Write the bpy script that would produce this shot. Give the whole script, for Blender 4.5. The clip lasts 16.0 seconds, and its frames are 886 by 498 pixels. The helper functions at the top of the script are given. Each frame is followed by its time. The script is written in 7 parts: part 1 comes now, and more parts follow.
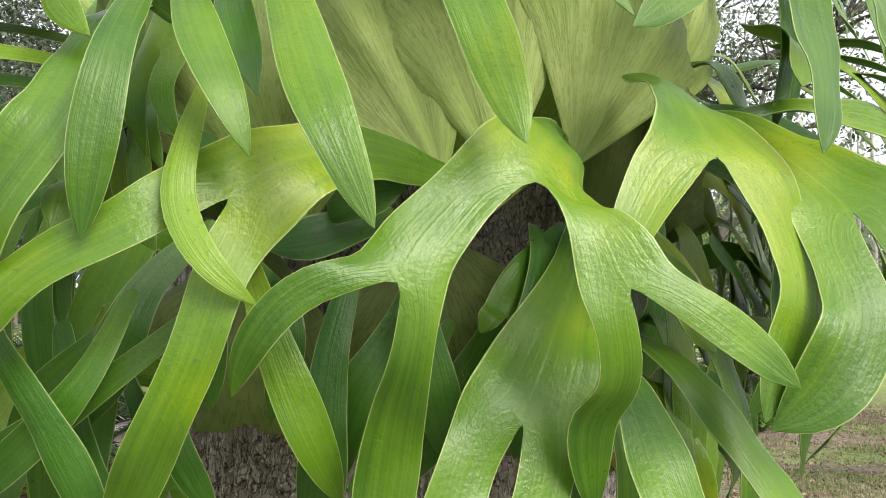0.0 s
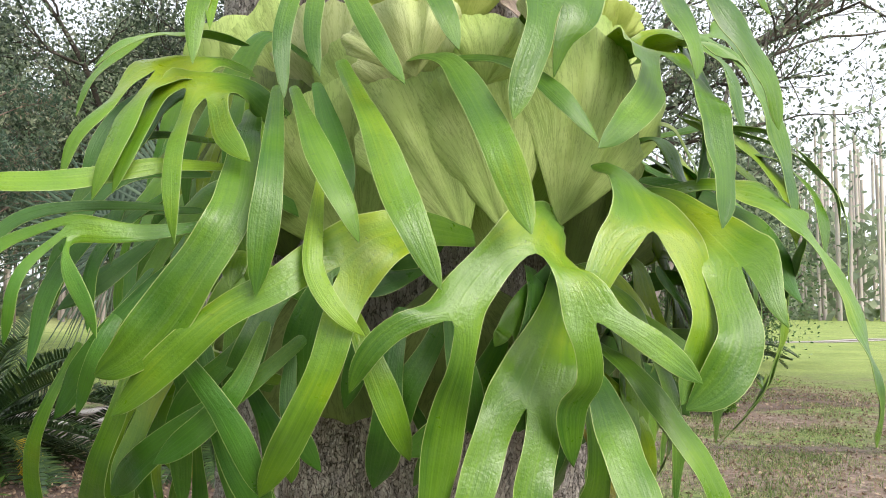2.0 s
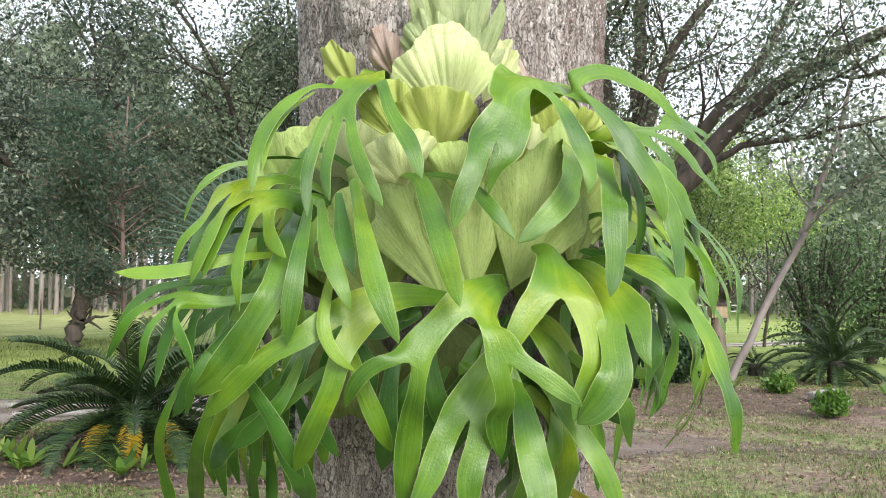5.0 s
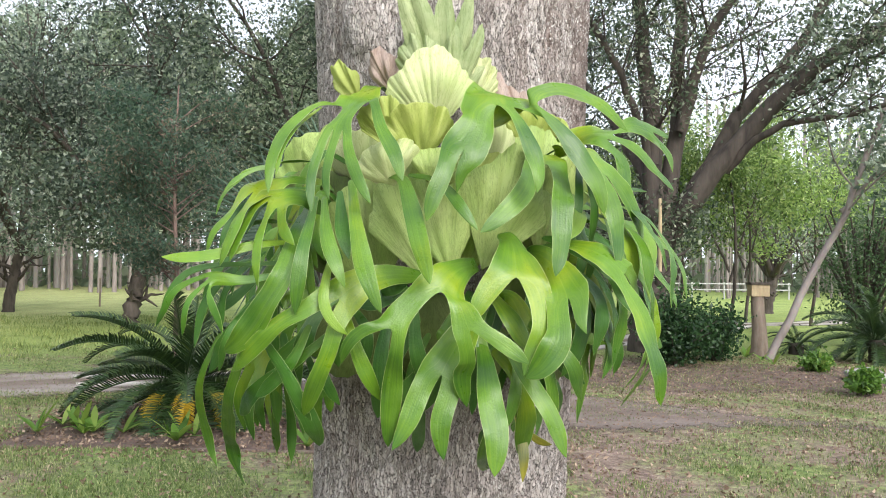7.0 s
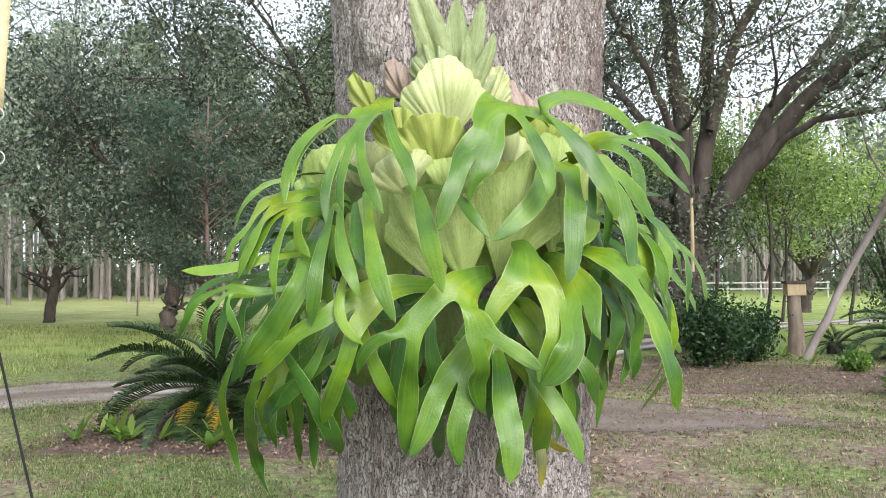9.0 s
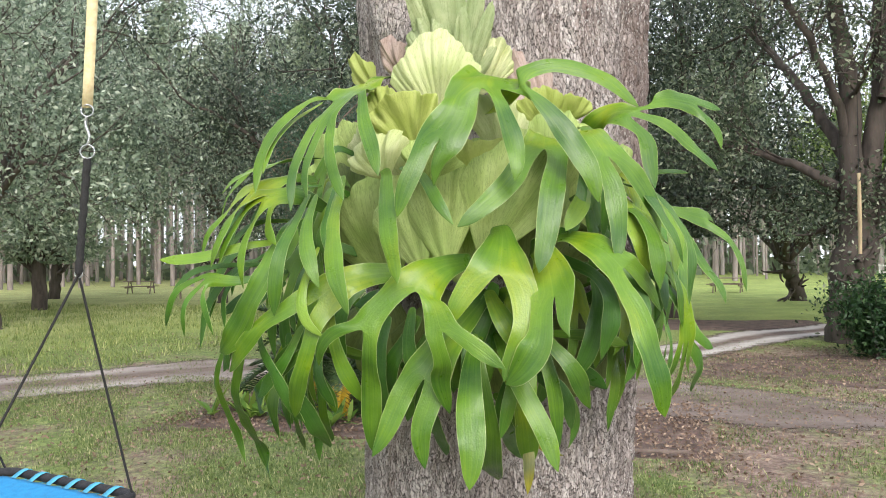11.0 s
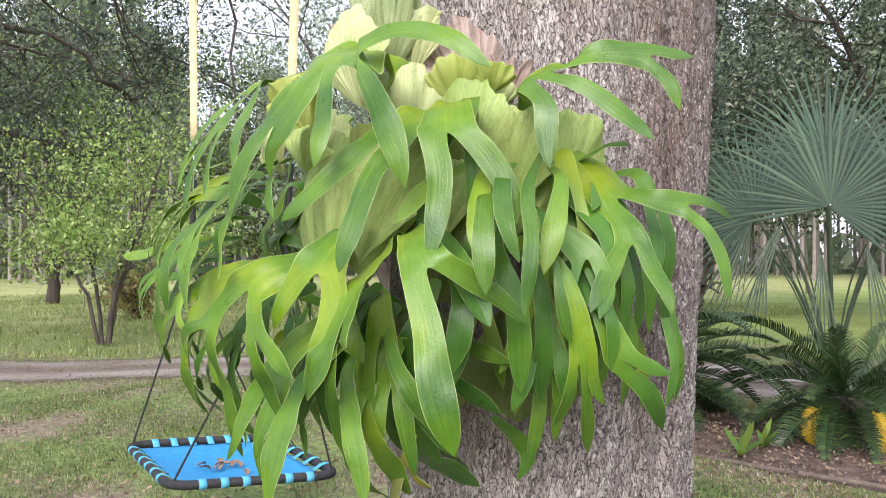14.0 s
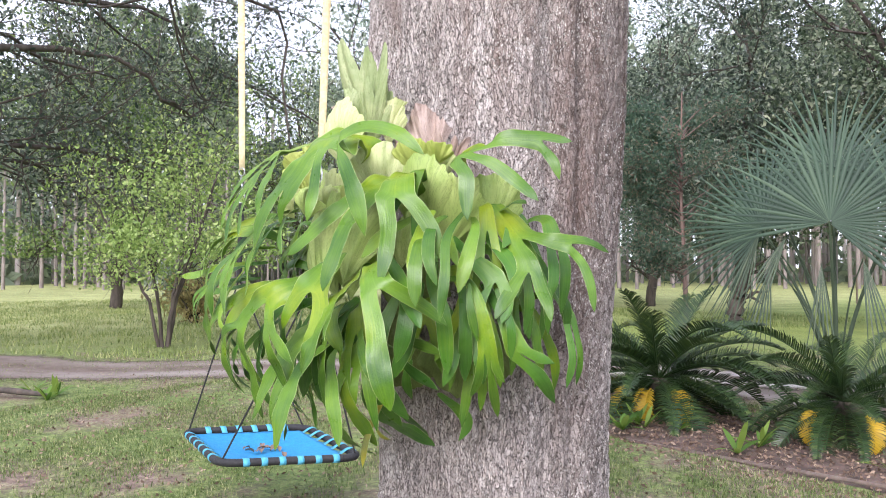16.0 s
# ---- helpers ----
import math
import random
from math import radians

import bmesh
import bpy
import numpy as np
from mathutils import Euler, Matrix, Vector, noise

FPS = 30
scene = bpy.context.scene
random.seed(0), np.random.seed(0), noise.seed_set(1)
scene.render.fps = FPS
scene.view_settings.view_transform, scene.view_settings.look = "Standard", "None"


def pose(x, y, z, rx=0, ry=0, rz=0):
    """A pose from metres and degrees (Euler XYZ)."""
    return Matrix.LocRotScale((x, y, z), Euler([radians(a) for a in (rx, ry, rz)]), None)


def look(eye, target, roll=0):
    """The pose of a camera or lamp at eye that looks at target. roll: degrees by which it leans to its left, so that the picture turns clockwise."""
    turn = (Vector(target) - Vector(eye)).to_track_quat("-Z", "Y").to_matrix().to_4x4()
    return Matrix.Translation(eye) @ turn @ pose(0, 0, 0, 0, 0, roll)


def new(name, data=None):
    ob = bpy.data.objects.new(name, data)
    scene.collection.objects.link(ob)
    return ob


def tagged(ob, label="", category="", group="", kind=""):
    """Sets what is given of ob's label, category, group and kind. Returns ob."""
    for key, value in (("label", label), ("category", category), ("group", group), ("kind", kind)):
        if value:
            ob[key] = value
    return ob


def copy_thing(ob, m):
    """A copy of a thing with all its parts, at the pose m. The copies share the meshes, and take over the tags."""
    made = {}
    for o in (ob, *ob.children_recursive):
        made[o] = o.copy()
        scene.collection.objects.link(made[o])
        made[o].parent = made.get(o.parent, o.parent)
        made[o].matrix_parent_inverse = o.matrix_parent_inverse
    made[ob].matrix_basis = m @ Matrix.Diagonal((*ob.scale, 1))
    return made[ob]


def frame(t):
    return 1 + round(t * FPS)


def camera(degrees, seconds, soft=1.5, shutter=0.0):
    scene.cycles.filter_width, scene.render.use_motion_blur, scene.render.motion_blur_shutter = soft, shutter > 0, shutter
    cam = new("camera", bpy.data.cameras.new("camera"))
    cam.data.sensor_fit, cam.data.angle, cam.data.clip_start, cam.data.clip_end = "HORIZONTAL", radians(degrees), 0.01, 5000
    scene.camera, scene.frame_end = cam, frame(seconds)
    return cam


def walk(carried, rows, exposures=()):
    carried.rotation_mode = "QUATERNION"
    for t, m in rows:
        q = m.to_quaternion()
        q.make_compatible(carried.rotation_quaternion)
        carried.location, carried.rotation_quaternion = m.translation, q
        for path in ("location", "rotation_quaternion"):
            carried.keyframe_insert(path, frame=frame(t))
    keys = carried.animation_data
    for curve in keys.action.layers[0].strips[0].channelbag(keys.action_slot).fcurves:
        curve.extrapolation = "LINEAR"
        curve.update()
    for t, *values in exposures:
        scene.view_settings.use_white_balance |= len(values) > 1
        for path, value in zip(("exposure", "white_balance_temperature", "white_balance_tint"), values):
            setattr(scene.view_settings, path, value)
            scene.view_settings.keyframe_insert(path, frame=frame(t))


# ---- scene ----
cam = camera(57.8, 16.0, soft=1.0)
PATH = [
    (0, (-0.109, -0.019, 1.493), (0.167, 1.954, 1.660), 0.6),
    (0.5, (-0.107, -0.030, 1.490), (0.116, 1.950, 1.656), 0.4),
    (1, (-0.155, -0.112, 1.522), (0.094, 1.865, 1.692), 0.1),
    (1.5, (-0.207, -0.274, 1.549), (0.097, 1.698, 1.682), 0.3),
    (2, (-0.241, -0.376, 1.538), (0.107, 1.589, 1.676), 0.2),
    (2.5, (-0.171, -0.496, 1.552), (0.080, 1.481, 1.722), -0.0),
    (3, (-0.062, -0.635, 1.585), (0.094, 1.352, 1.754), 0.3),
    (3.5, (-0.012, -0.682, 1.618), (0.075, 1.311, 1.759), 1.2),
    (3.7, (-0.013, -0.696, 1.615), (0.058, 1.298, 1.750), 1.4),
    (5.8, (-0.037, -1.083, 1.660), (-0.003, 0.914, 1.757), 0.2),
    (6, (0.005, -1.111, 1.661), (0.032, 0.888, 1.749), 0.4),
    (6.5, (0.102, -1.232, 1.637), (0.076, 0.767, 1.704), 0.7),
    (7, (0.135, -1.310, 1.646), (0.058, 0.688, 1.710), 0.5),
    (7.5, (0.145, -1.328, 1.652), (0.030, 0.667, 1.742), 0.3),
    (8, (0.160, -1.325, 1.651), (0.020, 0.668, 1.738), 0.0),
    (8.5, (0.169, -1.326, 1.647), (0.020, 0.666, 1.725), -0.1),
    (8.7, (0.170, -1.329, 1.650), (0.020, 0.663, 1.727), -0.3),
    (10.8, (0.548, -1.158, 1.705), (0.100, 0.790, 1.737), -1.2),
    (11, (0.618, -1.113, 1.669), (0.067, 0.810, 1.703), -0.6),
    (11.5, (0.890, -1.083, 1.675), (0.101, 0.755, 1.661), -0.5),
    (12, (1.038, -1.025, 1.666), (0.085, 0.734, 1.679), -1.4),
    (12.5, (1.124, -0.803, 1.663), (0.031, 0.872, 1.678), -0.1),
    (13, (1.239, -0.572, 1.659), (-0.004, 0.996, 1.668), -1.9),
    (13.5, (1.439, -0.382, 1.679), (0.047, 1.056, 1.705), 0.1),
    (14, (1.555, -0.306, 1.665), (0.149, 1.117, 1.695), -0.3),
    (14.5, (1.733, -0.446, 1.667), (0.323, 0.972, 1.652), -1.0),
    (15, (1.921, -0.540, 1.701), (0.469, 0.834, 1.726), -0.8),
    (15.5, (2.141, -0.561, 1.699), (0.628, 0.746, 1.721), 0.0),
    (16, (2.287, -0.628, 1.710), (0.793, 0.701, 1.758), -0.1),
]
EXPOSURES = [(0, 0.52, 6700, 9), (3.5, 0.58, 6450, 10), (7, 0.62, 6250, 11), (8.7, 0.60, 6200, 12), (11, 0.50, 6350, 13), (12.5, 0.58, 6300, 15), (14.5, 0.62, 6150, 19), (16, 0.72, 6000, 21)]
walk(cam, [(t, look(eye, target, roll)) for t, eye, target, roll in PATH], EXPOSURES)

# ---- world, sun, exposure ----
world = bpy.data.worlds.new("overcast_sky")
scene.world = world
world.use_nodes = True
wt = world.node_tree
bg = wt.nodes["Background"]
sky = wt.nodes.new("ShaderNodeTexSky")
sky.sky_type = "NISHITA"
sky.sun_disc = False
sky.sun_elevation, sky.sun_rotation = radians(35), radians(151)
sky.air_density, sky.dust_density, sky.ozone_density = 1.0, 4.0, 1.0
veil = wt.nodes.new("ShaderNodeMixRGB")
veil.inputs["Fac"].default_value = 0.72
veil.inputs["Color2"].default_value = (8.6, 9.0, 9.6, 1)
wt.links.new(sky.outputs["Color"], veil.inputs["Color1"])
wt.links.new(veil.outputs["Color"], bg.inputs["Color"])
bg.inputs["Strength"].default_value = 0.137
sun_lamp = bpy.data.lights.new("sun", "SUN")
sun_lamp.energy, sun_lamp.angle, sun_lamp.color = 2.5, radians(32), (1.0, 0.96, 0.88)
sun = new("sun", sun_lamp)
sun.matrix_world = look((5, -8, 7.2), (0, 1, 0))

# ---- materials ----


def material(name, rough=0.8, metal=0.0):
    m = bpy.data.materials.new(name)
    m.use_nodes = True
    bsdf = m.node_tree.nodes["Principled BSDF"]
    bsdf.inputs["Roughness"].default_value = rough
    bsdf.inputs["Metallic"].default_value = metal
    return m, m.node_tree.nodes, m.node_tree.links, bsdf


def ramp(nodes, stops, mode="LINEAR"):
    r = nodes.new("ShaderNodeValToRGB")
    r.color_ramp.interpolation = mode
    e = r.color_ramp.elements
    while len(e) < len(stops):
        e.new(0.5)
    for el, (p, c) in zip(e, stops):
        el.position, el.color = p, (*c, 1)
    return r


def mixer(nodes, links, a, b, fac, mode="MIX"):
    n = nodes.new("ShaderNodeMixRGB")
    n.blend_type = mode
    for sock, v in (("Fac", fac), ("Color1", a), ("Color2", b)):
        if isinstance(v, (int, float)):
            n.inputs[sock].default_value = v
        elif isinstance(v, tuple):
            n.inputs[sock].default_value = (*v, 1)
        else:
            links.new(v, n.inputs[sock])
    return n.outputs["Color"]


def noise_tex(nodes, links, vec, scale, detail=4.0, rough=0.55, stretch=None):
    n = nodes.new("ShaderNodeTexNoise")
    n.inputs["Scale"].default_value = scale
    n.inputs["Detail"].default_value = detail
    n.inputs["Roughness"].default_value = rough
    if stretch:
        mp = nodes.new("ShaderNodeMapping")
        mp.inputs["Scale"].default_value = stretch
        links.new(vec, mp.inputs["Vector"])
        vec = mp.outputs["Vector"]
    links.new(vec, n.inputs["Vector"])
    return n


def calc(nodes, links, op, a, b=0.0, c=0.0):
    n = nodes.new("ShaderNodeMath")
    n.operation = op
    for i, v in enumerate((a, b, c)):
        if isinstance(v, (int, float)):
            n.inputs[i].default_value = v
        else:
            links.new(v, n.inputs[i])
    return n.outputs[0]


def bump(nodes, links, bsdf, height, strength, dist=0.01):
    b = nodes.new("ShaderNodeBump")
    b.inputs["Strength"].default_value = strength
    b.inputs["Distance"].default_value = dist
    links.new(height, b.inputs["Height"])
    links.new(b.outputs["Normal"], bsdf.inputs["Normal"])


def two_tone(name, c1, c2, scale, rough=0.8, metal=0.0, stretch=None, fine=0.0, relief=0.3, dist=0.01):
    """A plain surface with variation at two scales and fine relief."""
    m, n, l, b = material(name, rough, metal)
    tc = n.new("ShaderNodeTexCoord").outputs["Object"]
    big = noise_tex(n, l, tc, scale, 5, 0.6, stretch)
    small = noise_tex(n, l, tc, scale * 9, 4, 0.6, stretch)
    r = ramp(n, [(0.3, c1), (0.7, c2)])
    l.new(big.outputs["Fac"], r.inputs["Fac"])
    col = mixer(n, l, r.outputs["Color"], small.outputs["Color"], 0.25 + fine, "OVERLAY")
    l.new(col, b.inputs["Base Color"])
    bump(n, l, b, small.outputs["Fac"], relief, dist)
    return m


def leaf_material(name, dark, light, tip=None, rough=0.45, glow=0.45):
    """Foliage of many small leaves: each leaf its own tone, some light passing through."""
    m, n, l, b = material(name, rough)
    geo = n.new("ShaderNodeNewGeometry")
    tc = n.new("ShaderNodeTexCoord").outputs["Object"]
    patch = noise_tex(n, l, tc, 0.9, 3)
    r = ramp(n, [(0.0, dark), (0.75, light), (1.0, tip or light)])
    v = calc(n, l, "MULTIPLY_ADD", patch.outputs["Fac"], 0.7, -0.35)
    v = calc(n, l, "ADD", geo.outputs["Random Per Island"], v)
    l.new(v, r.inputs["Fac"])
    l.new(r.outputs["Color"], b.inputs["Base Color"])
    t = n.new("ShaderNodeBsdfTranslucent")
    l.new(r.outputs["Color"], t.inputs["Color"])
    mx = n.new("ShaderNodeMixShader")
    mx.inputs[0].default_value = glow
    l.new(b.outputs[0], mx.inputs[1])
    l.new(t.outputs[0], mx.inputs[2])
    l.new(mx.outputs[0], n["Material Output"].inputs["Surface"])
    return m


def fern_material(name, deep, mid, fresh, rough=0.34, through_light=0.27):
    """Leathery antler blade: lengthwise veins, a pale edge, yellow-green patches, waxy bloom with sheen and highlights
    painted in.
    """
    m, n, l, b = material(name, rough)
    info = n.new("ShaderNodeObjectInfo")
    uv = n.new("ShaderNodeUVMap").outputs["UV"]
    sep = n.new("ShaderNodeSeparateXYZ")
    l.new(uv, sep.inputs[0])
    across, along = sep.outputs[0], sep.outputs[1]
    tc = n.new("ShaderNodeTexCoord").outputs["Object"]
    patch = noise_tex(n, l, tc, 6.5, 3, 0.5)
    vein = noise_tex(n, l, uv, 1.0, 2, 0.5, (7, 1.6, 1))
    rib = noise_tex(n, l, uv, 1.0, 2, 0.5, (26, 1.2, 1))
    fine = noise_tex(n, l, tc, 190, 3, 0.6)
    f = calc(n, l, "MULTIPLY_ADD", info.outputs["Random"], 0.18, -0.09)
    f = calc(n, l, "ADD", calc(n, l, "MULTIPLY_ADD", patch.outputs["Fac"], 0.80, 0.06), f)
    f = calc(n, l, "ADD", f, calc(n, l, "MULTIPLY_ADD", vein.outputs["Fac"], 0.30, -0.15))
    f = calc(n, l, "ADD", f, calc(n, l, "MULTIPLY_ADD", rib.outputs["Fac"], 0.15, -0.075))
    shoulder = ramp(n, [(0.10, (0, 0, 0)), (0.36, (1, 1, 1)), (0.55, (0.6, 0.6, 0.6)), (1.0, (0, 0, 0))])
    l.new(along, shoulder.inputs["Fac"])
    f = calc(n, l, "ADD", f, calc(n, l, "MULTIPLY_ADD", shoulder.outputs["Color"], 0.31, -0.075))
    r = ramp(n, [(0.22, deep), (0.5, mid), (0.82, fresh)])
    l.new(f, r.inputs["Fac"])
    off = calc(n, l, "ABSOLUTE", calc(n, l, "SUBTRACT", across, 0.5))
    edge = ramp(n, [(0.480, (0, 0, 0)), (0.494, (1, 1, 1))])
    l.new(off, edge.inputs["Fac"])
    col = mixer(n, l, r.outputs["Color"], (0.58, 0.66, 0.26), calc(n, l, "MULTIPLY", edge.outputs["Color"], 0.7))
    # Whitish sky sheen goes into the colour along with the waxy patches.
    sheen_bloom = noise_tex(n, l, tc, 16, 5, 0.7)
    bl = ramp(n, [(0.44, (0, 0, 0)), (0.72, (1, 1, 1))])
    l.new(sheen_bloom.outputs["Fac"], bl.inputs["Fac"])
    col = mixer(n, l, col, (0.30, 0.46, 0.20), calc(n, l, "MULTIPLY", bl.outputs["Color"], 0.08))
    # Highlights along the ribs are painted as pale lengthwise lines.
    highlight_streak = noise_tex(n, l, uv, 1.0, 3, 0.6, (17, 0.9, 1))
    sk = ramp(n, [(0.56, (0, 0, 0)), (0.68, (1, 1, 1))])
    l.new(highlight_streak.outputs["Fac"], sk.inputs["Fac"])
    col = mixer(n, l, col, (0.40, 0.54, 0.22), calc(n, l, "MULTIPLY", sk.outputs["Color"], 0.11))
    speck = ramp(n, [(0.60, (0, 0, 0)), (0.72, (1, 1, 1))])
    l.new(fine.outputs["Fac"], speck.inputs["Fac"])
    col = mixer(n, l, col, (0.08, 0.15, 0.03), calc(n, l, "MULTIPLY", speck.outputs["Color"], 0.5))
    l.new(col, b.inputs["Base Color"])
    rr = ramp(n, [(0.3, (rough - 0.1,) * 3), (0.7, (rough + 0.14,) * 3)])
    l.new(sheen_bloom.outputs["Fac"], rr.inputs["Fac"])
    l.new(rr.outputs["Color"], b.inputs["Roughness"])
    b.inputs["Specular IOR Level"].default_value = 0.55
    h = calc(n, l, "MULTIPLY_ADD", rib.outputs["Fac"], 0.25, calc(n, l, "MULTIPLY", vein.outputs["Fac"], 0.5))
    h = calc(n, l, "MULTIPLY_ADD", sheen_bloom.outputs["Fac"], 0.6, h)
    h = calc(n, l, "MULTIPLY_ADD", fine.outputs["Fac"], 0.45, h)
    bump(n, l, b, h, 0.40, 0.0045)
    t = n.new("ShaderNodeBsdfTranslucent")
    l.new(col, t.inputs["Color"])
    mx = n.new("ShaderNodeMixShader")
    mx.inputs[0].default_value = through_light
    l.new(b.outputs[0], mx.inputs[1])
    l.new(t.outputs[0], mx.inputs[2])
    l.new(mx.outputs[0], n["Material Output"].inputs["Surface"])
    return m


def shield_material(name, pale, green, rib):
    """Thin basal shield: veins fanning from the base, pale and half see-through."""
    m, n, l, b = material(name, 0.5)
    uv = n.new("ShaderNodeUVMap").outputs["UV"]
    tc = n.new("ShaderNodeTexCoord").outputs["Object"]
    patch = noise_tex(n, l, tc, 7, 4)
    r = ramp(n, [(0.35, green), (0.65, pale)])
    l.new(patch.outputs["Fac"], r.inputs["Fac"])
    veins = noise_tex(n, l, uv, 1.0, 5, 0.7, (24, 2.2, 1))
    vr = ramp(n, [(0.462, (0, 0, 0)), (0.49, (1, 1, 1)), (0.518, (0, 0, 0))])
    l.new(veins.outputs["Fac"], vr.inputs["Fac"])
    col = mixer(n, l, r.outputs["Color"], rib, calc(n, l, "MULTIPLY", vr.outputs["Color"], 0.7))
    blot = noise_tex(n, l, tc, 38, 5, 0.7)
    br = ramp(n, [(0.50, (0, 0, 0)), (0.72, (1, 1, 1))])
    l.new(blot.outputs["Fac"], br.inputs["Fac"])
    col = mixer(n, l, col, green, calc(n, l, "MULTIPLY", br.outputs["Color"], 0.65))
    l.new(col, b.inputs["Base Color"])
    bump(n, l, b, veins.outputs["Fac"], 0.6, 0.007)
    t = n.new("ShaderNodeBsdfTranslucent")
    l.new(col, t.inputs["Color"])
    mx = n.new("ShaderNodeMixShader")
    mx.inputs[0].default_value = 0.4
    l.new(b.outputs[0], mx.inputs[1])
    l.new(t.outputs[0], mx.inputs[2])
    l.new(mx.outputs[0], n["Material Output"].inputs["Surface"])
    return m


def bark_material(name, crack, plate, pale, scale=1.0, lichen=0.5):
    """Old oak bark: small flaking plates in long rows, dark fissures between them, pale lichen flecks."""
    m, n, l, b = material(name, 0.92)
    tc = n.new("ShaderNodeTexCoord").outputs["Object"]
    warp = noise_tex(n, l, tc, 9 * scale, 4, 0.65)
    bent = n.new("ShaderNodeVectorMath")
    bent.operation = "MULTIPLY_ADD"
    l.new(warp.outputs["Color"], bent.inputs[0])
    bent.inputs[1].default_value = (0.06, 0.06, 0.05)
    l.new(tc, bent.inputs[2])
    v = bent.outputs[0]

    def cells(size, tall, feature):
        mp = n.new("ShaderNodeMapping")
        mp.inputs["Scale"].default_value = (1, 1, tall)
        l.new(v, mp.inputs["Vector"])
        c = n.new("ShaderNodeTexVoronoi")
        c.feature = feature
        c.inputs["Scale"].default_value = size * scale
        l.new(mp.outputs["Vector"], c.inputs["Vector"])
        return c

    edge = cells(92, 0.20, "DISTANCE_TO_EDGE")
    tone = cells(92, 0.20, "F1")
    flake = cells(130, 0.42, "DISTANCE_TO_EDGE")
    fleck = cells(135, 0.5, "F1")
    grain = noise_tex(n, l, tc, 300 * scale, 4, 0.7, (1, 1, 0.6))
    broad = noise_tex(n, l, tc, 3.4, 5, 0.62, (1, 1, 0.35))
    sep = n.new("ShaderNodeSeparateXYZ")
    l.new(tone.outputs["Color"], sep.inputs[0])
    f = calc(n, l, "MULTIPLY_ADD", sep.outputs[0], 0.55, 0.02)
    f = calc(n, l, "ADD", f, calc(n, l, "MULTIPLY_ADD", broad.outputs["Fac"], 0.9, -0.30))
    f = calc(n, l, "ADD", f, calc(n, l, "MULTIPLY_ADD", grain.outputs["Fac"], 0.5, -0.25))
    r = ramp(n, [(0.05, tuple(c * 0.55 for c in plate)), (0.45, plate), (0.95, pale)])
    l.new(f, r.inputs["Fac"])
    jag = calc(n, l, "MULTIPLY_ADD", grain.outputs["Fac"], 0.30, -0.13)
    gap = ramp(n, [(0.0, (0, 0, 0)), (0.09, (1, 1, 1))])
    l.new(calc(n, l, "ADD", edge.outputs["Distance"], jag), gap.inputs["Fac"])
    nick = ramp(n, [(-0.0, (0.55, 0.55, 0.55)), (0.08, (1, 1, 1))])
    l.new(calc(n, l, "ADD", flake.outputs["Distance"], jag), nick.inputs["Fac"])
    solid = calc(n, l, "MULTIPLY", gap.outputs["Color"], nick.outputs["Color"])
    col = mixer(n, l, crack, r.outputs["Color"], calc(n, l, "MULTIPLY_ADD", solid, 0.92, 0.08))
    zone = noise_tex(n, l, tc, 6.0, 4, 0.6, (1, 1, 0.10))
    zr = ramp(n, [(0.50, (0, 0, 0)), (0.66, (1, 1, 1))])
    l.new(zone.outputs["Fac"], zr.inputs["Fac"])
    col = mixer(n, l, col, (0.20, 0.125, 0.10), calc(n, l, "MULTIPLY", zr.outputs["Color"], 0.55))
    # Right flank: redder bark, with that side's weaker light darkened into it.
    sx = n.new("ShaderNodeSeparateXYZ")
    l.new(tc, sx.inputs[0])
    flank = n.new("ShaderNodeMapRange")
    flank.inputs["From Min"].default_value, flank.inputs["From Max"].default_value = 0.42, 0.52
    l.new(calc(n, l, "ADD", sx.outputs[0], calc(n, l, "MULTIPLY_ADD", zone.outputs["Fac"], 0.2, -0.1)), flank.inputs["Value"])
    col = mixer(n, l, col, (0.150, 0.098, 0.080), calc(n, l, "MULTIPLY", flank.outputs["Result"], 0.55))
    many = noise_tex(n, l, tc, 5.0, 4, 0.6)
    mr = ramp(n, [(0.40, (0, 0, 0)), (0.62, (1, 1, 1))])
    l.new(many.outputs["Fac"], mr.inputs["Fac"])
    sr = ramp(n, [(0.27, (1, 1, 1)), (0.33, (0, 0, 0))])
    l.new(fleck.outputs["Distance"], sr.inputs["Fac"])
    spot = calc(n, l, "MULTIPLY", sr.outputs["Color"], calc(n, l, "MULTIPLY_ADD", mr.outputs["Color"], 0.8, 0.2))
    col = mixer(n, l, col, (0.76, 0.74, 0.70), calc(n, l, "MULTIPLY", spot, lichen))
    l.new(col, b.inputs["Base Color"])
    h = calc(n, l, "MULTIPLY_ADD", solid, 1.0, calc(n, l, "MULTIPLY", grain.outputs["Fac"], 0.35))
    bump(n, l, b, h, 1.0, 0.012)
    return m


M_FERN = fern_material("antler_green", (0.040, 0.130, 0.010), (0.136, 0.278, 0.013), (0.350, 0.440, 0.010))
# Darker copy for inner fronds: shade between the blades is in its green.
M_FERN_DARK = fern_material("antler_shaded_green", (0.034, 0.128, 0.014), (0.080, 0.225, 0.018), (0.190, 0.345, 0.018))
M_FERN_YELLOW = fern_material("antler_yellow_green", (0.14, 0.28, 0.020), (0.26, 0.41, 0.025), (0.42, 0.50, 0.035))
M_FERN_OLD = fern_material("antler_dying_yellow_brown", (0.10, 0.12, 0.02), (0.38, 0.34, 0.03), (0.30, 0.14, 0.03))
M_FERN_RIM = two_tone("pale_frond_edge", (0.20, 0.33, 0.08), (0.34, 0.46, 0.15), 30, 0.5)
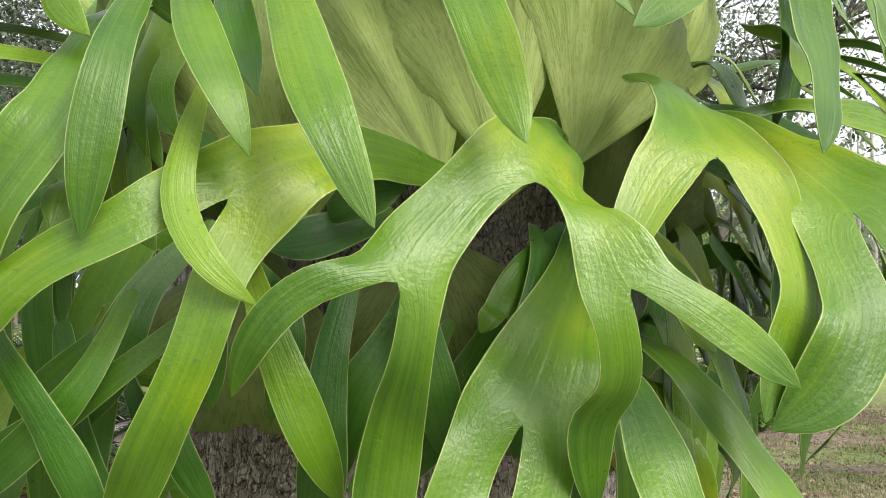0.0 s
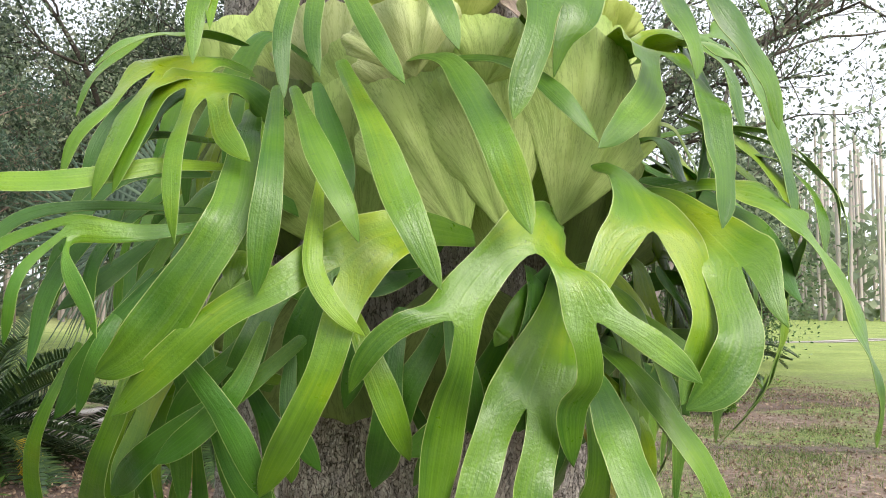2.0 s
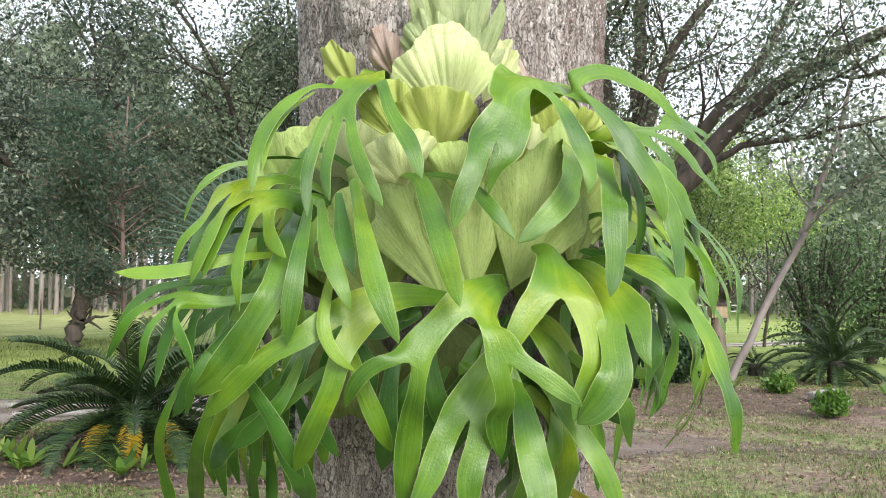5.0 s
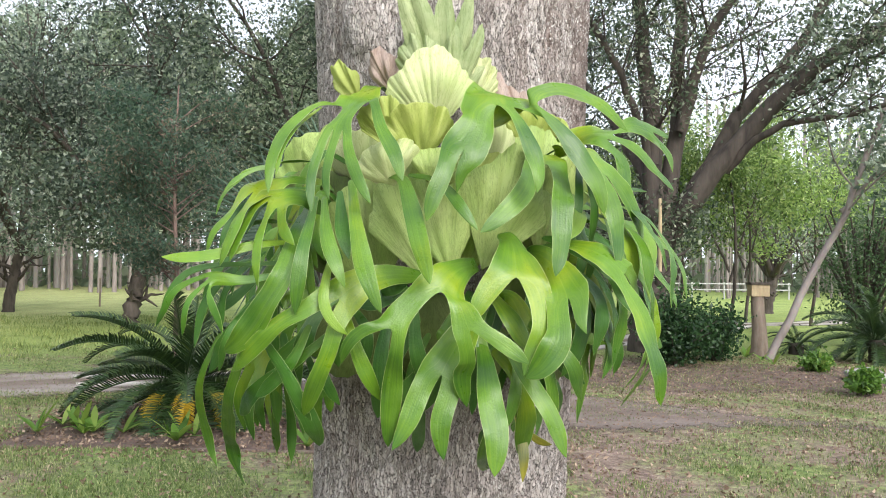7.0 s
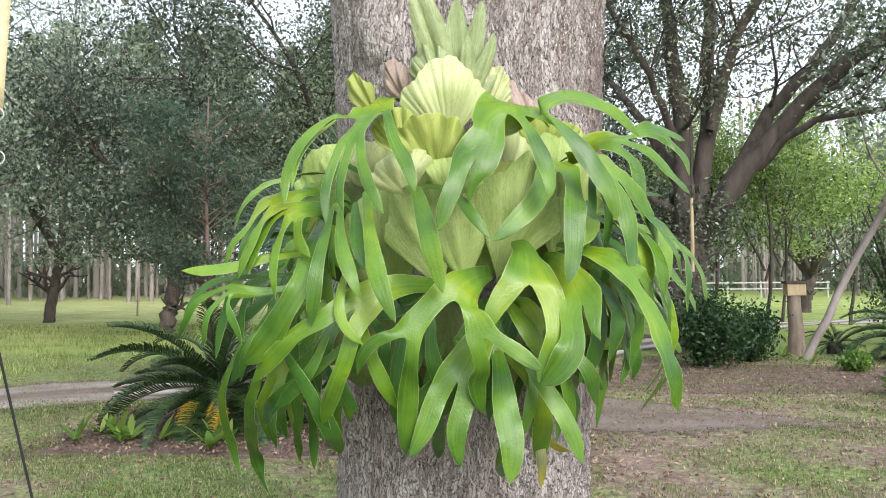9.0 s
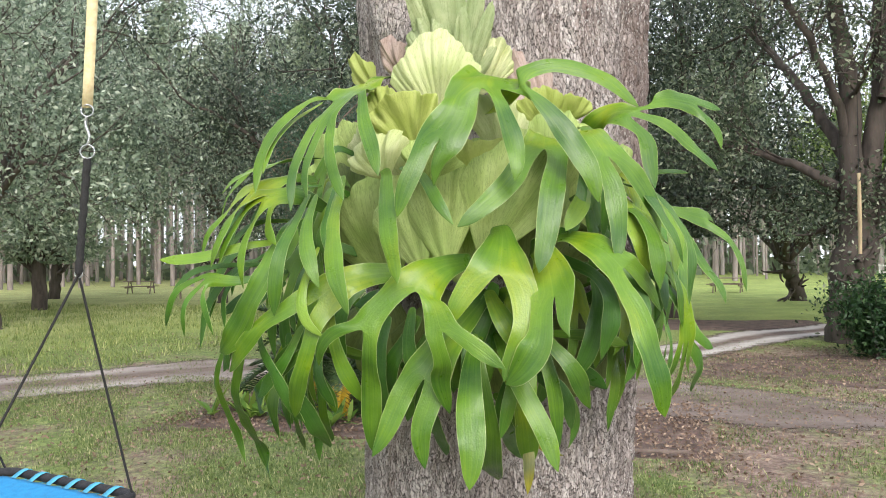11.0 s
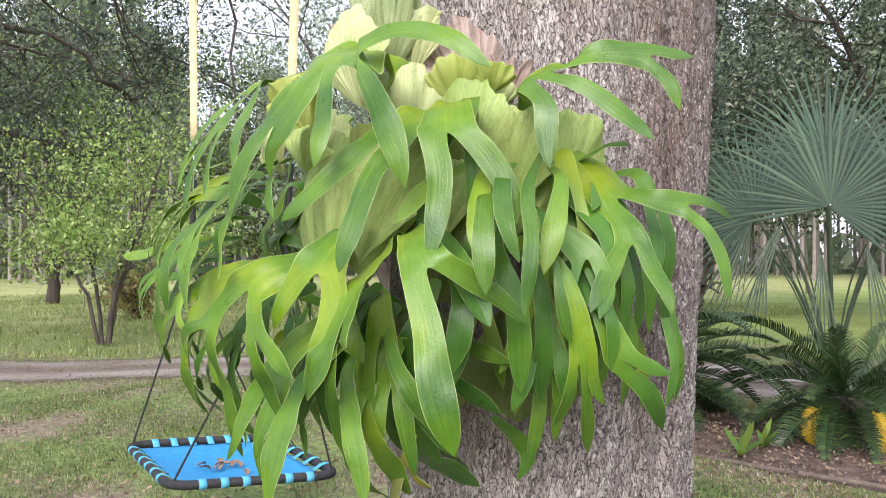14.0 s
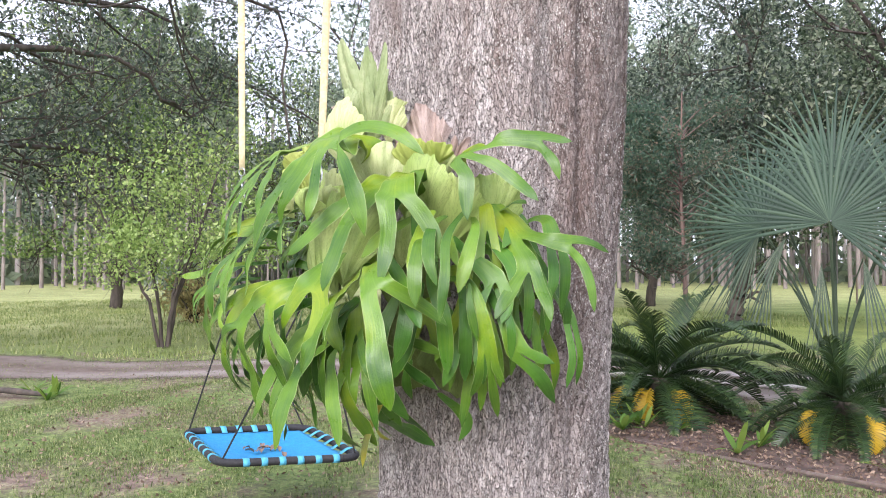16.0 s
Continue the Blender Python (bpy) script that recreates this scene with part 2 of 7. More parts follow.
M_SHIELD = shield_material("shield_pale_green", (0.62, 0.73, 0.27), (0.42, 0.57, 0.15), (0.24, 0.35, 0.08))
M_SHIELD_OLD = shield_material("shield_olive", (0.27, 0.34, 0.10), (0.15, 0.22, 0.05), (0.10, 0.12, 0.04))
M_SHIELD_TOP = shield_material("shield_cream", (0.80, 0.82, 0.50), (0.62, 0.70, 0.32), (0.42, 0.50, 0.16))
M_SHIELD_TALL = shield_material("shield_grey_green", (0.56, 0.62, 0.34), (0.33, 0.43, 0.18), (0.20, 0.28, 0.09))
M_SHIELD_NEW = shield_material("shield_yellow_green", (0.64, 0.70, 0.24), (0.50, 0.59, 0.14), (0.38, 0.47, 0.09))
M_SHIELD_DEAD = shield_material("shield_dry_pink_brown", (0.66, 0.54, 0.48), (0.48, 0.36, 0.30), (0.27, 0.18, 0.14))
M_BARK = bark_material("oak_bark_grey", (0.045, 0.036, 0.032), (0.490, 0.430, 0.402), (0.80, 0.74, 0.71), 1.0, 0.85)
M_BARK_FAR = two_tone("far_bark_grey_brown", (0.035, 0.028, 0.024), (0.11, 0.09, 0.075), 6, 0.95, 0, (1, 1, 0.2))
# Pine trunks are paled for distance haze; the leaning tree shares this bark.
M_BARK_PINE = two_tone("pine_bark", (0.17, 0.145, 0.132), (0.34, 0.295, 0.275), 3, 0.95, 0, (1, 1, 0.3))
# far trunks, haze put into the bark colour
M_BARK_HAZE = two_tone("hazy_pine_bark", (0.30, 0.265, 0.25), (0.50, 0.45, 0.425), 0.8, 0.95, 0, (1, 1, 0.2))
M_OAK = leaf_material("oak_leaves_dark", (0.030, 0.052, 0.030), (0.150, 0.200, 0.118), (0.46, 0.49, 0.35), 0.35)
# Oak leaf colours carry under-canopy shade (deep), sunlight (lit) and distance haze (grey-green).
M_OAK_DEEP = leaf_material("oak_leaves_shaded_deep", (0.026, 0.044, 0.032), (0.115, 0.150, 0.108), (0.36, 0.40, 0.31), 0.35)
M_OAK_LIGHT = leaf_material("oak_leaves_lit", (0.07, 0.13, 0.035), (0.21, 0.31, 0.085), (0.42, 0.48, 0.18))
M_YOUNG = leaf_material("young_tree_leaves", (0.16, 0.26, 0.06), (0.38, 0.52, 0.15), (0.58, 0.66, 0.28))
M_OAK_GREY = leaf_material("oak_leaves_hazy_grey_green", (0.100, 0.148, 0.105), (0.37, 0.45, 0.33), (0.64, 0.68, 0.56), 0.35)
M_CEDAR = leaf_material("cedar_foliage", (0.032, 0.070, 0.046), (0.115, 0.185, 0.115), (0.26, 0.20, 0.14))
M_FEATHER = leaf_material("feathery_shrub_leaves", (0.040, 0.085, 0.035), (0.115, 0.200, 0.080), (0.26, 0.36, 0.16))
M_BARK_CEDAR = two_tone("reddish_stem_bark", (0.085, 0.055, 0.045), (0.22, 0.15, 0.125), 8, 0.9, 0, (1, 1, 0.2))
M_DRY = leaf_material("dry_yellow_foliage", (0.20, 0.17, 0.06), (0.42, 0.36, 0.15), (0.6, 0.5, 0.25))
# needle colours lightened to stand for haze
M_PINE_CROWN = leaf_material("hazy_pine_needles", (0.16, 0.21, 0.14), (0.28, 0.34, 0.22), (0.38, 0.42, 0.29))
M_BUSH = leaf_material("shrub_leaves", (0.012, 0.035, 0.012), (0.04, 0.10, 0.03), (0.10, 0.18, 0.06))
M_SAGO = leaf_material("sago_leaflets", (0.012, 0.030, 0.010), (0.040, 0.080, 0.022), (0.09, 0.13, 0.03), 0.35, 0.15)
M_SAGO_YELLOW = leaf_material("sago_leaflets_yellow", (0.45, 0.30, 0.02), (0.65, 0.45, 0.03), (0.40, 0.22, 0.04), 0.5, 0.2)
M_FAN = leaf_material("fan_palm_blade", (0.018, 0.042, 0.024), (0.042, 0.082, 0.046), (0.09, 0.14, 0.08), 0.6, 0.15)
M_FAN_OLD = leaf_material("fan_palm_old_blade", (0.05, 0.08, 0.05), (0.10, 0.14, 0.085), (0.18, 0.19, 0.12), 0.6, 0.2)
M_WEED = leaf_material("weed_leaves", (0.06, 0.14, 0.02), (0.14, 0.27, 0.04), (0.3, 0.4, 0.08))
M_GRASS = leaf_material("lawn_grass", (0.070, 0.118, 0.030), (0.20, 0.265, 0.075), (0.48, 0.46, 0.24), 0.6, 0.35)
# field blades, their yellow-green raised for the sunlight out there
M_FIELD = leaf_material("field_grass_blades", (0.13, 0.19, 0.05), (0.30, 0.36, 0.11), (0.50, 0.50, 0.22), 0.6, 0.35)
M_LITTER = leaf_material("fallen_leaves", (0.13, 0.085, 0.06), (0.26, 0.18, 0.125), (0.42, 0.32, 0.23), 0.8, 0.1)
M_FOAM = two_tone("black_foam", (0.012, 0.012, 0.014), (0.03, 0.03, 0.033), 40, 0.75)
M_BLUE = two_tone("blue_woven_fabric", (0.012, 0.19, 0.42), (0.020, 0.27, 0.55), 30, 0.7, 0, None, 0.05)
M_BLUE_BAND = two_tone("light_blue_webbing", (0.06, 0.33, 0.50), (0.10, 0.42, 0.60), 40, 0.7)
M_ROPE = two_tone("black_rope", (0.01, 0.01, 0.01), (0.035, 0.035, 0.035), 150, 0.9)
M_STEEL = two_tone("galvanised_steel", (0.45, 0.46, 0.48), (0.62, 0.63, 0.65), 60, 0.32, 0.9)
M_STRAP = two_tone("yellow_webbing", (0.64, 0.52, 0.28), (0.80, 0.70, 0.44), 30, 0.8)
M_WOOD = two_tone("weathered_wood", (0.16, 0.12, 0.09), (0.30, 0.24, 0.19), 10, 0.9, 0, (1, 1, 0.2))
M_WOOD_PALE = two_tone("pale_sawn_wood", (0.34, 0.26, 0.15), (0.50, 0.40, 0.25), 12, 0.85, 0, (1, 1, 0.2))
M_WHITE = two_tone("weathered_white_paint", (0.34, 0.34, 0.32), (0.5, 0.5, 0.48), 8, 0.6)
M_STONE = two_tone("grey_stone", (0.20, 0.19, 0.18), (0.42, 0.40, 0.38), 7, 0.9, 0, None, 0.1, 0.6, 0.02)
M_BRICK_EDGE = two_tone("edging_timber", (0.11, 0.08, 0.065), (0.24, 0.19, 0.16), 6, 0.9)
M_SOIL = two_tone("reddish_soil", (0.060, 0.040, 0.031), (0.190, 0.130, 0.102), 5, 0.95, 0, None, 0.3, 0.8, 0.03)


def ground_material():
    """Thin lawn over sandy soil, with bare reddish earth and litter in patches."""
    m, n, l, b = material("thin_lawn_and_soil", 0.95)
    tc = n.new("ShaderNodeTexCoord").outputs["Object"]
    sep = n.new("ShaderNodeSeparateXYZ")
    l.new(tc, sep.inputs[0])
    patch = noise_tex(n, l, tc, 0.55, 5, 0.62)
    tuft = noise_tex(n, l, tc, 9, 5, 0.7)
    fine = noise_tex(n, l, tc, 60, 4, 0.7)
    grass = ramp(n, [(0.3, (0.060, 0.095, 0.024)), (0.5, (0.135, 0.185, 0.048)), (0.72, (0.26, 0.285, 0.105))])
    l.new(tuft.outputs["Fac"], grass.inputs["Fac"])
    earth = ramp(n, [(0.3, (0.09, 0.060, 0.046)), (0.5, (0.20, 0.142, 0.110)), (0.7, (0.34, 0.262, 0.21))])
    l.new(tuft.outputs["Fac"], earth.inputs["Fac"])
    # the open field beyond the trees is closed turf
    far = n.new("ShaderNodeMapRange")
    far.inputs["From Min"].default_value, far.inputs["From Max"].default_value = 14.0, 24.0
    far.inputs["To Min"].default_value, far.inputs["To Max"].default_value = 0.0, 0.30
    dist = n.new("ShaderNodeVectorMath")
    dist.operation = "LENGTH"
    l.new(tc, dist.inputs[0])
    l.new(dist.outputs["Value"], far.inputs["Value"])
    near_oak = n.new("ShaderNodeMapRange")
    near_oak.inputs["From Min"].default_value, near_oak.inputs["From Max"].default_value = -4.0, 2.0
    near_oak.inputs["To Min"].default_value, near_oak.inputs["To Max"].default_value = 0.03, -0.075
    l.new(sep.outputs[0], near_oak.inputs["Value"])
    cover = calc(n, l, "ADD", patch.outputs["Fac"], far.outputs["Result"])
    cover = calc(n, l, "ADD", cover, near_oak.outputs["Result"])
    cover = calc(n, l, "ADD", cover, calc(n, l, "MULTIPLY_ADD", tuft.outputs["Fac"], 0.35, -0.175))
    cr = ramp(n, [(0.40, (0, 0, 0)), (0.56, (1, 1, 1))])
    l.new(cover, cr.inputs["Fac"])
    col = mixer(n, l, earth.outputs["Color"], grass.outputs["Color"], cr.outputs["Color"])
    turf = ramp(n, [(0.3, (0.18, 0.25, 0.055)), (0.7, (0.35, 0.42, 0.11))])
    l.new(patch.outputs["Fac"], turf.inputs["Fac"])
    # Sunlight on the western field is mixed in as a paler turf.
    sunlit_turf = ramp(n, [(0.3, (0.25, 0.28, 0.09)), (0.7, (0.46, 0.47, 0.20))])
    l.new(patch.outputs["Fac"], sunlit_turf.inputs["Fac"])
    sunlit_west = n.new("ShaderNodeMapRange")
    sunlit_west.inputs["From Min"].default_value, sunlit_west.inputs["From Max"].default_value = -11.0, -17.0
    l.new(sep.outputs[0], sunlit_west.inputs["Value"])
    turf_col = mixer(n, l, turf.outputs["Color"], sunlit_turf.outputs["Color"], sunlit_west.outputs["Result"])
    col = mixer(n, l, col, turf_col, calc(n, l, "MULTIPLY", far.outputs["Result"], 2.8))
    grit = noise_tex(n, l, tc, 26, 5, 0.75)
    gr = ramp(n, [(0.40, (0.25, 0.25, 0.25)), (0.62, (0.80, 0.80, 0.80))])
    l.new(grit.outputs["Fac"], gr.inputs["Fac"])
    col = mixer(n, l, col, gr.outputs["Color"], 0.55, "OVERLAY")
    col = mixer(n, l, col, fine.outputs["Color"], 0.4, "OVERLAY")
    l.new(col, b.inputs["Base Color"])
    h = calc(n, l, "ADD", tuft.outputs["Fac"], calc(n, l, "MULTIPLY", fine.outputs["Fac"], 0.5))
    bump(n, l, b, h, 0.7, 0.03)
    return m


M_GROUND = ground_material()


def track_material(name, east, growth=0.0, sand_dark=(0.20, 0.165, 0.145), sand_pale=(0.46, 0.42, 0.39)):
    """Worn sand in two ruts, reddish earth between them, breaking up into the lawn at the sides."""
    m, n, l, b = material(name, 0.95)
    tc = n.new("ShaderNodeTexCoord").outputs["Object"]
    uv = n.new("ShaderNodeUVMap").outputs["UV"]
    sep = n.new("ShaderNodeSeparateXYZ")
    l.new(uv, sep.inputs[0])
    off = calc(n, l, "ABSOLUTE", calc(n, l, "SUBTRACT", sep.outputs[0], 0.5))
    broad = noise_tex(n, l, tc, 0.8, 4, 0.6)
    mid = noise_tex(n, l, tc, 4.5, 5, 0.7)
    fine = noise_tex(n, l, tc, 55, 4, 0.7)
    rut = calc(n, l, "ABSOLUTE", calc(n, l, "SUBTRACT", off, 0.20))
    rut = calc(n, l, "ADD", rut, calc(n, l, "MULTIPLY_ADD", mid.outputs["Fac"], 0.16, -0.08))
    rut = calc(n, l, "ADD", rut, calc(n, l, "MULTIPLY_ADD", broad.outputs["Fac"], 0.24, -0.12))
    rr = ramp(n, [(0.05, (1, 1, 1)), (0.15, (0, 0, 0))])
    l.new(rut, rr.inputs["Fac"])
    earth = ramp(n, [(0.3, (0.085, 0.06, 0.048)), (0.7, (0.21, 0.16, 0.132))])
    l.new(mid.outputs["Fac"], earth.inputs["Fac"])
    sx = n.new("ShaderNodeSeparateXYZ")
    l.new(tc, sx.inputs[0])
    washed = n.new("ShaderNodeMapRange")
    washed.inputs["From Min"].default_value, washed.inputs["From Max"].default_value = -4.0, 1.0
    washed.inputs["To Min"].default_value, washed.inputs["To Max"].default_value = 0.85, east
    l.new(sx.outputs[0], washed.inputs["Value"])
    trodden = n.new("ShaderNodeMapRange")
    trodden.inputs["From Min"].default_value, trodden.inputs["From Max"].default_value = -13.0, -8.0
    trodden.inputs["To Min"].default_value, trodden.inputs["To Max"].default_value = 0.35, 1.0
    l.new(sx.outputs[0], trodden.inputs["Value"])
    sand = ramp(n, [(0.35, sand_dark), (0.65, sand_pale)])
    l.new(broad.outputs["Fac"], sand.inputs["Fac"])
    col = mixer(n, l, earth.outputs["Color"], sand.outputs["Color"], calc(n, l, "MULTIPLY", rr.outputs["Color"], calc(n, l, "MULTIPLY", washed.outputs["Result"], trodden.outputs["Result"])))
    col = mixer(n, l, col, fine.outputs["Color"], 0.3, "OVERLAY")
    l.new(col, b.inputs["Base Color"])
    bump(n, l, b, calc(n, l, "ADD", mid.outputs["Fac"], fine.outputs["Fac"]), 0.6, 0.02)
    cover = calc(n, l, "ADD", off, calc(n, l, "MULTIPLY_ADD", mid.outputs["Fac"], 0.34, -0.17))
    cover = calc(n, l, "ADD", cover, calc(n, l, "MULTIPLY_ADD", broad.outputs["Fac"], 0.3, -0.15))
    overgrown = n.new("ShaderNodeMapRange")
    overgrown.inputs["From Min"].default_value, overgrown.inputs["From Max"].default_value = 1.4, 4.2
    overgrown.inputs["To Min"].default_value, overgrown.inputs["To Max"].default_value = 0.0, growth
    l.new(sx.outputs[0], overgrown.inputs["Value"])
    cover = calc(n, l, "ADD", cover, overgrown.outputs["Result"])
    cr = ramp(n, [(0.28, (1, 1, 1)), (0.40, (0, 0, 0))])
    l.new(cover, cr.inputs["Fac"])
    l.new(cr.outputs["Color"], b.inputs["Alpha"])
    return m


M_TRACK = track_material("sandy_track", 0.24, 0.30)
M_TRACK_PALE = track_material("pale_sandy_track", 0.95, 0.0, (0.36, 0.33, 0.30), (0.58, 0.55, 0.51))

# ---- mesh helpers ----


def quick_mesh(name, verts, faces, uvs=None, smooth=False):
    """A mesh from arrays; faces all have the same number of corners. uvs: one pair a vertex."""
    verts, faces = np.asarray(verts, np.float32), np.asarray(faces, np.int32)
    me = bpy.data.meshes.new(name)
    k = faces.shape[1]
    me.vertices.add(len(verts))
    me.vertices.foreach_set("co", verts.ravel())
    me.loops.add(faces.size)
    me.loops.foreach_set("vertex_index", faces.ravel())
    me.polygons.add(len(faces))
    me.polygons.foreach_set("loop_start", np.arange(0, faces.size, k, dtype=np.int32))
    me.polygons.foreach_set("loop_total", np.full(len(faces), k, np.int32))
    if smooth:
        me.polygons.foreach_set("use_smooth", np.ones(len(faces), bool))
    if uvs is not None:
        layer = me.uv_layers.new(name="UVMap")
        layer.data.foreach_set("uv", np.asarray(uvs, np.float32)[faces.ravel()].ravel())
    me.update(calc_edges=True)
    me.validate()
    return me


def thing(name, me, mat, parent=None, label="", m=None):
    ob = new(name, me)
    if me is not None and mat is not None and not me.materials:
        me.materials.append(mat)
    if parent is not None:
        ob.parent = parent
    if m is not None:
        ob.matrix_basis = m
    if label:
        ob["label"] = label
    return ob


def root(name, at, label, category, group="", kind=""):
    ob = new(name)
    ob.empty_display_size = 0.1
    ob.matrix_basis = Matrix.Translation(at)
    return tagged(ob, label, category, group, kind)


def curve_points(pts, n):
    """n points along a smooth curve through pts."""
    p = np.asarray(pts, float)
    if len(p) == 2:
        u = np.linspace(0, 1, n)[:, None]
        return p[0] * (1 - u) + p[1] * u
    q = np.vstack([2 * p[0] - p[1], p, 2 * p[-1] - p[-2]])
    seg = np.maximum(np.linalg.norm(np.diff(p, axis=0), axis=1), 1e-6)
    cum = np.concatenate([[0], np.cumsum(seg)])
    out = []
    for s in np.linspace(0, cum[-1], n):
        i = min(np.searchsorted(cum, s, "right") - 1, len(seg) - 1)
        u = (s - cum[i]) / seg[i]
        a, b, c, d = q[i], q[i + 1], q[i + 2], q[i + 3]
        out.append(0.5 * (2 * b + (c - a) * u + (2 * a - 5 * b + 4 * c - d) * u * u + (3 * b - a - 3 * c + d) * u ** 3))
    return np.array(out)


def tube_arrays(pts, radii, sides=8, closed_ends=True):
    pts, radii = np.asarray(pts, float), np.asarray(radii, float)
    n = len(pts)
    tan = np.gradient(pts, axis=0)
    tan /= np.linalg.norm(tan, axis=1)[:, None] + 1e-9
    ref = np.array([0.0, 0.0, 1.0]) if abs(tan[0][2]) < 0.8 else np.array([1.0, 0, 0])
    a = np.cross(tan, ref)
    a /= np.linalg.norm(a, axis=1)[:, None] + 1e-9
    b = np.cross(tan, a)
    th = np.linspace(0, 2 * np.pi, sides, endpoint=False)
    v = pts[:, None, :] + radii[:, None, None] * (np.cos(th)[None, :, None] * a[:, None, :] + np.sin(th)[None, :, None] * b[:, None, :])
    v = v.reshape(-1, 3)
    i, j = np.meshgrid(np.arange(n - 1), np.arange(sides), indexing="ij")
    j2 = (j + 1) % sides
    f = np.stack([i * sides + j, i * sides + j2, (i + 1) * sides + j2, (i + 1) * sides + j], -1).reshape(-1, 4)
    return v, f


def join_arrays(parts):
    vs, fs, base = [], [], 0
    for v, f in parts:
        vs.append(v)
        fs.append(f + base)
        base += len(v)
    return np.vstack(vs), np.vstack(fs)


def tube_mesh(name, pts, radii, sides=8):
    return quick_mesh(name, *tube_arrays(pts, radii, sides), smooth=True)


def box_mesh(name, sx, sy, sz, bevel=0.005):
    bm = bmesh.new()
    bmesh.ops.create_cube(bm, size=1)
    bmesh.ops.scale(bm, vec=(sx, sy, sz), verts=bm.verts)
    bmesh.ops.bevel(bm, geom=bm.edges, offset=bevel, segments=2, affect="EDGES")
    me = bpy.data.meshes.new(name)
    bm.to_mesh(me)
    bm.free()
    return me


def leaf_arrays(centres, size, rng, flat=0.0, long=1.7):
    """Folded leaves, each two quads on a midrib, at the given centres with random turns."""
    n = len(centres)
    d = rng.normal(size=(n, 3))
    d[:, 2] -= flat
    d /= np.linalg.norm(d, axis=1)[:, None]
    e = rng.normal(size=(n, 3))
    e -= (e * d).sum(1)[:, None] * d
    e /= np.linalg.norm(e, axis=1)[:, None]
    up = np.cross(d, e)
    s = size * rng.uniform(0.6, 1.3, (n, 1))
    v = np.stack([centres - d * s * long / 2, centres + e * s * 0.42 + up * s * 0.12, centres + d * s * long / 2, centres - e * s * 0.42 + up * s * 0.12], 1)
    return v.reshape(-1, 3), np.arange(n * 4).reshape(n, 4)


# ---- ground and road ----


def ground_height(x, y):
    return 0.05 * np.sin(x * 0.35 + 1) * np.cos(y * 0.3) + 0.03 * np.sin(x * 0.9 + y * 0.7)


def build_ground():
    g = np.concatenate([-np.geomspace(40, 4000, 24)[::-1], np.linspace(-38, 38, 300), np.geomspace(40, 4000, 24)])
    X, Y = np.meshgrid(g, g, indexing="ij")
    near = np.clip(1 - (np.hypot(X, Y) - 30) / 30, 0, 1)
    Z = ground_height(X, Y) * near
    n = len(g)
    i, j = np.meshgrid(np.arange(n - 1), np.arange(n - 1), indexing="ij")
    f = np.stack([i * n + j, (i + 1) * n + j, (i + 1) * n + j + 1, i * n + j + 1], -1).reshape(-1, 4)
    ob = thing("ground", quick_mesh("ground", np.stack([X, Y, Z], -1).reshape(-1, 3), f, smooth=True), M_GROUND)
    tagged(ob, "thin green lawn with bare reddish earth and leaf litter", "ground", kind="structure")


ROAD_LINE = [(-40, -15), (-22, -3.6), (-13.4, 2.9), (-10.4, 5.7), (-6.3, 9.6), (-3.1, 10.6), (0.4, 9.3), (2.6, 8.4), (8, 7.0), (16, 6.4), (40, 8)]
BRANCH_LINE = [(-5.6, 10.1), (-2.6, 11.8), (-0.1, 13.6), (1.3, 15.4), (4.2, 19.6), (8, 25.0), (12, 28.0), (20, 31.0), (40, 34)]


def ribbon(name, line, half, lift=0.012, n=260):
    """A worn strip that lies on the ground along a line; its map runs across and along in metres."""
    c = curve_points([(x, y, 0) for x, y in line], n)
    tan = np.gradient(c, axis=0)
    tan /= np.linalg.norm(tan, axis=1)[:, None]
    side = np.stack([-tan[:, 1], tan[:, 0], 0 * tan[:, 0]], 1)
    along = np.concatenate([[0], np.cumsum(np.linalg.norm(np.diff(c, axis=0), axis=1))])
    rows, maps = [], []
    for u in np.linspace(-1, 1, 13):
        q = c + side * half * u
        q[:, 2] = ground_height(q[:, 0], q[:, 1]) * np.clip(1 - (np.hypot(q[:, 0], q[:, 1]) - 30) / 30, 0, 1) + lift
        rows.append(q)
        maps.append(np.stack([np.full(n, u * 0.5 + 0.5), along], 1))
    v, uv = np.stack(rows, 1).reshape(-1, 3), np.stack(maps, 1).reshape(-1, 2)
    i, j = np.meshgrid(np.arange(n - 1), np.arange(12), indexing="ij")
    f = np.stack([i * 13 + j, (i + 1) * 13 + j, (i + 1) * 13 + j + 1, i * 13 + j + 1], -1).reshape(-1, 4)
    return quick_mesh(name, v, f, uv, smooth=True)


build_ground()
tagged(thing("road", ribbon("road", ROAD_LINE, 1.75), M_TRACK), "sandy two-rut track crossing the yard", "road", kind="structure")
tagged(thing("road_branch", ribbon("road_branch", BRANCH_LINE, 1.15, 0.016), M_TRACK_PALE), "pale sandy track branching off behind the oak", "road", kind="structure")

# ---- the oak trunk that carries the fern ----
TRUNK = (0.025, 1.66)


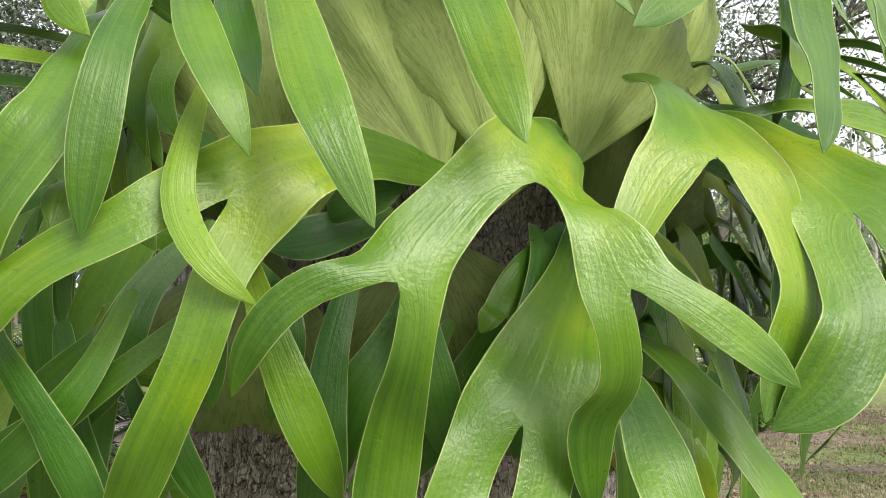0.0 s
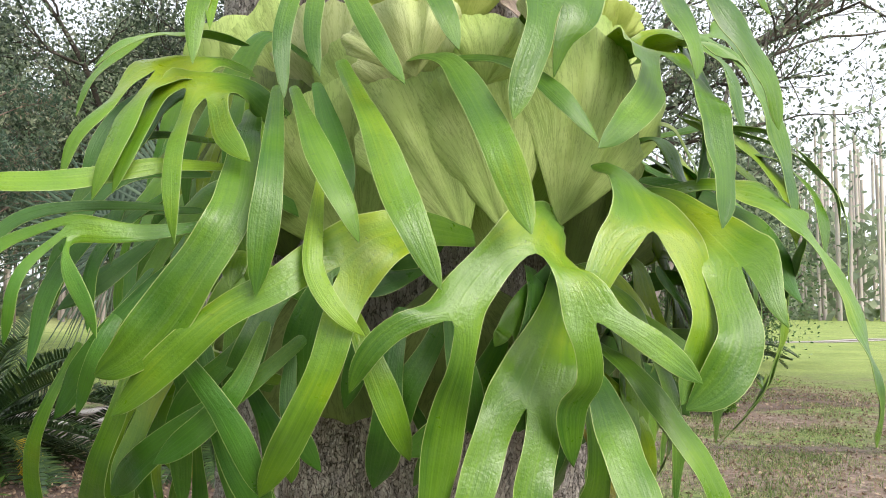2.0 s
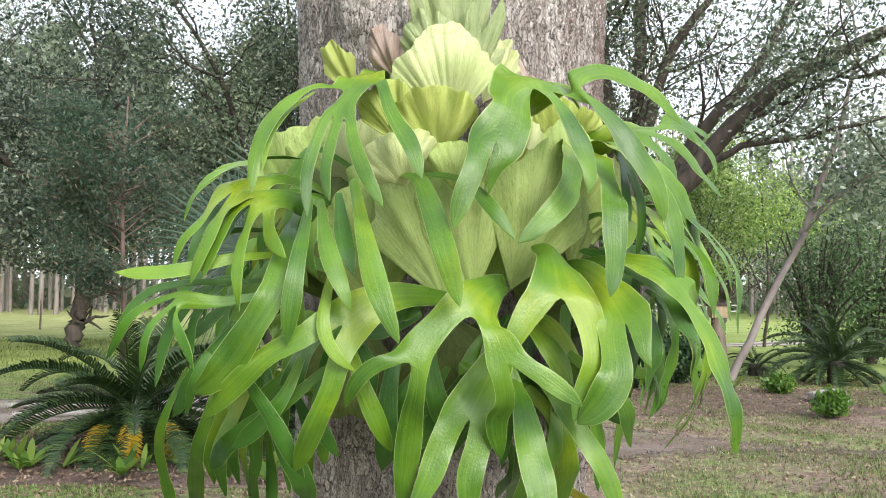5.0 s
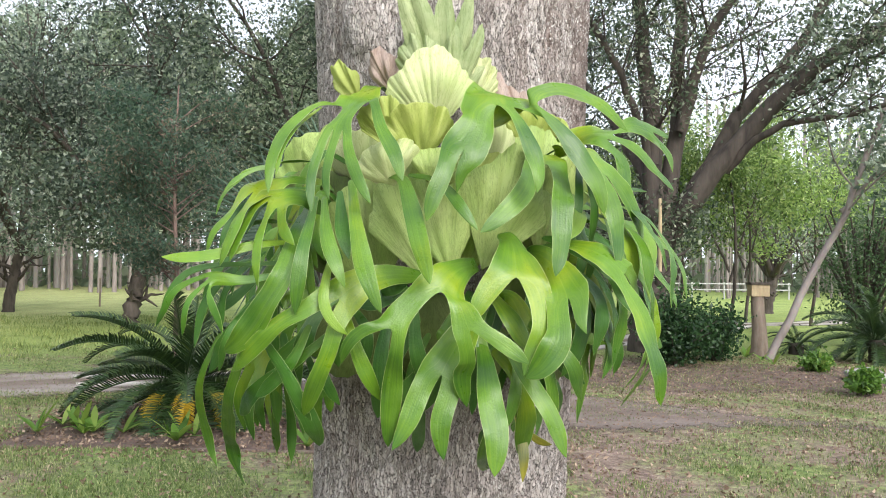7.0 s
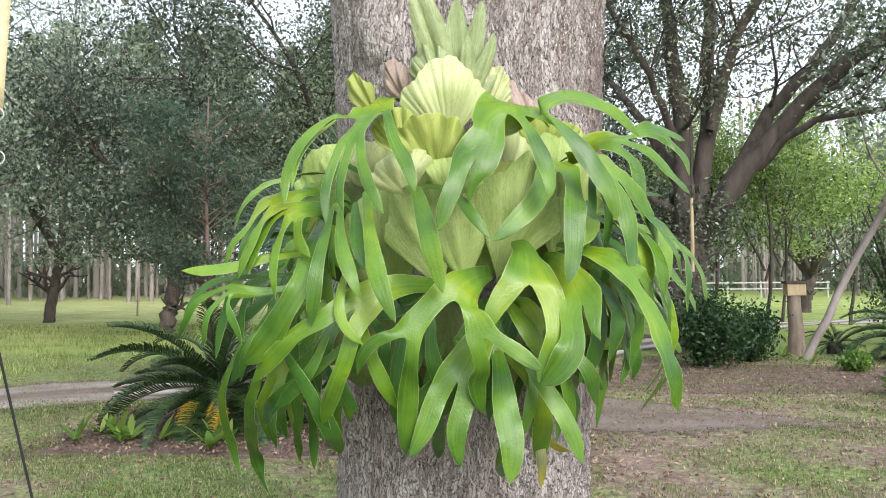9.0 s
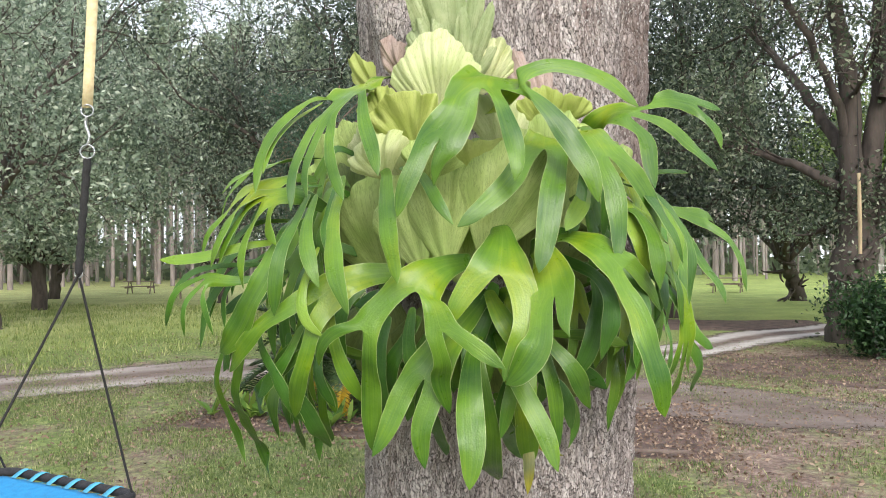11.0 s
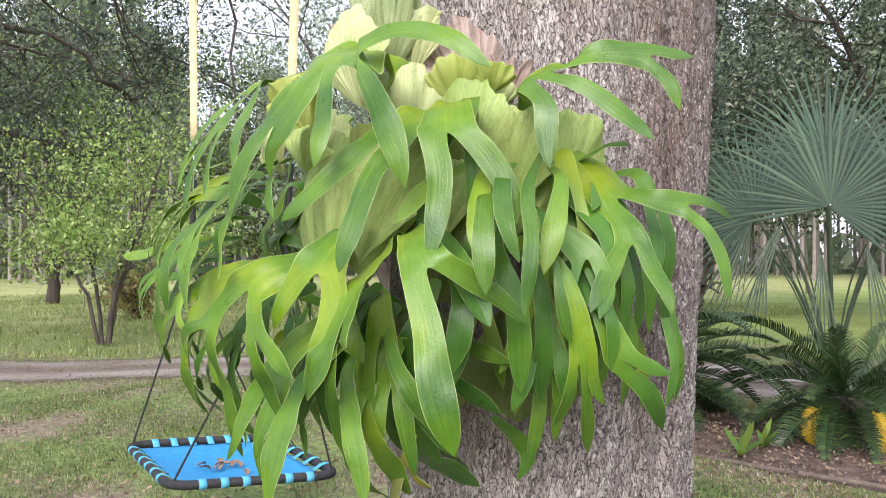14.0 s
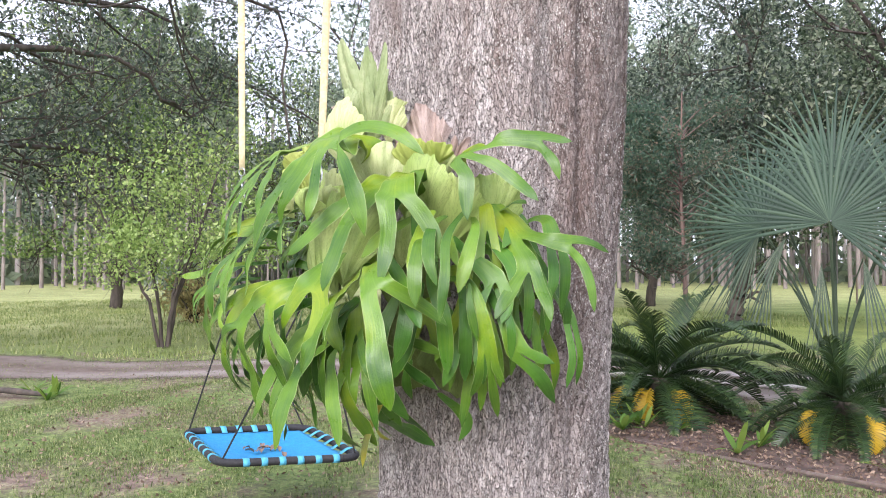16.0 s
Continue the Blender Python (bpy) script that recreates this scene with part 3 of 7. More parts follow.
def build_trunk():
    z = np.concatenate([np.linspace(0.0, 0.6, 30, endpoint=False), np.linspace(0.6, 2.95, 400, endpoint=False), np.linspace(2.95, 4.6, 50)])
    rows, cols = len(z), 500
    th = np.linspace(0, 2 * np.pi, cols, endpoint=False)
    verts = np.empty((rows, cols, 3))
    for i, zz in enumerate(z):
        base = 0.443 + 0.06 * max(0.0, (0.9 - zz)) ** 2 * 2 + 0.035 * max(0.0, zz - 1.5)
        for j, a in enumerate(th):
            ca, sa = math.cos(a), math.sin(a)
            lobe = 0.030 * math.cos(a - radians(-35)) ** 3 + 0.022 * math.cos(2 * (a - radians(20))) - 0.030 * math.exp(-((a - radians(338)) / 0.09) ** 2) - 0.034 * math.exp(-((a - radians(352)) / 0.05) ** 2) - 0.014 * math.exp(-((a - radians(262)) / 0.07) ** 2)
            r = base + lobe * (0.6 + 0.25 * zz)
            px, py = ca * r, sa * r
            big = noise.noise((px * 2.2, py * 2.2, zz * 0.8))
            q2 = noise.noise((px * 60, py * 60, zz * 15))
            near = noise.voronoi((px * 58 + 2.0 * big + 0.9 * q2, py * 58 + 0.9 * q2, zz * 9 + 2.5 * big))[0]
            burl = 0.055 * math.exp(-((a - 4.15) / 0.16) ** 2 - ((zz - 2.47) / 0.14) ** 2) - 0.022 * math.exp(-((a - 4.36) / 0.05) ** 2) * max(0.0, min(1.0, (zz - 2.0) * 3))
            if zz > 4.5:
                r *= max(0.02, 1 - ((zz - 4.5) / 0.1) ** 2)
            r += 0.022 * big + 0.009 * min((near[1] - near[0]) * 2.5, 1.0) + 0.006 * q2 - 0.010 + burl
            verts[i, j] = (TRUNK[0] + ca * r + 0.012 * (zz - 1.5), TRUNK[1] + sa * r, zz)
    i, j = np.meshgrid(np.arange(rows - 1), np.arange(cols), indexing="ij")
    j2 = (j + 1) % cols
    f = np.stack([i * cols + j, i * cols + j2, (i + 1) * cols + j2, (i + 1) * cols + j], -1).reshape(-1, 4)
    tree = root("oak_tree", (TRUNK[0], TRUNK[1], 0), "thick old oak trunk with grey flaking ridged bark", "tree")
    tree.matrix_basis = Matrix.Identity(4)
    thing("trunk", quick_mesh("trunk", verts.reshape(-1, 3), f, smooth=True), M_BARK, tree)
    for line, r0 in (([(0.0, 1.68, 3.9), (-0.9, 1.95, 5.2), (-2.3, 2.25, 6.15), (-3.6, 2.42, 6.5), (-5.2, 2.9, 7.2)], 0.20), ([(0.05, 1.66, 4.1), (0.5, 1.8, 5.6), (0.8, 2.4, 7.4)], 0.26)):
        c = curve_points(line, 24)
        thing("limb", tube_mesh("limb", c, np.linspace(r0, r0 * 0.45, 24), 14), M_BARK, tree)
    return tree


OAK = build_trunk()

# ---- the staghorn fern ----
FERN_HEART = np.array((0.0, 1.3, 1.6))
fern = root("staghorn_fern", (0.0, 1.25, 1.6), "huge staghorn fern with drooping green antler fronds on the trunk", "fern")
FERN_INV = Matrix.Translation((0.0, -1.25, -1.6))


def count_tips(node):
    return sum(count_tips(k) for k in node[2]) if node[2] else 1


def frond(width, spine, branches=(), mat=None, label="", cup=0.05, twist=0.0, wild=0.35, exact=False, face=None):
    """One antler frond: a blade swept along a spine that splits into narrower blades.
    A branch is (width, spine, branches). The blades share the edge at which they part."""
    def slim(nd):
        return (nd[0] * (0.88 if nd[2] else 0.98), nd[1], [slim(k) for k in nd[2]])

    node = (width, spine, branches) if exact else slim((width, spine, branches))
    width = node[0]
    total = count_tips(node)
    cols_all = max(2, 2 * total)
    verts, uvs, faces = [], [], []
    rng = random.Random(round(spine[0][0] * 1e4) + round(spine[-1][2] * 1e3))
    phase = rng.uniform(0, 6)
    cup = cup * rng.uniform(-0.9, 1.5)

    def ring_at(p, tan, w, cols, v0, cut=(0.0, 0.0), roll=0.0):
        out = p - FERN_HEART + np.array((0, -0.25, 0.1)) if face is None else np.array(face, float)
        if face is None and out[0] < 0:
            out[0] *= 0.35
        out -= tan * (out @ tan)
        out /= np.linalg.norm(out) + 1e-9
        side = np.cross(out, tan)
        if roll:
            a = roll
            side, out = side * math.cos(a) + out * math.sin(a), out * math.cos(a) - side * math.sin(a)
        ring = []
        for c in range(cols + 1):
            u = -1 + cut[0] + (2 - cut[0] - cut[1]) * c / cols
            wave = 0.10 * w * math.sin(v0 * 15 + phase + 2.5 * u) + 0.06 * w * math.sin(v0 * 37 + 2 * phase - 2 * u)
            ring.append(p + side * (w * 0.5 * u) + out * (-cup * w * u * u + wave * abs(u)))
        return ring

    def grow(node, first, cols, ids0, v0, w0, inner=(0, 0)):
        width, spine, kids = node
        pts = [np.asarray(p, float) for p in spine]
        if first is not None:
            pts = [np.mean(first, axis=0)] + pts
        length = sum(np.linalg.norm(b - a) for a, b in zip(pts, pts[1:]))
        n = max(5, int(length / 0.022))
        c = curve_points(pts, n)
        tan = np.gradient(c, axis=0)
        tan /= np.linalg.norm(tan, axis=1)[:, None] + 1e-9
        prev = ids0
        roll = 0.0 if kids else twist + wild * rng.uniform(-1.15, 1.15)
        start = 0 if first is None else 1
        end_w = width
        for k in range(start, n):
            u = k / (n - 1)
            if first is None:
                w = width * ((0.5 if kids else 0.36) + (0.5 if kids else 0.64) * min(1, u * 1.25) ** 1.2)
            else:
                w = w0 + (width - w0) * min(1, u * 2.0)
            if not kids:
                w *= 0.98 + 0.08 * math.sin(math.pi * min(1, u * 1.05)) - 0.10 * u + 0.06 * math.sin(u * length * 26 + phase)
                tail = min(0.5, 0.075 / max(length, 0.01) + 0.12)
                tip = max(0.0, (u - 1 + tail) / tail)
                w *= math.sqrt(max(0.0, 1 - tip ** 1.45)) * 0.97 + 0.03
            else:
                w *= (0.62 + 0.38 * u ** 2.2) if first is None or not exact else 0.86 + 0.14 * u ** 2
            open_ = 0.46 * math.sqrt(min(1.0, u * length / 0.035)) * max(0.0, 1 - u)
            ring = ring_at(c[k], tan[k], w, cols, v0 + u * length * 2, (inner[0] * open_, inner[1] * open_), roll * u ** 0.9)
            reach = min(0.8, 0.06 / max(length, 0.01))
            if first is not None and u < reach:
                mix = (u / reach) ** 0.8
                ring = [b + (a - np.mean(first, axis=0) - (b - c[k])) * (1 - mix) for a, b in zip(first, ring)]
            ids = list(range(len(verts), len(verts) + cols + 1))
            verts.extend(ring)
            uvs.extend((q / cols, v0 + u * length * 2) for q in range(cols + 1))
            if prev is not None:
                for q in range(cols):
                    faces.append((prev[q], prev[q + 1], ids[q + 1], ids[q]))
            prev, end_w = ids, w
        if kids:
            at = 0
            last = [verts[i] for i in prev]
            across = last[-1] - last[0]
            across /= np.linalg.norm(across) + 1e-9

            def bearing(kid):
                q = curve_points([c[-1]] + list(kid[1]), 5)[2] - c[-1]
                return math.atan2(q @ across, max(q @ tan[-1], -0.02) if abs(q @ tan[-1]) < 0.02 else q @ tan[-1])

            order = sorted(kids, key=bearing)
            for nth, kid in enumerate(order):
                share = 2 * count_tips(kid)
                grow(kid, last[at:at + share + 1], share, prev[at:at + share + 1], v0 + length * 2, end_w * share / cols, (nth > 0, nth < len(order) - 1))
                at += share

    grow(node, None, cols_all, None, 0.0 if branches else 0.75, width)
    me = quick_mesh("frond", np.array(verts), np.array(faces), uvs, smooth=True)
    ob = thing("frond", me, mat or M_FERN, fern, label, FERN_INV)
    s = ob.modifiers.new("smooth", "SUBSURF")
    s.levels = s.render_levels = 1
    t = ob.modifiers.new("thick", "SOLIDIFY")
    t.thickness, t.offset, t.material_offset_rim = 0.0014, 0, 1
    me.materials.append(M_FERN_RIM)
    flat = ob.modifiers.new("flat_faces", "WEIGHTED_NORMAL")
    flat.mode, flat.weight = "FACE_AREA", 80
    return ob


def shield(base, up, out, width, height, lean=0.25, curl=0.25, ruffle=0.03, mat=None, seed=0, label="", lobes=0.0, tips=(), pleats=0, fold_depth=0.0):
    """A basal shield frond: a fan of thin ribbed tissue that stands up from its base and rolls at the margin."""
    rng = random.Random(seed)
    ph = rng.uniform(0, 6)
    up, out = Vector(up).normalized(), Vector(out).normalized()
    out = (out - up * out.dot(up)).normalized()
    side = up.cross(out)
    na, nr = 40 if not pleats else 96, 26
    verts, uvs, faces = [], [], []
    for j in range(nr + 1):
        r = j / nr
        for i in range(na + 1):
            a = 2 * i / na - 1
            ang = a * 1.3
            edge = 1 + 0.14 * noise.noise((a * 2.2, ph, 0)) + 0.06 * noise.noise((a * 7, ph, 1)) + 0.02 * noise.noise((a * 19, ph, 2)) - 0.06 * a * a
            edge *= 1 - lobes * (0.5 - 0.5 * math.cos(a * 11 + ph)) * min(1, r * 1.4)
            if tips:
                edge = 0.50 + max(h * math.exp(-((a - at) / w) ** 2) for at, h, w in tips) + 0.03 * noise.noise((a * 30, ph, 2))
            rr = r * edge
            x = math.sin(ang) * (rr * (1.15 - 0.15 * rr)) * width * 0.54
            y = rr * (math.cos(ang * 0.8) * 0.85 + 0.15) * height
            belly = lean * height * math.sin(min(rr, 1) * 2.2) * (1 - 0.6 * a * a) - curl * height * max(0, rr - 0.55) ** 2 * 2.5
            fold = (0.05 + 0.5 * lobes) * height * noise.noise((a * 2.4 + ph, rr * 0.8, 3)) * min(1.4, rr * 2)
            ripple = ruffle * (1.3 * rr * noise.noise((a * 3.0, rr * 1.2, ph)) + 1.8 * rr ** 4 * noise.noise((a * 5.5, ph, 5)) + 0.5 * rr ** 2 * noise.noise((a * 14, rr * 2, ph)))
            p = Vector(base) + side * x + up * y + out * (belly + fold + ripple + fold_depth * min(1.0, rr * 1.6) * (abs(math.sin(a * pleats * 1.57 + 1.1 * noise.noise((a * 2.5, ph, 7)) + 0.5 * rr)) - 0.6) * (0.75 + 0.8 * noise.noise((a * 3.5, ph, 9))))
            verts.append(p)
            uvs.append((a * 0.5 + 0.5, r))
    k = na + 1
    for j in range(nr):
        for i in range(na):
            faces.append((j * k + i, j * k + i + 1, (j + 1) * k + i + 1, (j + 1) * k + i))
    ob = thing("shield_frond", quick_mesh("shield_frond", np.array(verts), np.array(faces), uvs, smooth=True), mat or M_SHIELD, fern, label, FERN_INV)
    t = ob.modifiers.new("thick", "SOLIDIFY")
    t.thickness, t.offset = 0.002, 0
    flat = ob.modifiers.new("flat_faces", "WEIGHTED_NORMAL")
    flat.mode, flat.weight = "FACE_AREA", 80
    return ob


frond(0.124, [(0.142, 0.800, 1.674), (0.101, 0.700, 1.660), (0.074, 0.645, 1.636), (0.058, 0.622, 1.611)], [
    (0.072, [(-0.012, 0.604, 1.577), (-0.044, 0.590, 1.545), (-0.054, 0.584, 1.524)], [
        (0.035, [(-0.086, 0.575, 1.525), (-0.119, 0.572, 1.515), (-0.151, 0.578, 1.491), (-0.172, 0.595, 1.458), (-0.181, 0.612, 1.430)], []),
        (0.055, [(-0.044, 0.584, 1.493), (-0.052, 0.595, 1.452), (-0.060, 0.625, 1.403), (-0.069, 0.655, 1.296), (-0.074, 0.685, 1.218)], []),]),
    (0.078, [(0.096, 0.610, 1.584), (0.113, 0.597, 1.545), (0.122, 0.592, 1.523)], [
        (0.050, [(0.119, 0.590, 1.483), (0.127, 0.605, 1.436), (0.109, 0.635, 1.404), (0.121, 0.665, 1.322)], []),
        (0.044, [(0.154, 0.585, 1.517), (0.189, 0.580, 1.493), (0.228, 0.582, 1.467), (0.268, 0.587, 1.438)], []),]),], label="broad four-tined frond with yellow-green shoulder", wild=0.12, exact=True)
frond(0.1666, [(0.214, 0.796, 1.757), (0.233, 0.739, 1.724), (0.241, 0.668, 1.650)], [
    (0.0557, [(0.181, 0.651, 1.617), (0.150, 0.637, 1.573), (0.127, 0.637, 1.524)], []),
    (0.0735, [(0.296, 0.655, 1.577), (0.302, 0.638, 1.522), (0.279, 0.625, 1.455), (0.256, 0.622, 1.407)], []),], wild=0.3)
frond(0.116, [(0.270, 0.900, 1.690), (0.300, 0.820, 1.705), (0.338, 0.740, 1.668), (0.365, 0.660, 1.600)], [
    (0.078, [(0.345, 0.612, 1.510), (0.325, 0.602, 1.465), (0.295, 0.608, 1.425), (0.262, 0.622, 1.400)], []),
    (0.040, [(0.390, 0.612, 1.535), (0.404, 0.607, 1.508)], []),], wild=0.1, exact=True, face=(-0.12, -1.0, 0.2))
frond(0.098, [(0.290, 0.880, 1.705), (0.370, 0.800, 1.725), (0.450, 0.735, 1.705), (0.505, 0.710, 1.660)], [
    (0.044, [(0.545, 0.780, 1.630), (0.570, 0.840, 1.595), (0.588, 0.900, 1.545)], []),
    (0.072, [(0.545, 0.680, 1.560), (0.570, 0.668, 1.480), (0.588, 0.672, 1.400), (0.596, 0.690, 1.330)], []),], wild=0.1, exact=True, face=(0.62, -0.78, 0.25))
frond(0.0701, [(0.179, 0.823, 1.601), (0.204, 0.770, 1.572), (0.241, 0.741, 1.518), (0.279, 0.752, 1.458)], [])
frond(0.118, [(0.174, 0.860, 1.597), (0.136, 0.770, 1.534), (0.096, 0.705, 1.471), (0.062, 0.672, 1.408)], [
    (0.056, [(0.000, 0.655, 1.334), (-0.023, 0.640, 1.281), (-0.059, 0.635, 1.221)], []),
    (0.056, [(0.061, 0.655, 1.320), (0.054, 0.645, 1.270), (0.066, 0.645, 1.197)], []),], wild=0.1, exact=True, face=(0.0, -1.0, 0.2))
frond(0.064, [(0.150, 0.780, 1.495), (0.180, 0.743, 1.384), (0.193, 0.774, 1.264), (0.177, 0.835, 1.178), (0.164, 0.977, 1.093)], [])
frond(0.0431, [(0.136, 0.762, 1.496), (0.142, 0.740, 1.412), (0.133, 0.782, 1.283)], [], mat=M_FERN_DARK)
frond(0.0661, [(0.189, 0.818, 1.449), (0.243, 0.778, 1.386), (0.274, 0.787, 1.290), (0.265, 0.894, 1.155)], [])
frond(0.034, [(0.240, 0.960, 1.330), (0.262, 0.880, 1.235), (0.272, 0.840, 1.165), (0.268, 0.835, 1.100)], [], mat=M_FERN_OLD, label="dying yellow frond tip")
frond(0.030, [(0.268, 0.880, 1.235), (0.315, 0.865, 1.200), (0.350, 0.880, 1.190)], [], mat=M_FERN_OLD, label="dying brown frond tip")
frond(0.0521, [(0.214, 0.851, 1.476), (0.262, 0.883, 1.336), (0.251, 1.005, 1.198)], [], mat=M_FERN_DARK)
frond(0.0532, [(0.264, 0.828, 1.535), (0.341, 0.778, 1.471), (0.396, 0.776, 1.406), (0.422, 0.838, 1.315)], [])
frond(0.0557, [(0.194, 0.876, 1.429), (0.296, 0.851, 1.393), (0.358, 0.860, 1.338), (0.365, 0.939, 1.243)], [], mat=M_FERN_DARK)
frond(0.0628, [(0.232, 0.900, 1.410), (0.201, 0.894, 1.334), (0.191, 0.937, 1.249), (0.205, 1.187, 1.102)], [], mat=M_FERN_DARK)
frond(0.0484, [(0.019, 0.823, 1.490), (-0.018, 0.816, 1.416), (-0.034, 0.846, 1.322), (-0.061, 0.900, 1.252)], [], mat=M_FERN_DARK)
frond(0.0698, [(-0.014, 0.859, 1.533), (-0.043, 0.844, 1.473), (-0.088, 0.846, 1.397), (-0.124, 0.907, 1.281)], [], mat=M_FERN_DARK)
frond(0.0585, [(-0.020, 0.827, 1.557), (-0.016, 0.781, 1.478), (0.000, 0.773, 1.406), (0.014, 0.800, 1.344)], [], mat=M_FERN_DARK)
frond(0.0656, [(0.159, 0.877, 1.599), (0.095, 0.807, 1.541), (0.074, 0.797, 1.494)], [
    (0.0338, [(0.081, 0.773, 1.471), (0.097, 0.768, 1.443)], []),
    (0.0286, [(0.053, 0.780, 1.494), (0.042, 0.783, 1.476)], []),], mat=M_FERN_DARK)
frond(0.075, [(0.077, 0.874, 1.488), (0.041, 0.843, 1.429), (-0.018, 0.827, 1.355), (-0.087, 0.843, 1.310)], [], mat=M_FERN_DARK)
frond(0.0662, [(-0.088, 0.836, 1.534), (-0.108, 0.815, 1.445), (-0.113, 0.830, 1.338), (-0.125, 0.893, 1.252)], [], mat=M_FERN_DARK)
frond(0.0798, [(-0.113, 0.836, 1.599), (-0.080, 0.787, 1.617), (-0.034, 0.783, 1.624)], [], mat=M_FERN_DARK)
frond(0.0707, [(-0.039, 0.869, 1.606), (-0.124, 0.824, 1.574), (-0.176, 0.823, 1.561)], [], mat=M_FERN_DARK)
frond(0.0564, [(0.326, 0.923, 1.440), (0.390, 0.935, 1.393), (0.451, 0.985, 1.340)], [], mat=M_FERN_DARK)
frond(0.0497, [(0.156, 0.981, 1.321), (0.190, 1.059, 1.228), (0.159, 1.196, 1.116)], [], mat=M_FERN_DARK)
frond(0.0476, [(-0.079, 0.904, 1.406), (-0.018, 0.954, 1.275), (-0.036, 1.188, 1.097)], [], mat=M_FERN_DARK)
frond(0.0562, [(0.340, 1.083, 1.309), (0.343, 1.208, 1.204), (0.324, 1.186, 1.138)], [], mat=M_FERN_DARK)
frond(0.1184, [(0.017, 0.812, 1.640), (-0.072, 0.729, 1.644), (-0.144, 0.673, 1.625), (-0.187, 0.644, 1.591)], [
    (0.0488, [(-0.195, 0.620, 1.533), (-0.214, 0.612, 1.462), (-0.246, 0.633, 1.388), (-0.290, 0.706, 1.288)], []),
    (0.0494, [(-0.263, 0.621, 1.559), (-0.330, 0.624, 1.526), (-0.401, 0.650, 1.464), (-0.475, 0.711, 1.395)], []),])
frond(0.0446, [(-0.315, 0.686, 1.607), (-0.322, 0.657, 1.593), (-0.327, 0.644, 1.557)], [])
frond(0.0341, [(-0.216, 0.692, 1.710), (-0.225, 0.632, 1.632), (-0.226, 0.610, 1.578), (-0.199, 0.591, 1.530), (-0.163, 0.602, 1.499)], [], mat=M_FERN_YELLOW)
frond(0.0459, [(-0.194, 0.706, 1.576), (-0.156, 0.649, 1.477), (-0.126, 0.647, 1.405), (-0.095, 0.693, 1.331)], [])
frond(0.0742, [(-0.318, 0.903, 1.845), (-0.317, 0.713, 1.748), (-0.327, 0.629, 1.648), (-0.381, 0.628, 1.556), (-0.441, 0.659, 1.480), (-0.494, 0.700, 1.446)], [])
frond(0.0395, [(-0.340, 0.777, 1.728), (-0.417, 0.697, 1.717), (-0.502, 0.674, 1.692), (-0.570, 0.655, 1.684), (-0.640, 0.652, 1.684)], [], mat=M_FERN_YELLOW, label="yellow-green frond reaching out sideways")
frond(0.0429, [(-0.436, 0.792, 1.508), (-0.381, 0.708, 1.458), (-0.328, 0.679, 1.388), (-0.296, 0.692, 1.321), (-0.273, 0.726, 1.272)], [], mat=M_FERN_DARK)
frond(0.053, [(-0.447, 0.780, 1.518), (-0.475, 0.756, 1.402), (-0.521, 0.829, 1.288), (-0.572, 1.053, 1.117), (-0.525, 1.028, 1.026)], [])
frond(0.0353, [(-0.548, 0.841, 1.483), (-0.607, 0.861, 1.358), (-0.637, 0.953, 1.266), (-0.633, 1.031, 1.138), (-0.606, 1.018, 1.082)], [])
frond(0.0538, [(-0.234, 0.759, 1.492), (-0.319, 0.748, 1.420), (-0.436, 0.805, 1.337), (-0.524, 0.957, 1.243)], [], mat=M_FERN_DARK)
frond(0.0632, [(-0.381, 0.852, 1.484), (-0.339, 0.810, 1.338), (-0.292, 0.825, 1.247), (-0.289, 0.917, 1.168)], [], mat=M_FERN_DARK)
frond(0.039, [(-0.410, 0.947, 1.333), (-0.432, 0.991, 1.230), (-0.452, 1.100, 1.106)], [])
frond(0.037, [(-0.406, 0.998, 1.327), (-0.405, 1.072, 1.216), (-0.408, 1.103, 1.079)], [], mat=M_FERN_DARK)
frond(0.0607, [(-0.326, 0.887, 1.435), (-0.285, 0.841, 1.365), (-0.266, 0.838, 1.320)], [
    (0.0306, [(-0.250, 0.865, 1.271)], []),
    (0.0322, [(-0.289, 0.887, 1.243), (-0.309, 0.978, 1.170)], []),], mat=M_FERN_DARK)
frond(0.0484, [(-0.294, 0.877, 1.529), (-0.328, 0.823, 1.471), (-0.389, 0.826, 1.410), (-0.433, 0.882, 1.327)], [], mat=M_FERN_DARK)
frond(0.0505, [(-0.380, 0.837, 1.622), (-0.437, 0.768, 1.563), (-0.514, 0.783, 1.472), (-0.585, 0.864, 1.373)], [], mat=M_FERN_DARK)
frond(0.0462, [(-0.458, 0.900, 1.636), (-0.523, 0.856, 1.574), (-0.580, 0.842, 1.528)], [], mat=M_FERN_DARK)
frond(0.0601, [(-0.232, 0.873, 1.592), (-0.287, 0.839, 1.531), (-0.311, 0.813, 1.472), (-0.344, 0.829, 1.380)], [], mat=M_FERN_DARK)
frond(0.052, [(-0.207, 0.912, 1.560), (-0.152, 0.859, 1.486), (-0.171, 0.893, 1.375)], [], mat=M_FERN_DARK)
frond(0.067, [(-0.172, 0.881, 1.608), (-0.213, 0.851, 1.562), (-0.242, 0.848, 1.471), (-0.230, 0.873, 1.392)], [], mat=M_FERN_DARK)
frond(0.0482, [(-0.285, 0.743, 1.514), (-0.315, 0.715, 1.439), (-0.362, 0.723, 1.380), (-0.435, 0.784, 1.320)], [], mat=M_FERN_DARK)
frond(0.0438, [(-0.252, 0.786, 1.471), (-0.255, 0.763, 1.394), (-0.223, 0.765, 1.326), (-0.209, 0.772, 1.305)], [], mat=M_FERN_DARK)
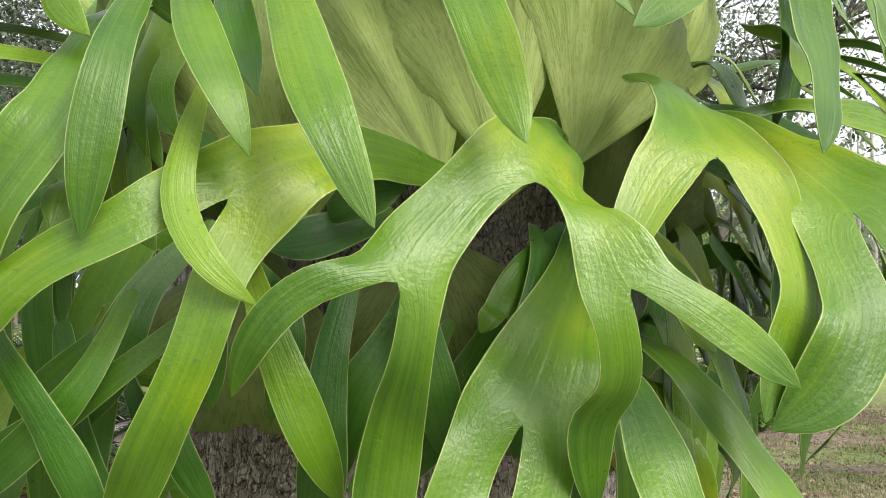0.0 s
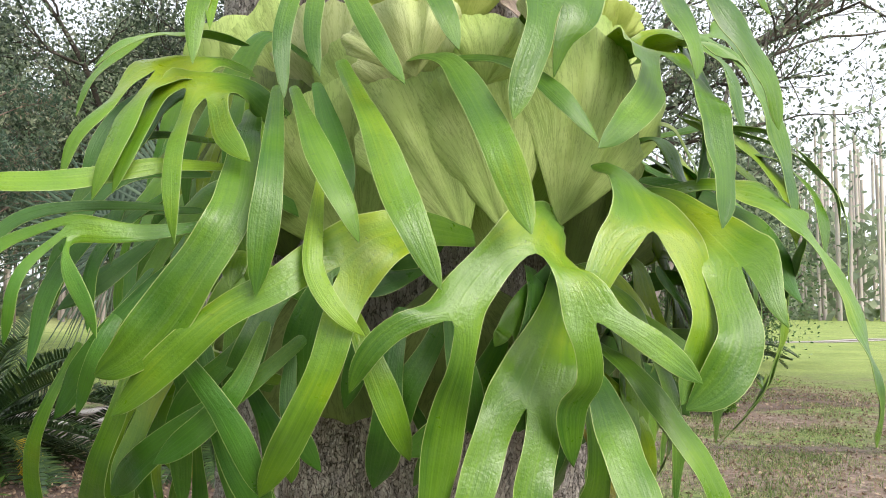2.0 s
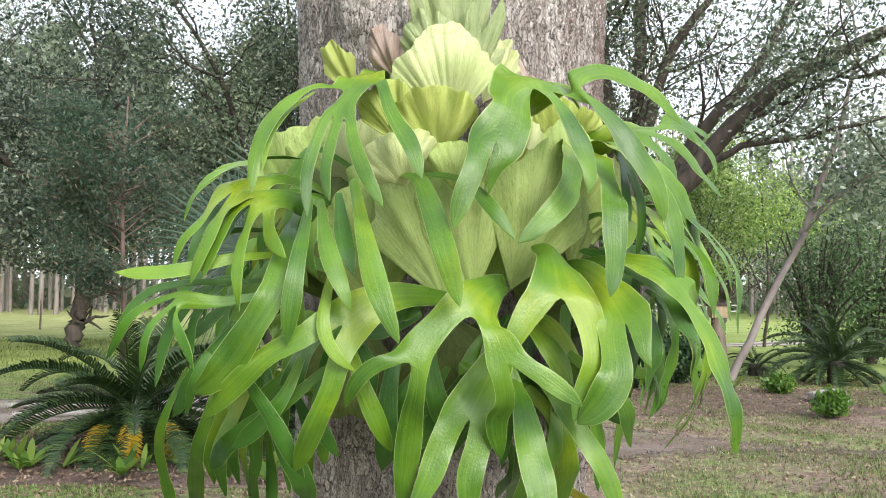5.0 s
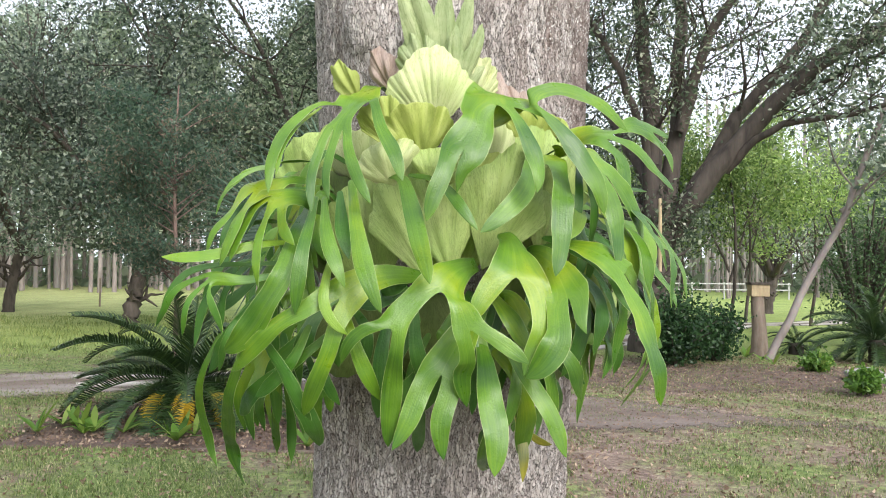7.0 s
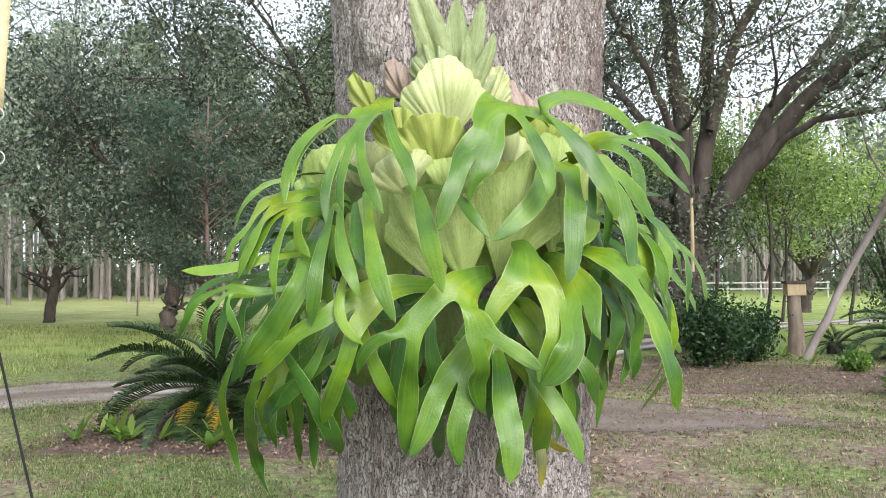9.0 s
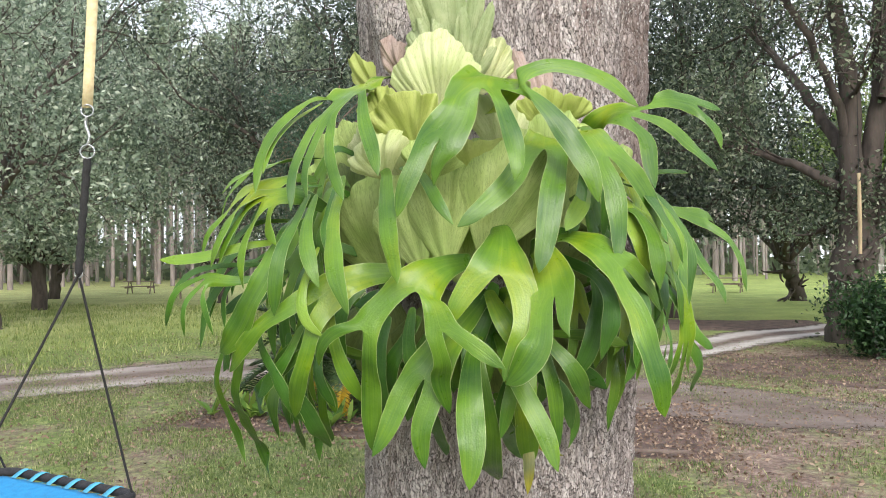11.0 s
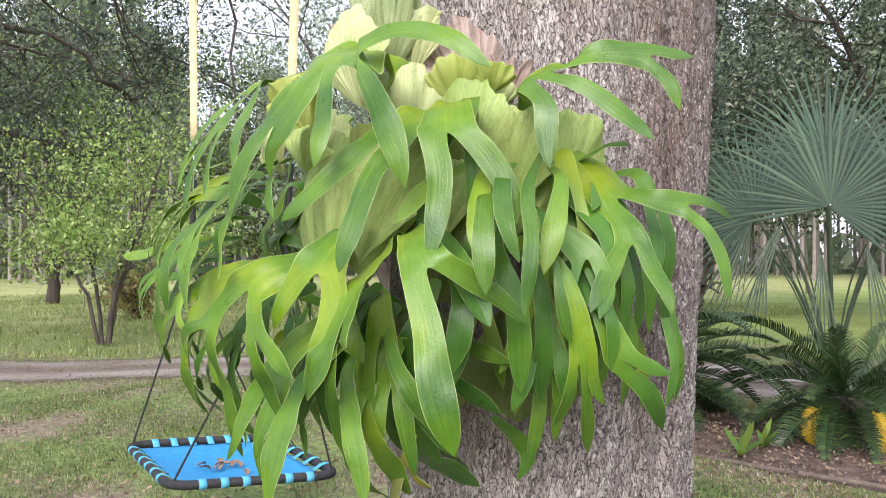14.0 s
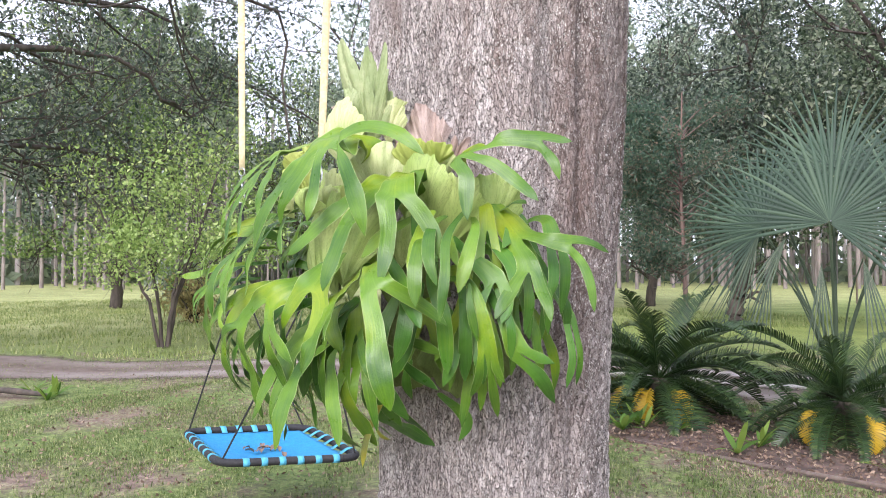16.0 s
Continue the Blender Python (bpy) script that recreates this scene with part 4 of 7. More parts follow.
frond(0.1322, [(-0.115, 1.102, 2.196), (-0.158, 0.997, 2.188), (-0.178, 0.784, 2.097)], [
    (0.044, [(-0.109, 0.718, 2.025), (-0.063, 0.660, 1.941), (-0.040, 0.642, 1.873)], []),
    (0.0799, [(-0.204, 0.739, 2.048), (-0.213, 0.721, 2.022)], [
        (0.0375, [(-0.185, 0.684, 1.963), (-0.157, 0.641, 1.891), (-0.115, 0.613, 1.815)], []),
        (0.0356, [(-0.226, 0.676, 1.945), (-0.232, 0.646, 1.880), (-0.221, 0.639, 1.827)], []),
        (0.0303, [(-0.252, 0.695, 1.964), (-0.269, 0.658, 1.882), (-0.265, 0.642, 1.796)], []),]),
    (0.0352, [(-0.287, 0.801, 2.095), (-0.350, 0.746, 2.020), (-0.381, 0.704, 1.932), (-0.383, 0.683, 1.847)], []),])
frond(0.0239, [(-0.291, 0.886, 2.108), (-0.333, 0.780, 2.035), (-0.363, 0.726, 1.968), (-0.363, 0.685, 1.894)], [])
frond(0.0584, [(-0.093, 0.804, 1.909), (-0.048, 0.720, 1.886), (-0.024, 0.647, 1.825), (0.003, 0.593, 1.735), (0.034, 0.559, 1.623)], [])
frond(0.0346, [(-0.040, 0.798, 1.909), (0.027, 0.721, 1.890), (0.074, 0.667, 1.850), (0.110, 0.631, 1.802), (0.145, 0.624, 1.753)], [])
frond(0.0526, [(-0.189, 0.782, 1.893), (-0.152, 0.635, 1.763), (-0.122, 0.569, 1.659), (-0.079, 0.549, 1.555)], [])
frond(0.0447, [(-0.256, 0.764, 1.847), (-0.226, 0.640, 1.743), (-0.194, 0.597, 1.668), (-0.172, 0.597, 1.612)], [])
frond(0.0445, [(-0.278, 0.773, 1.848), (-0.279, 0.627, 1.713), (-0.286, 0.597, 1.621), (-0.294, 0.609, 1.546)], [])
frond(0.048, [(-0.223, 0.813, 1.866), (-0.202, 0.718, 1.771), (-0.187, 0.686, 1.720), (-0.175, 0.677, 1.681)], [], mat=M_FERN_DARK)
frond(0.1093, [(-0.277, 0.865, 1.819), (-0.329, 0.799, 1.850), (-0.383, 0.738, 1.831)], [
    (0.0389, [(-0.344, 0.669, 1.757), (-0.305, 0.644, 1.715)], []),
    (0.0312, [(-0.398, 0.666, 1.741), (-0.398, 0.638, 1.674), (-0.393, 0.640, 1.610)], []),
    (0.0317, [(-0.441, 0.688, 1.771), (-0.456, 0.659, 1.716), (-0.471, 0.661, 1.673)], []),], wild=0.15, exact=True, face=(-0.45, -0.85, 0.25))
frond(0.1011, [(-0.320, 0.902, 1.901), (-0.380, 0.830, 1.902), (-0.440, 0.770, 1.865)], [
    (0.039, [(-0.457, 0.688, 1.795), (-0.476, 0.653, 1.719), (-0.494, 0.657, 1.663)], []),
    (0.0247, [(-0.490, 0.700, 1.790), (-0.524, 0.690, 1.750), (-0.540, 0.690, 1.690)], []),], wild=0.15, exact=True, face=(-0.5, -0.85, 0.2))
frond(0.0569, [(-0.336, 0.975, 1.968), (-0.402, 0.870, 1.950), (-0.457, 0.804, 1.921)], [
    (0.0301, [(-0.487, 0.758, 1.892), (-0.519, 0.753, 1.856)], []),
    (0.0262, [(-0.496, 0.820, 1.900), (-0.540, 0.810, 1.850), (-0.556, 0.810, 1.800)], []),], mat=M_FERN_DARK, wild=0.15, exact=True, face=(-0.6, -0.8, 0.3))
frond(0.0364, [(-0.331, 0.966, 1.889), (-0.394, 0.895, 1.875), (-0.445, 0.847, 1.833), (-0.466, 0.791, 1.752)], [], mat=M_FERN_DARK)
frond(0.0421, [(-0.334, 0.761, 1.651), (-0.443, 0.701, 1.628), (-0.524, 0.692, 1.634)], [
    (0.0308, [(-0.526, 0.665, 1.589), (-0.487, 0.636, 1.527), (-0.480, 0.644, 1.496)], []),
    (0.0242, [(-0.577, 0.674, 1.578), (-0.589, 0.677, 1.532), (-0.603, 0.705, 1.485)], []),
    (0.0228, [(-0.610, 0.690, 1.606), (-0.648, 0.704, 1.557), (-0.687, 0.746, 1.507)], []),], mat=M_FERN_DARK)
frond(0.0253, [(-0.406, 0.770, 1.670), (-0.525, 0.742, 1.666), (-0.604, 0.726, 1.644), (-0.647, 0.721, 1.586), (-0.678, 0.755, 1.535)], [], mat=M_FERN_DARK)
frond(0.0276, [(-0.422, 0.822, 1.704), (-0.474, 0.768, 1.648), (-0.514, 0.748, 1.588), (-0.519, 0.762, 1.499)], [], mat=M_FERN_DARK)
frond(0.0264, [(-0.459, 0.846, 1.683), (-0.490, 0.781, 1.669), (-0.490, 0.749, 1.588)], [], mat=M_FERN_DARK)
frond(0.0296, [(-0.451, 0.832, 1.588), (-0.481, 0.775, 1.528), (-0.507, 0.758, 1.470), (-0.544, 0.819, 1.382)], [], mat=M_FERN_DARK)
for at, w, m in ((0.0, 0.034, M_FERN_DARK), (0.32, 0.030, M_FERN), (0.58, 0.036, M_FERN_DARK), (0.84, 0.032, M_FERN_DARK)):
    frond(w, [(-0.36 - 0.03 * at, 0.93 - 0.10 * at, 1.86 - 0.22 * at), (-0.46 - 0.04 * at, 0.85 - 0.08 * at, 1.85 - 0.23 * at), (-0.52 - 0.05 * at, 0.81 - 0.06 * at, 1.77 - 0.24 * at), (-0.54 - 0.06 * at, 0.80 - 0.05 * at, 1.66 - 0.25 * at)], [], mat=m)
frond(0.215, [(0.150, 1.060, 1.990), (0.175, 0.950, 2.085), (0.196, 0.850, 2.125), (0.204, 0.780, 2.118), (0.208, 0.735, 2.080)], [
    (0.120, [(0.150, 0.690, 2.025), (0.112, 0.652, 1.960)], [
        (0.050, [(0.068, 0.615, 1.900), (0.040, 0.600, 1.835), (0.021, 0.596, 1.772)], []),
        (0.034, [(0.105, 0.640, 1.905), (0.092, 0.650, 1.845)], []),]),
    (0.052, [(0.240, 0.690, 2.040), (0.280, 0.648, 1.945), (0.292, 0.626, 1.885), (0.286, 0.624, 1.845)], []),
    (0.095, [(0.285, 0.728, 2.085)], [
        (0.060, [(0.350, 0.712, 2.020), (0.415, 0.698, 1.930), (0.448, 0.698, 1.860), (0.460, 0.704, 1.800)], []),
        (0.046, [(0.360, 0.775, 2.130), (0.460, 0.815, 2.105), (0.545, 0.850, 2.035)], []),]),], label="frond folding over at the top and hanging in long tines", wild=0.15, exact=True, face=(0.30, -0.85, 0.45))
frond(0.150, [(0.330, 1.200, 1.960), (0.400, 1.150, 2.030), (0.465, 1.090, 2.068), (0.530, 1.045, 2.062)], [
    (0.058, [(0.555, 1.010, 1.990), (0.568, 0.995, 1.920), (0.577, 0.989, 1.850)], []),
    (0.054, [(0.605, 1.060, 2.025), (0.670, 1.095, 1.970), (0.735, 1.124, 1.905)], []),
    (0.066, [(0.610, 1.120, 2.100), (0.680, 1.190, 2.098)], [
        (0.038, [(0.735, 1.192, 2.030), (0.750, 1.200, 1.970)], []),
        (0.034, [(0.720, 1.230, 2.097), (0.752, 1.258, 2.090)], []),]),], label="pale three-tined frond standing out beside the bark", wild=0.1, exact=True, face=(0.60, -0.70, 0.40))
frond(0.1356, [(0.255, 1.080, 1.960), (0.305, 0.930, 1.990), (0.325, 0.815, 1.945)], [
    (0.0582, [(0.264, 0.712, 1.856), (0.199, 0.659, 1.788), (0.150, 0.639, 1.749)], []),
    (0.0637, [(0.352, 0.718, 1.843), (0.347, 0.664, 1.727), (0.333, 0.647, 1.644)], []),])
frond(0.118, [(0.300, 1.060, 1.930), (0.370, 0.940, 1.992), (0.430, 0.850, 1.978), (0.472, 0.802, 1.920)], [
    (0.056, [(0.492, 0.768, 1.840), (0.502, 0.746, 1.750), (0.497, 0.728, 1.666)], []),
    (0.052, [(0.530, 0.840, 1.872), (0.575, 0.862, 1.800), (0.590, 0.870, 1.735)], []),], wild=0.15, exact=True, face=(0.55, -0.80, 0.30))
frond(0.0574, [(0.445, 0.974, 1.886), (0.498, 0.875, 1.819), (0.542, 0.815, 1.721), (0.564, 0.822, 1.639)], [], mat=M_FERN_YELLOW)
frond(0.0514, [(0.523, 1.062, 1.866), (0.591, 1.009, 1.829), (0.627, 0.938, 1.733), (0.622, 0.909, 1.639)], [], mat=M_FERN_YELLOW)
frond(0.0353, [(0.611, 0.963, 1.666), (0.632, 0.947, 1.598), (0.639, 0.971, 1.501)], [])
frond(0.0388, [(0.497, 0.988, 1.826), (0.549, 0.946, 1.779), (0.599, 0.932, 1.714)], [], mat=M_FERN_YELLOW)
frond(0.0593, [(0.414, 0.930, 1.870), (0.410, 0.809, 1.807), (0.380, 0.750, 1.739)], [], mat=M_FERN_YELLOW)
frond(0.0526, [(0.464, 0.920, 1.816), (0.541, 0.833, 1.780), (0.582, 0.783, 1.689), (0.589, 0.782, 1.602)], [])
frond(0.0443, [(0.490, 0.986, 1.869), (0.562, 0.863, 1.827), (0.616, 0.804, 1.734), (0.640, 0.815, 1.661)], [])
frond(0.0358, [(0.515, 1.044, 1.892), (0.610, 0.879, 1.798), (0.658, 0.827, 1.691), (0.652, 0.813, 1.565)], [])
frond(0.0453, [(0.490, 1.216, 1.892), (0.589, 1.179, 1.915), (0.661, 1.154, 1.904)], [], mat=M_FERN_DARK)
frond(0.0652, [(0.323, 0.898, 1.751), (0.393, 0.845, 1.727), (0.493, 0.812, 1.659), (0.568, 0.817, 1.542)], [], mat=M_FERN_DARK)
frond(0.0599, [(0.323, 0.898, 1.689), (0.441, 0.864, 1.629), (0.475, 0.836, 1.540), (0.451, 0.822, 1.436)], [], mat=M_FERN_DARK)
frond(0.108, [(0.380, 1.240, 1.960), (0.500, 1.205, 1.885), (0.590, 1.200, 1.805)], [
    (0.072, [(0.630, 1.180, 1.750), (0.655, 1.170, 1.705)], [
        (0.048, [(0.648, 1.110, 1.650), (0.642, 1.065, 1.600), (0.637, 1.040, 1.560)], []),
        (0.044, [(0.700, 1.165, 1.650), (0.738, 1.160, 1.600), (0.752, 1.159, 1.552)], []),]),
    (0.060, [(0.660, 1.240, 1.795), (0.710, 1.290, 1.785)], [
        (0.036, [(0.770, 1.280, 1.730), (0.803, 1.278, 1.660), (0.814, 1.280, 1.580)], []),
        (0.030, [(0.730, 1.370, 1.790), (0.741, 1.450, 1.758)], []),]),], wild=0.1, exact=True, face=(0.68, -0.62, 0.35))
frond(0.0629, [(0.485, 0.992, 1.679), (0.581, 0.989, 1.670), (0.638, 0.985, 1.588), (0.649, 0.999, 1.474)], [
    (0.034, [(0.615, 1.000, 1.395), (0.568, 1.007, 1.330)], []),
    (0.0337, [(0.650, 1.028, 1.420), (0.652, 1.068, 1.375)], []),
    (0.0352, [(0.626, 1.042, 1.365), (0.577, 1.114, 1.260)], []),])
frond(0.0788, [(0.530, 1.107, 1.663), (0.627, 1.085, 1.570), (0.663, 1.110, 1.465)], [
    (0.0373, [(0.697, 1.151, 1.448), (0.720, 1.209, 1.427)], []),
    (0.0474, [(0.686, 1.178, 1.394), (0.661, 1.278, 1.294)], []),], mat=M_FERN_DARK)
frond(0.0389, [(0.593, 1.090, 1.649), (0.659, 1.084, 1.545), (0.644, 1.102, 1.438)], [], mat=M_FERN_DARK)
frond(0.0586, [(0.415, 1.012, 1.776), (0.495, 0.921, 1.679), (0.544, 0.921, 1.576), (0.527, 0.956, 1.398)], [], mat=M_FERN_DARK)
frond(0.0528, [(0.450, 1.075, 1.707), (0.525, 1.025, 1.598), (0.542, 1.012, 1.493), (0.510, 1.041, 1.367)], [], mat=M_FERN_DARK)
frond(0.0576, [(0.406, 0.959, 1.667), (0.439, 0.902, 1.575), (0.421, 0.870, 1.458), (0.373, 0.870, 1.375)], [], mat=M_FERN_DARK)
frond(0.0454, [(0.311, 0.933, 1.487), (0.428, 0.930, 1.480), (0.508, 0.955, 1.456)], [])
frond(0.0513, [(0.368, 1.273, 1.940), (0.535, 1.220, 1.847), (0.582, 1.131, 1.771)], [], mat=M_FERN_DARK)
frond(0.0485, [(0.241, 1.382, 2.010), (0.365, 1.434, 2.025), (0.446, 1.482, 1.972)], [], mat=M_FERN_DARK)
frond(0.0846, [(0.222, 0.902, 1.570), (0.186, 0.838, 1.487), (0.233, 0.851, 1.405)], [], mat=M_FERN_DARK)
frond(0.0836, [(0.301, 0.946, 1.626), (0.273, 0.892, 1.488), (0.221, 0.898, 1.371)], [], mat=M_FERN_DARK)
frond(0.0731, [(0.419, 1.175, 1.532), (0.429, 1.184, 1.444), (0.386, 1.165, 1.355)], [], mat=M_FERN_DARK)
frond(0.0488, [(0.306, 0.996, 1.424), (0.290, 0.990, 1.352), (0.264, 1.035, 1.285)], [], mat=M_FERN_DARK)
frond(0.0811, [(0.409, 1.082, 1.807), (0.520, 1.056, 1.745), (0.602, 1.078, 1.676)], [
    (0.0439, [(0.645, 1.084, 1.610), (0.647, 1.057, 1.546)], []),
    (0.0386, [(0.596, 1.020, 1.599), (0.599, 1.003, 1.535)], []),], mat=M_FERN_DARK)
frond(0.0672, [(0.417, 1.187, 1.869), (0.543, 1.139, 1.787), (0.622, 1.142, 1.702), (0.644, 1.130, 1.622)], [], mat=M_FERN_DARK)
frond(0.0679, [(0.414, 1.029, 1.610), (0.483, 1.031, 1.515), (0.482, 1.040, 1.433)], [], mat=M_FERN_DARK)
frond(0.0832, [(0.184, 0.880, 1.615), (0.171, 0.815, 1.548), (0.122, 0.795, 1.437), (0.081, 0.800, 1.348)], [], mat=M_FERN_DARK)
frond(0.0699, [(0.130, 0.900, 1.600), (0.120, 0.820, 1.570), (0.098, 0.775, 1.495), (0.050, 0.765, 1.381), (-0.001, 0.790, 1.285)], [], mat=M_FERN_DARK)
frond(0.0578, [(0.190, 0.850, 1.500), (0.240, 0.740, 1.440), (0.300, 0.698, 1.350), (0.343, 0.686, 1.268), (0.365, 0.682, 1.200)], [])
frond(0.074, [(0.150, 0.830, 1.500), (0.165, 0.700, 1.430), (0.178, 0.625, 1.345), (0.192, 0.590, 1.260), (0.187, 0.578, 1.176)], [], wild=0.2, exact=True, face=(0.15, -1.0, 0.2))

# shields: the pale fans that clasp the trunk, in the order in which they overlap
shield((-0.221, 1.120, 1.880), (-0.117, -0.020, 0.185), (-0.5, -1, 0.1), 0.270, 0.219, 0.16, 0.12, 0.008, M_SHIELD, 21)
shield((-0.169, 1.100, 1.879), (-0.051, -0.050, 0.190), (-0.3, -1, 0.1), 0.240, 0.203, 0.16, 0.12, 0.008, M_SHIELD_TOP, 22)
shield((0.285, 1.080, 1.800), (0.010, -0.030, 0.286), (0.2, -1, 0.1), 0.267, 0.287, 0.16, 0.12, 0.008, M_SHIELD, 23)
shield((0.356, 1.120, 1.779), (0.058, -0.020, 0.245), (0.6, -1, 0.1), 0.244, 0.252, 0.16, 0.12, 0.008, M_SHIELD, 24)
shield((-0.113, 1.020, 1.832), (-0.028, -0.020, 0.177), (-0.2, -1, 0.1), 0.202, 0.181, 0.10, 0.12, 0.008, M_SHIELD, 25)
shield((0.011, 0.830, 1.631), (-0.106, 0.120, 0.306), (-0.25, -1, 0.25), 0.226, 0.346, 0.10, 0.08, 0.006, M_SHIELD, 1)
shield((0.073, 0.830, 1.641), (-0.044, 0.100, 0.304), (0.0, -1, 0.25), 0.221, 0.324, 0.14, 0.06, 0.012, M_SHIELD, 2)
shield((0.075, 0.930, 1.610), (-0.02, 0.06, 1.0), (0.05, -1, 0.2), 0.440, 0.360, 0.08, 0.05, 0.010, M_SHIELD, 18)
shield((0.157, 0.840, 1.659), (0.100, 0.090, 0.313), (0.3, -1, 0.25), 0.259, 0.341, 0.16, 0.10, 0.010, M_SHIELD, 3)
shield((0.311, 0.950, 1.706), (0.016, 0.030, 0.169), (0.6, -1, 0.2), 0.117, 0.172, 0.10, 0.08, 0.008, M_SHIELD, 4)
shield((-0.040, 0.930, 1.857), (-0.015, -0.010, 0.130), (-0.1, -1, 0.3), 0.243, 0.132, 0.20, 0.12, 0.010, M_SHIELD_TOP, 5)
shield((0.131, 0.920, 1.860), (0.030, -0.020, 0.129), (0.1, -1, 0.3), 0.217, 0.134, 0.20, 0.12, 0.012, M_SHIELD_NEW, 6)
shield((-0.005, 0.830, 1.945), (-0.16, -0.42, 1.0), (-0.05, -1, 0.2), 0.205, 0.165, 0.06, 0.02, 0.020, M_SHIELD_NEW, 7)
shield((-0.075, 0.800, 1.880), (-0.35, -0.10, 1.0), (-0.3, -1, 0.25), 0.190, 0.120, 0.22, 0.35, 0.014, M_SHIELD_TOP, 41)
shield((0.030, 0.790, 1.870), (0.25, -0.10, 1.0), (0.1, -1, 0.3), 0.170, 0.105, 0.20, 0.30, 0.014, M_SHIELD, 42)
shield((-0.090, 0.900, 1.990), (-0.30, -0.15, 1.0), (-0.2, -1, 0.2), 0.150, 0.150, 0.10, 0.05, 0.012, M_SHIELD_NEW, 17, pleats=4, fold_depth=0.002)
shield((0.020, 0.960, 2.045), (-0.08, -0.12, 1.0), (0, -1, 0.25), 0.262, 0.228, 0.12, 0.22, 0.006, M_SHIELD_TOP, 8, pleats=13, fold_depth=0.0045)
shield((0.045, 1.050, 2.130), (-0.06, -0.06, 1.0), (0.25, -1, 0.12), 0.330, 0.420, 0.05, 0.03, 0.008, M_SHIELD_TALL, 9, pleats=5, fold_depth=0.016, tips=((-0.48, 0.58, 0.30), (0.08, 0.34, 0.24), (0.48, 0.42, 0.17), (0.9, 0.12, 0.2)))
shield((0.060, 1.020, 2.120), (0.22, 0.02, 1.0), (0.5, -1, 0.1), 0.200, 0.300, 0.08, 0.05, 0.010, M_SHIELD_TALL, 10, pleats=4, fold_depth=0.012, tips=((-0.4, 0.36, 0.28), (0.25, 0.44, 0.22), (0.8, 0.2, 0.25)))
shield((0.010, 1.030, 2.190), (-0.42, -0.10, 1.0), (-0.3, -1, 0.2), 0.150, 0.165, 0.20, 0.20, 0.012, M_SHIELD_TALL, 11, pleats=6, fold_depth=0.006)
shield((0.110, 1.060, 2.130), (0.35, 0.00, 1.0), (0.3, -1, 0.1), 0.130, 0.165, 0.15, 0.10, 0.012, M_SHIELD_TOP, 12, pleats=5, fold_depth=0.006)
shield((-0.104, 1.080, 2.182), (-0.051, -0.040, 0.123), (-0.3, -1, 0.2), 0.105, 0.139, 0.25, 0.30, 0.020, M_SHIELD_DEAD, 13, "dry brown shield frond")
shield((-0.212, 1.120, 2.156), (-0.077, -0.020, 0.134), (-0.4, -1, 0.1), 0.087, 0.156, 0.10, 0.10, 0.008, M_SHIELD_NEW, 14)
shield((0.285, 1.050, 2.025), (-0.012, -0.050, 0.107), (0.3, -1, 0.2), 0.140, 0.118, 0.15, 0.10, 0.008, M_SHIELD_NEW, 15)
shield((0.345, 1.080, 2.047), (0.030, -0.030, 0.070), (0.6, -1, 0.2), 0.113, 0.082, 0.15, 0.10, 0.008, M_SHIELD_NEW, 16)
shield((0.270, 1.120, 2.020), (-0.42, 0.02, 1.0), (0.5, -0.9, 0.1), 0.210, 0.250, 0.05, 0.10, 0.018, M_SHIELD_DEAD, 31, "dry pinkish old shield against the bark", pleats=3, fold_depth=0.006)
shield((0.180, 0.975, 1.925), (0.02, -0.08, 1.0), (0.75, -0.65, 0.2), 0.210, 0.195, 0.14, 0.20, 0.012, M_SHIELD_TOP, 43)
shield((0.320, 1.150, 2.030), (0.15, 0.02, 1.0), (0.7, -0.8, 0.1), 0.150, 0.150, 0.05, 0.25, 0.022, M_SHIELD_DEAD, 34, "dry pinkish old shield against the bark", tips=((-0.5, 0.4, 0.15), (0.1, 0.3, 0.2), (0.6, 0.45, 0.2)), pleats=4, fold_depth=0.014)
shield((0.300, 1.100, 1.980), (0.05, -0.05, 1.0), (0.6, -0.8, 0.1), 0.170, 0.140, 0.10, 0.10, 0.016, M_SHIELD_TOP, 35, pleats=6, fold_depth=0.010)
shield((0.36, 1.14, 1.72), (0.10, 0.10, 1.0), (0.8, -0.7, 0.1), 0.24, 0.24, 0.12, 0.1, 0.012, M_SHIELD, 32)
shield((0.42, 1.22, 1.80), (0.20, 0.15, 1.0), (0.9, -0.5, 0.1), 0.20, 0.22, 0.10, 0.1, 0.012, M_SHIELD, 33)
shield((0.10, 1.10, 1.58), (-0.05, 0.1, -1), (0, -1, -0.1), 0.44, 0.28, 0.06, 0.05, 0.008, M_SHIELD_OLD, 41)
shield((0.34, 1.18, 1.60), (0.12, 0.12, -1), (0.8, -0.7, 0), 0.36, 0.30, 0.05, 0.05, 0.008, M_SHIELD_OLD, 42)
shield((-0.20, 1.16, 1.60), (-0.2, 0.1, -1), (-0.5, -1, 0), 0.40, 0.28, 0.06, 0.05, 0.008, M_SHIELD_OLD, 43)
shield((0.02, 0.98, 1.60), (0.1, 0.1, -1), (0, -1, -0.1), 0.34, 0.20, 0.12, 0.05, 0.008, M_SHIELD_OLD, 44)
shield((-0.26, 1.12, 1.62), (-0.35, 0.0, 1), (-0.5, -1, 0.1), 0.42, 0.34, 0.10, 0.08, 0.010, M_SHIELD_OLD, 45)
shield((-0.14, 1.02, 1.60), (-0.25, 0.0, 1), (-0.3, -1, 0.1), 0.36, 0.30, 0.12, 0.08, 0.010, M_SHIELD, 46)
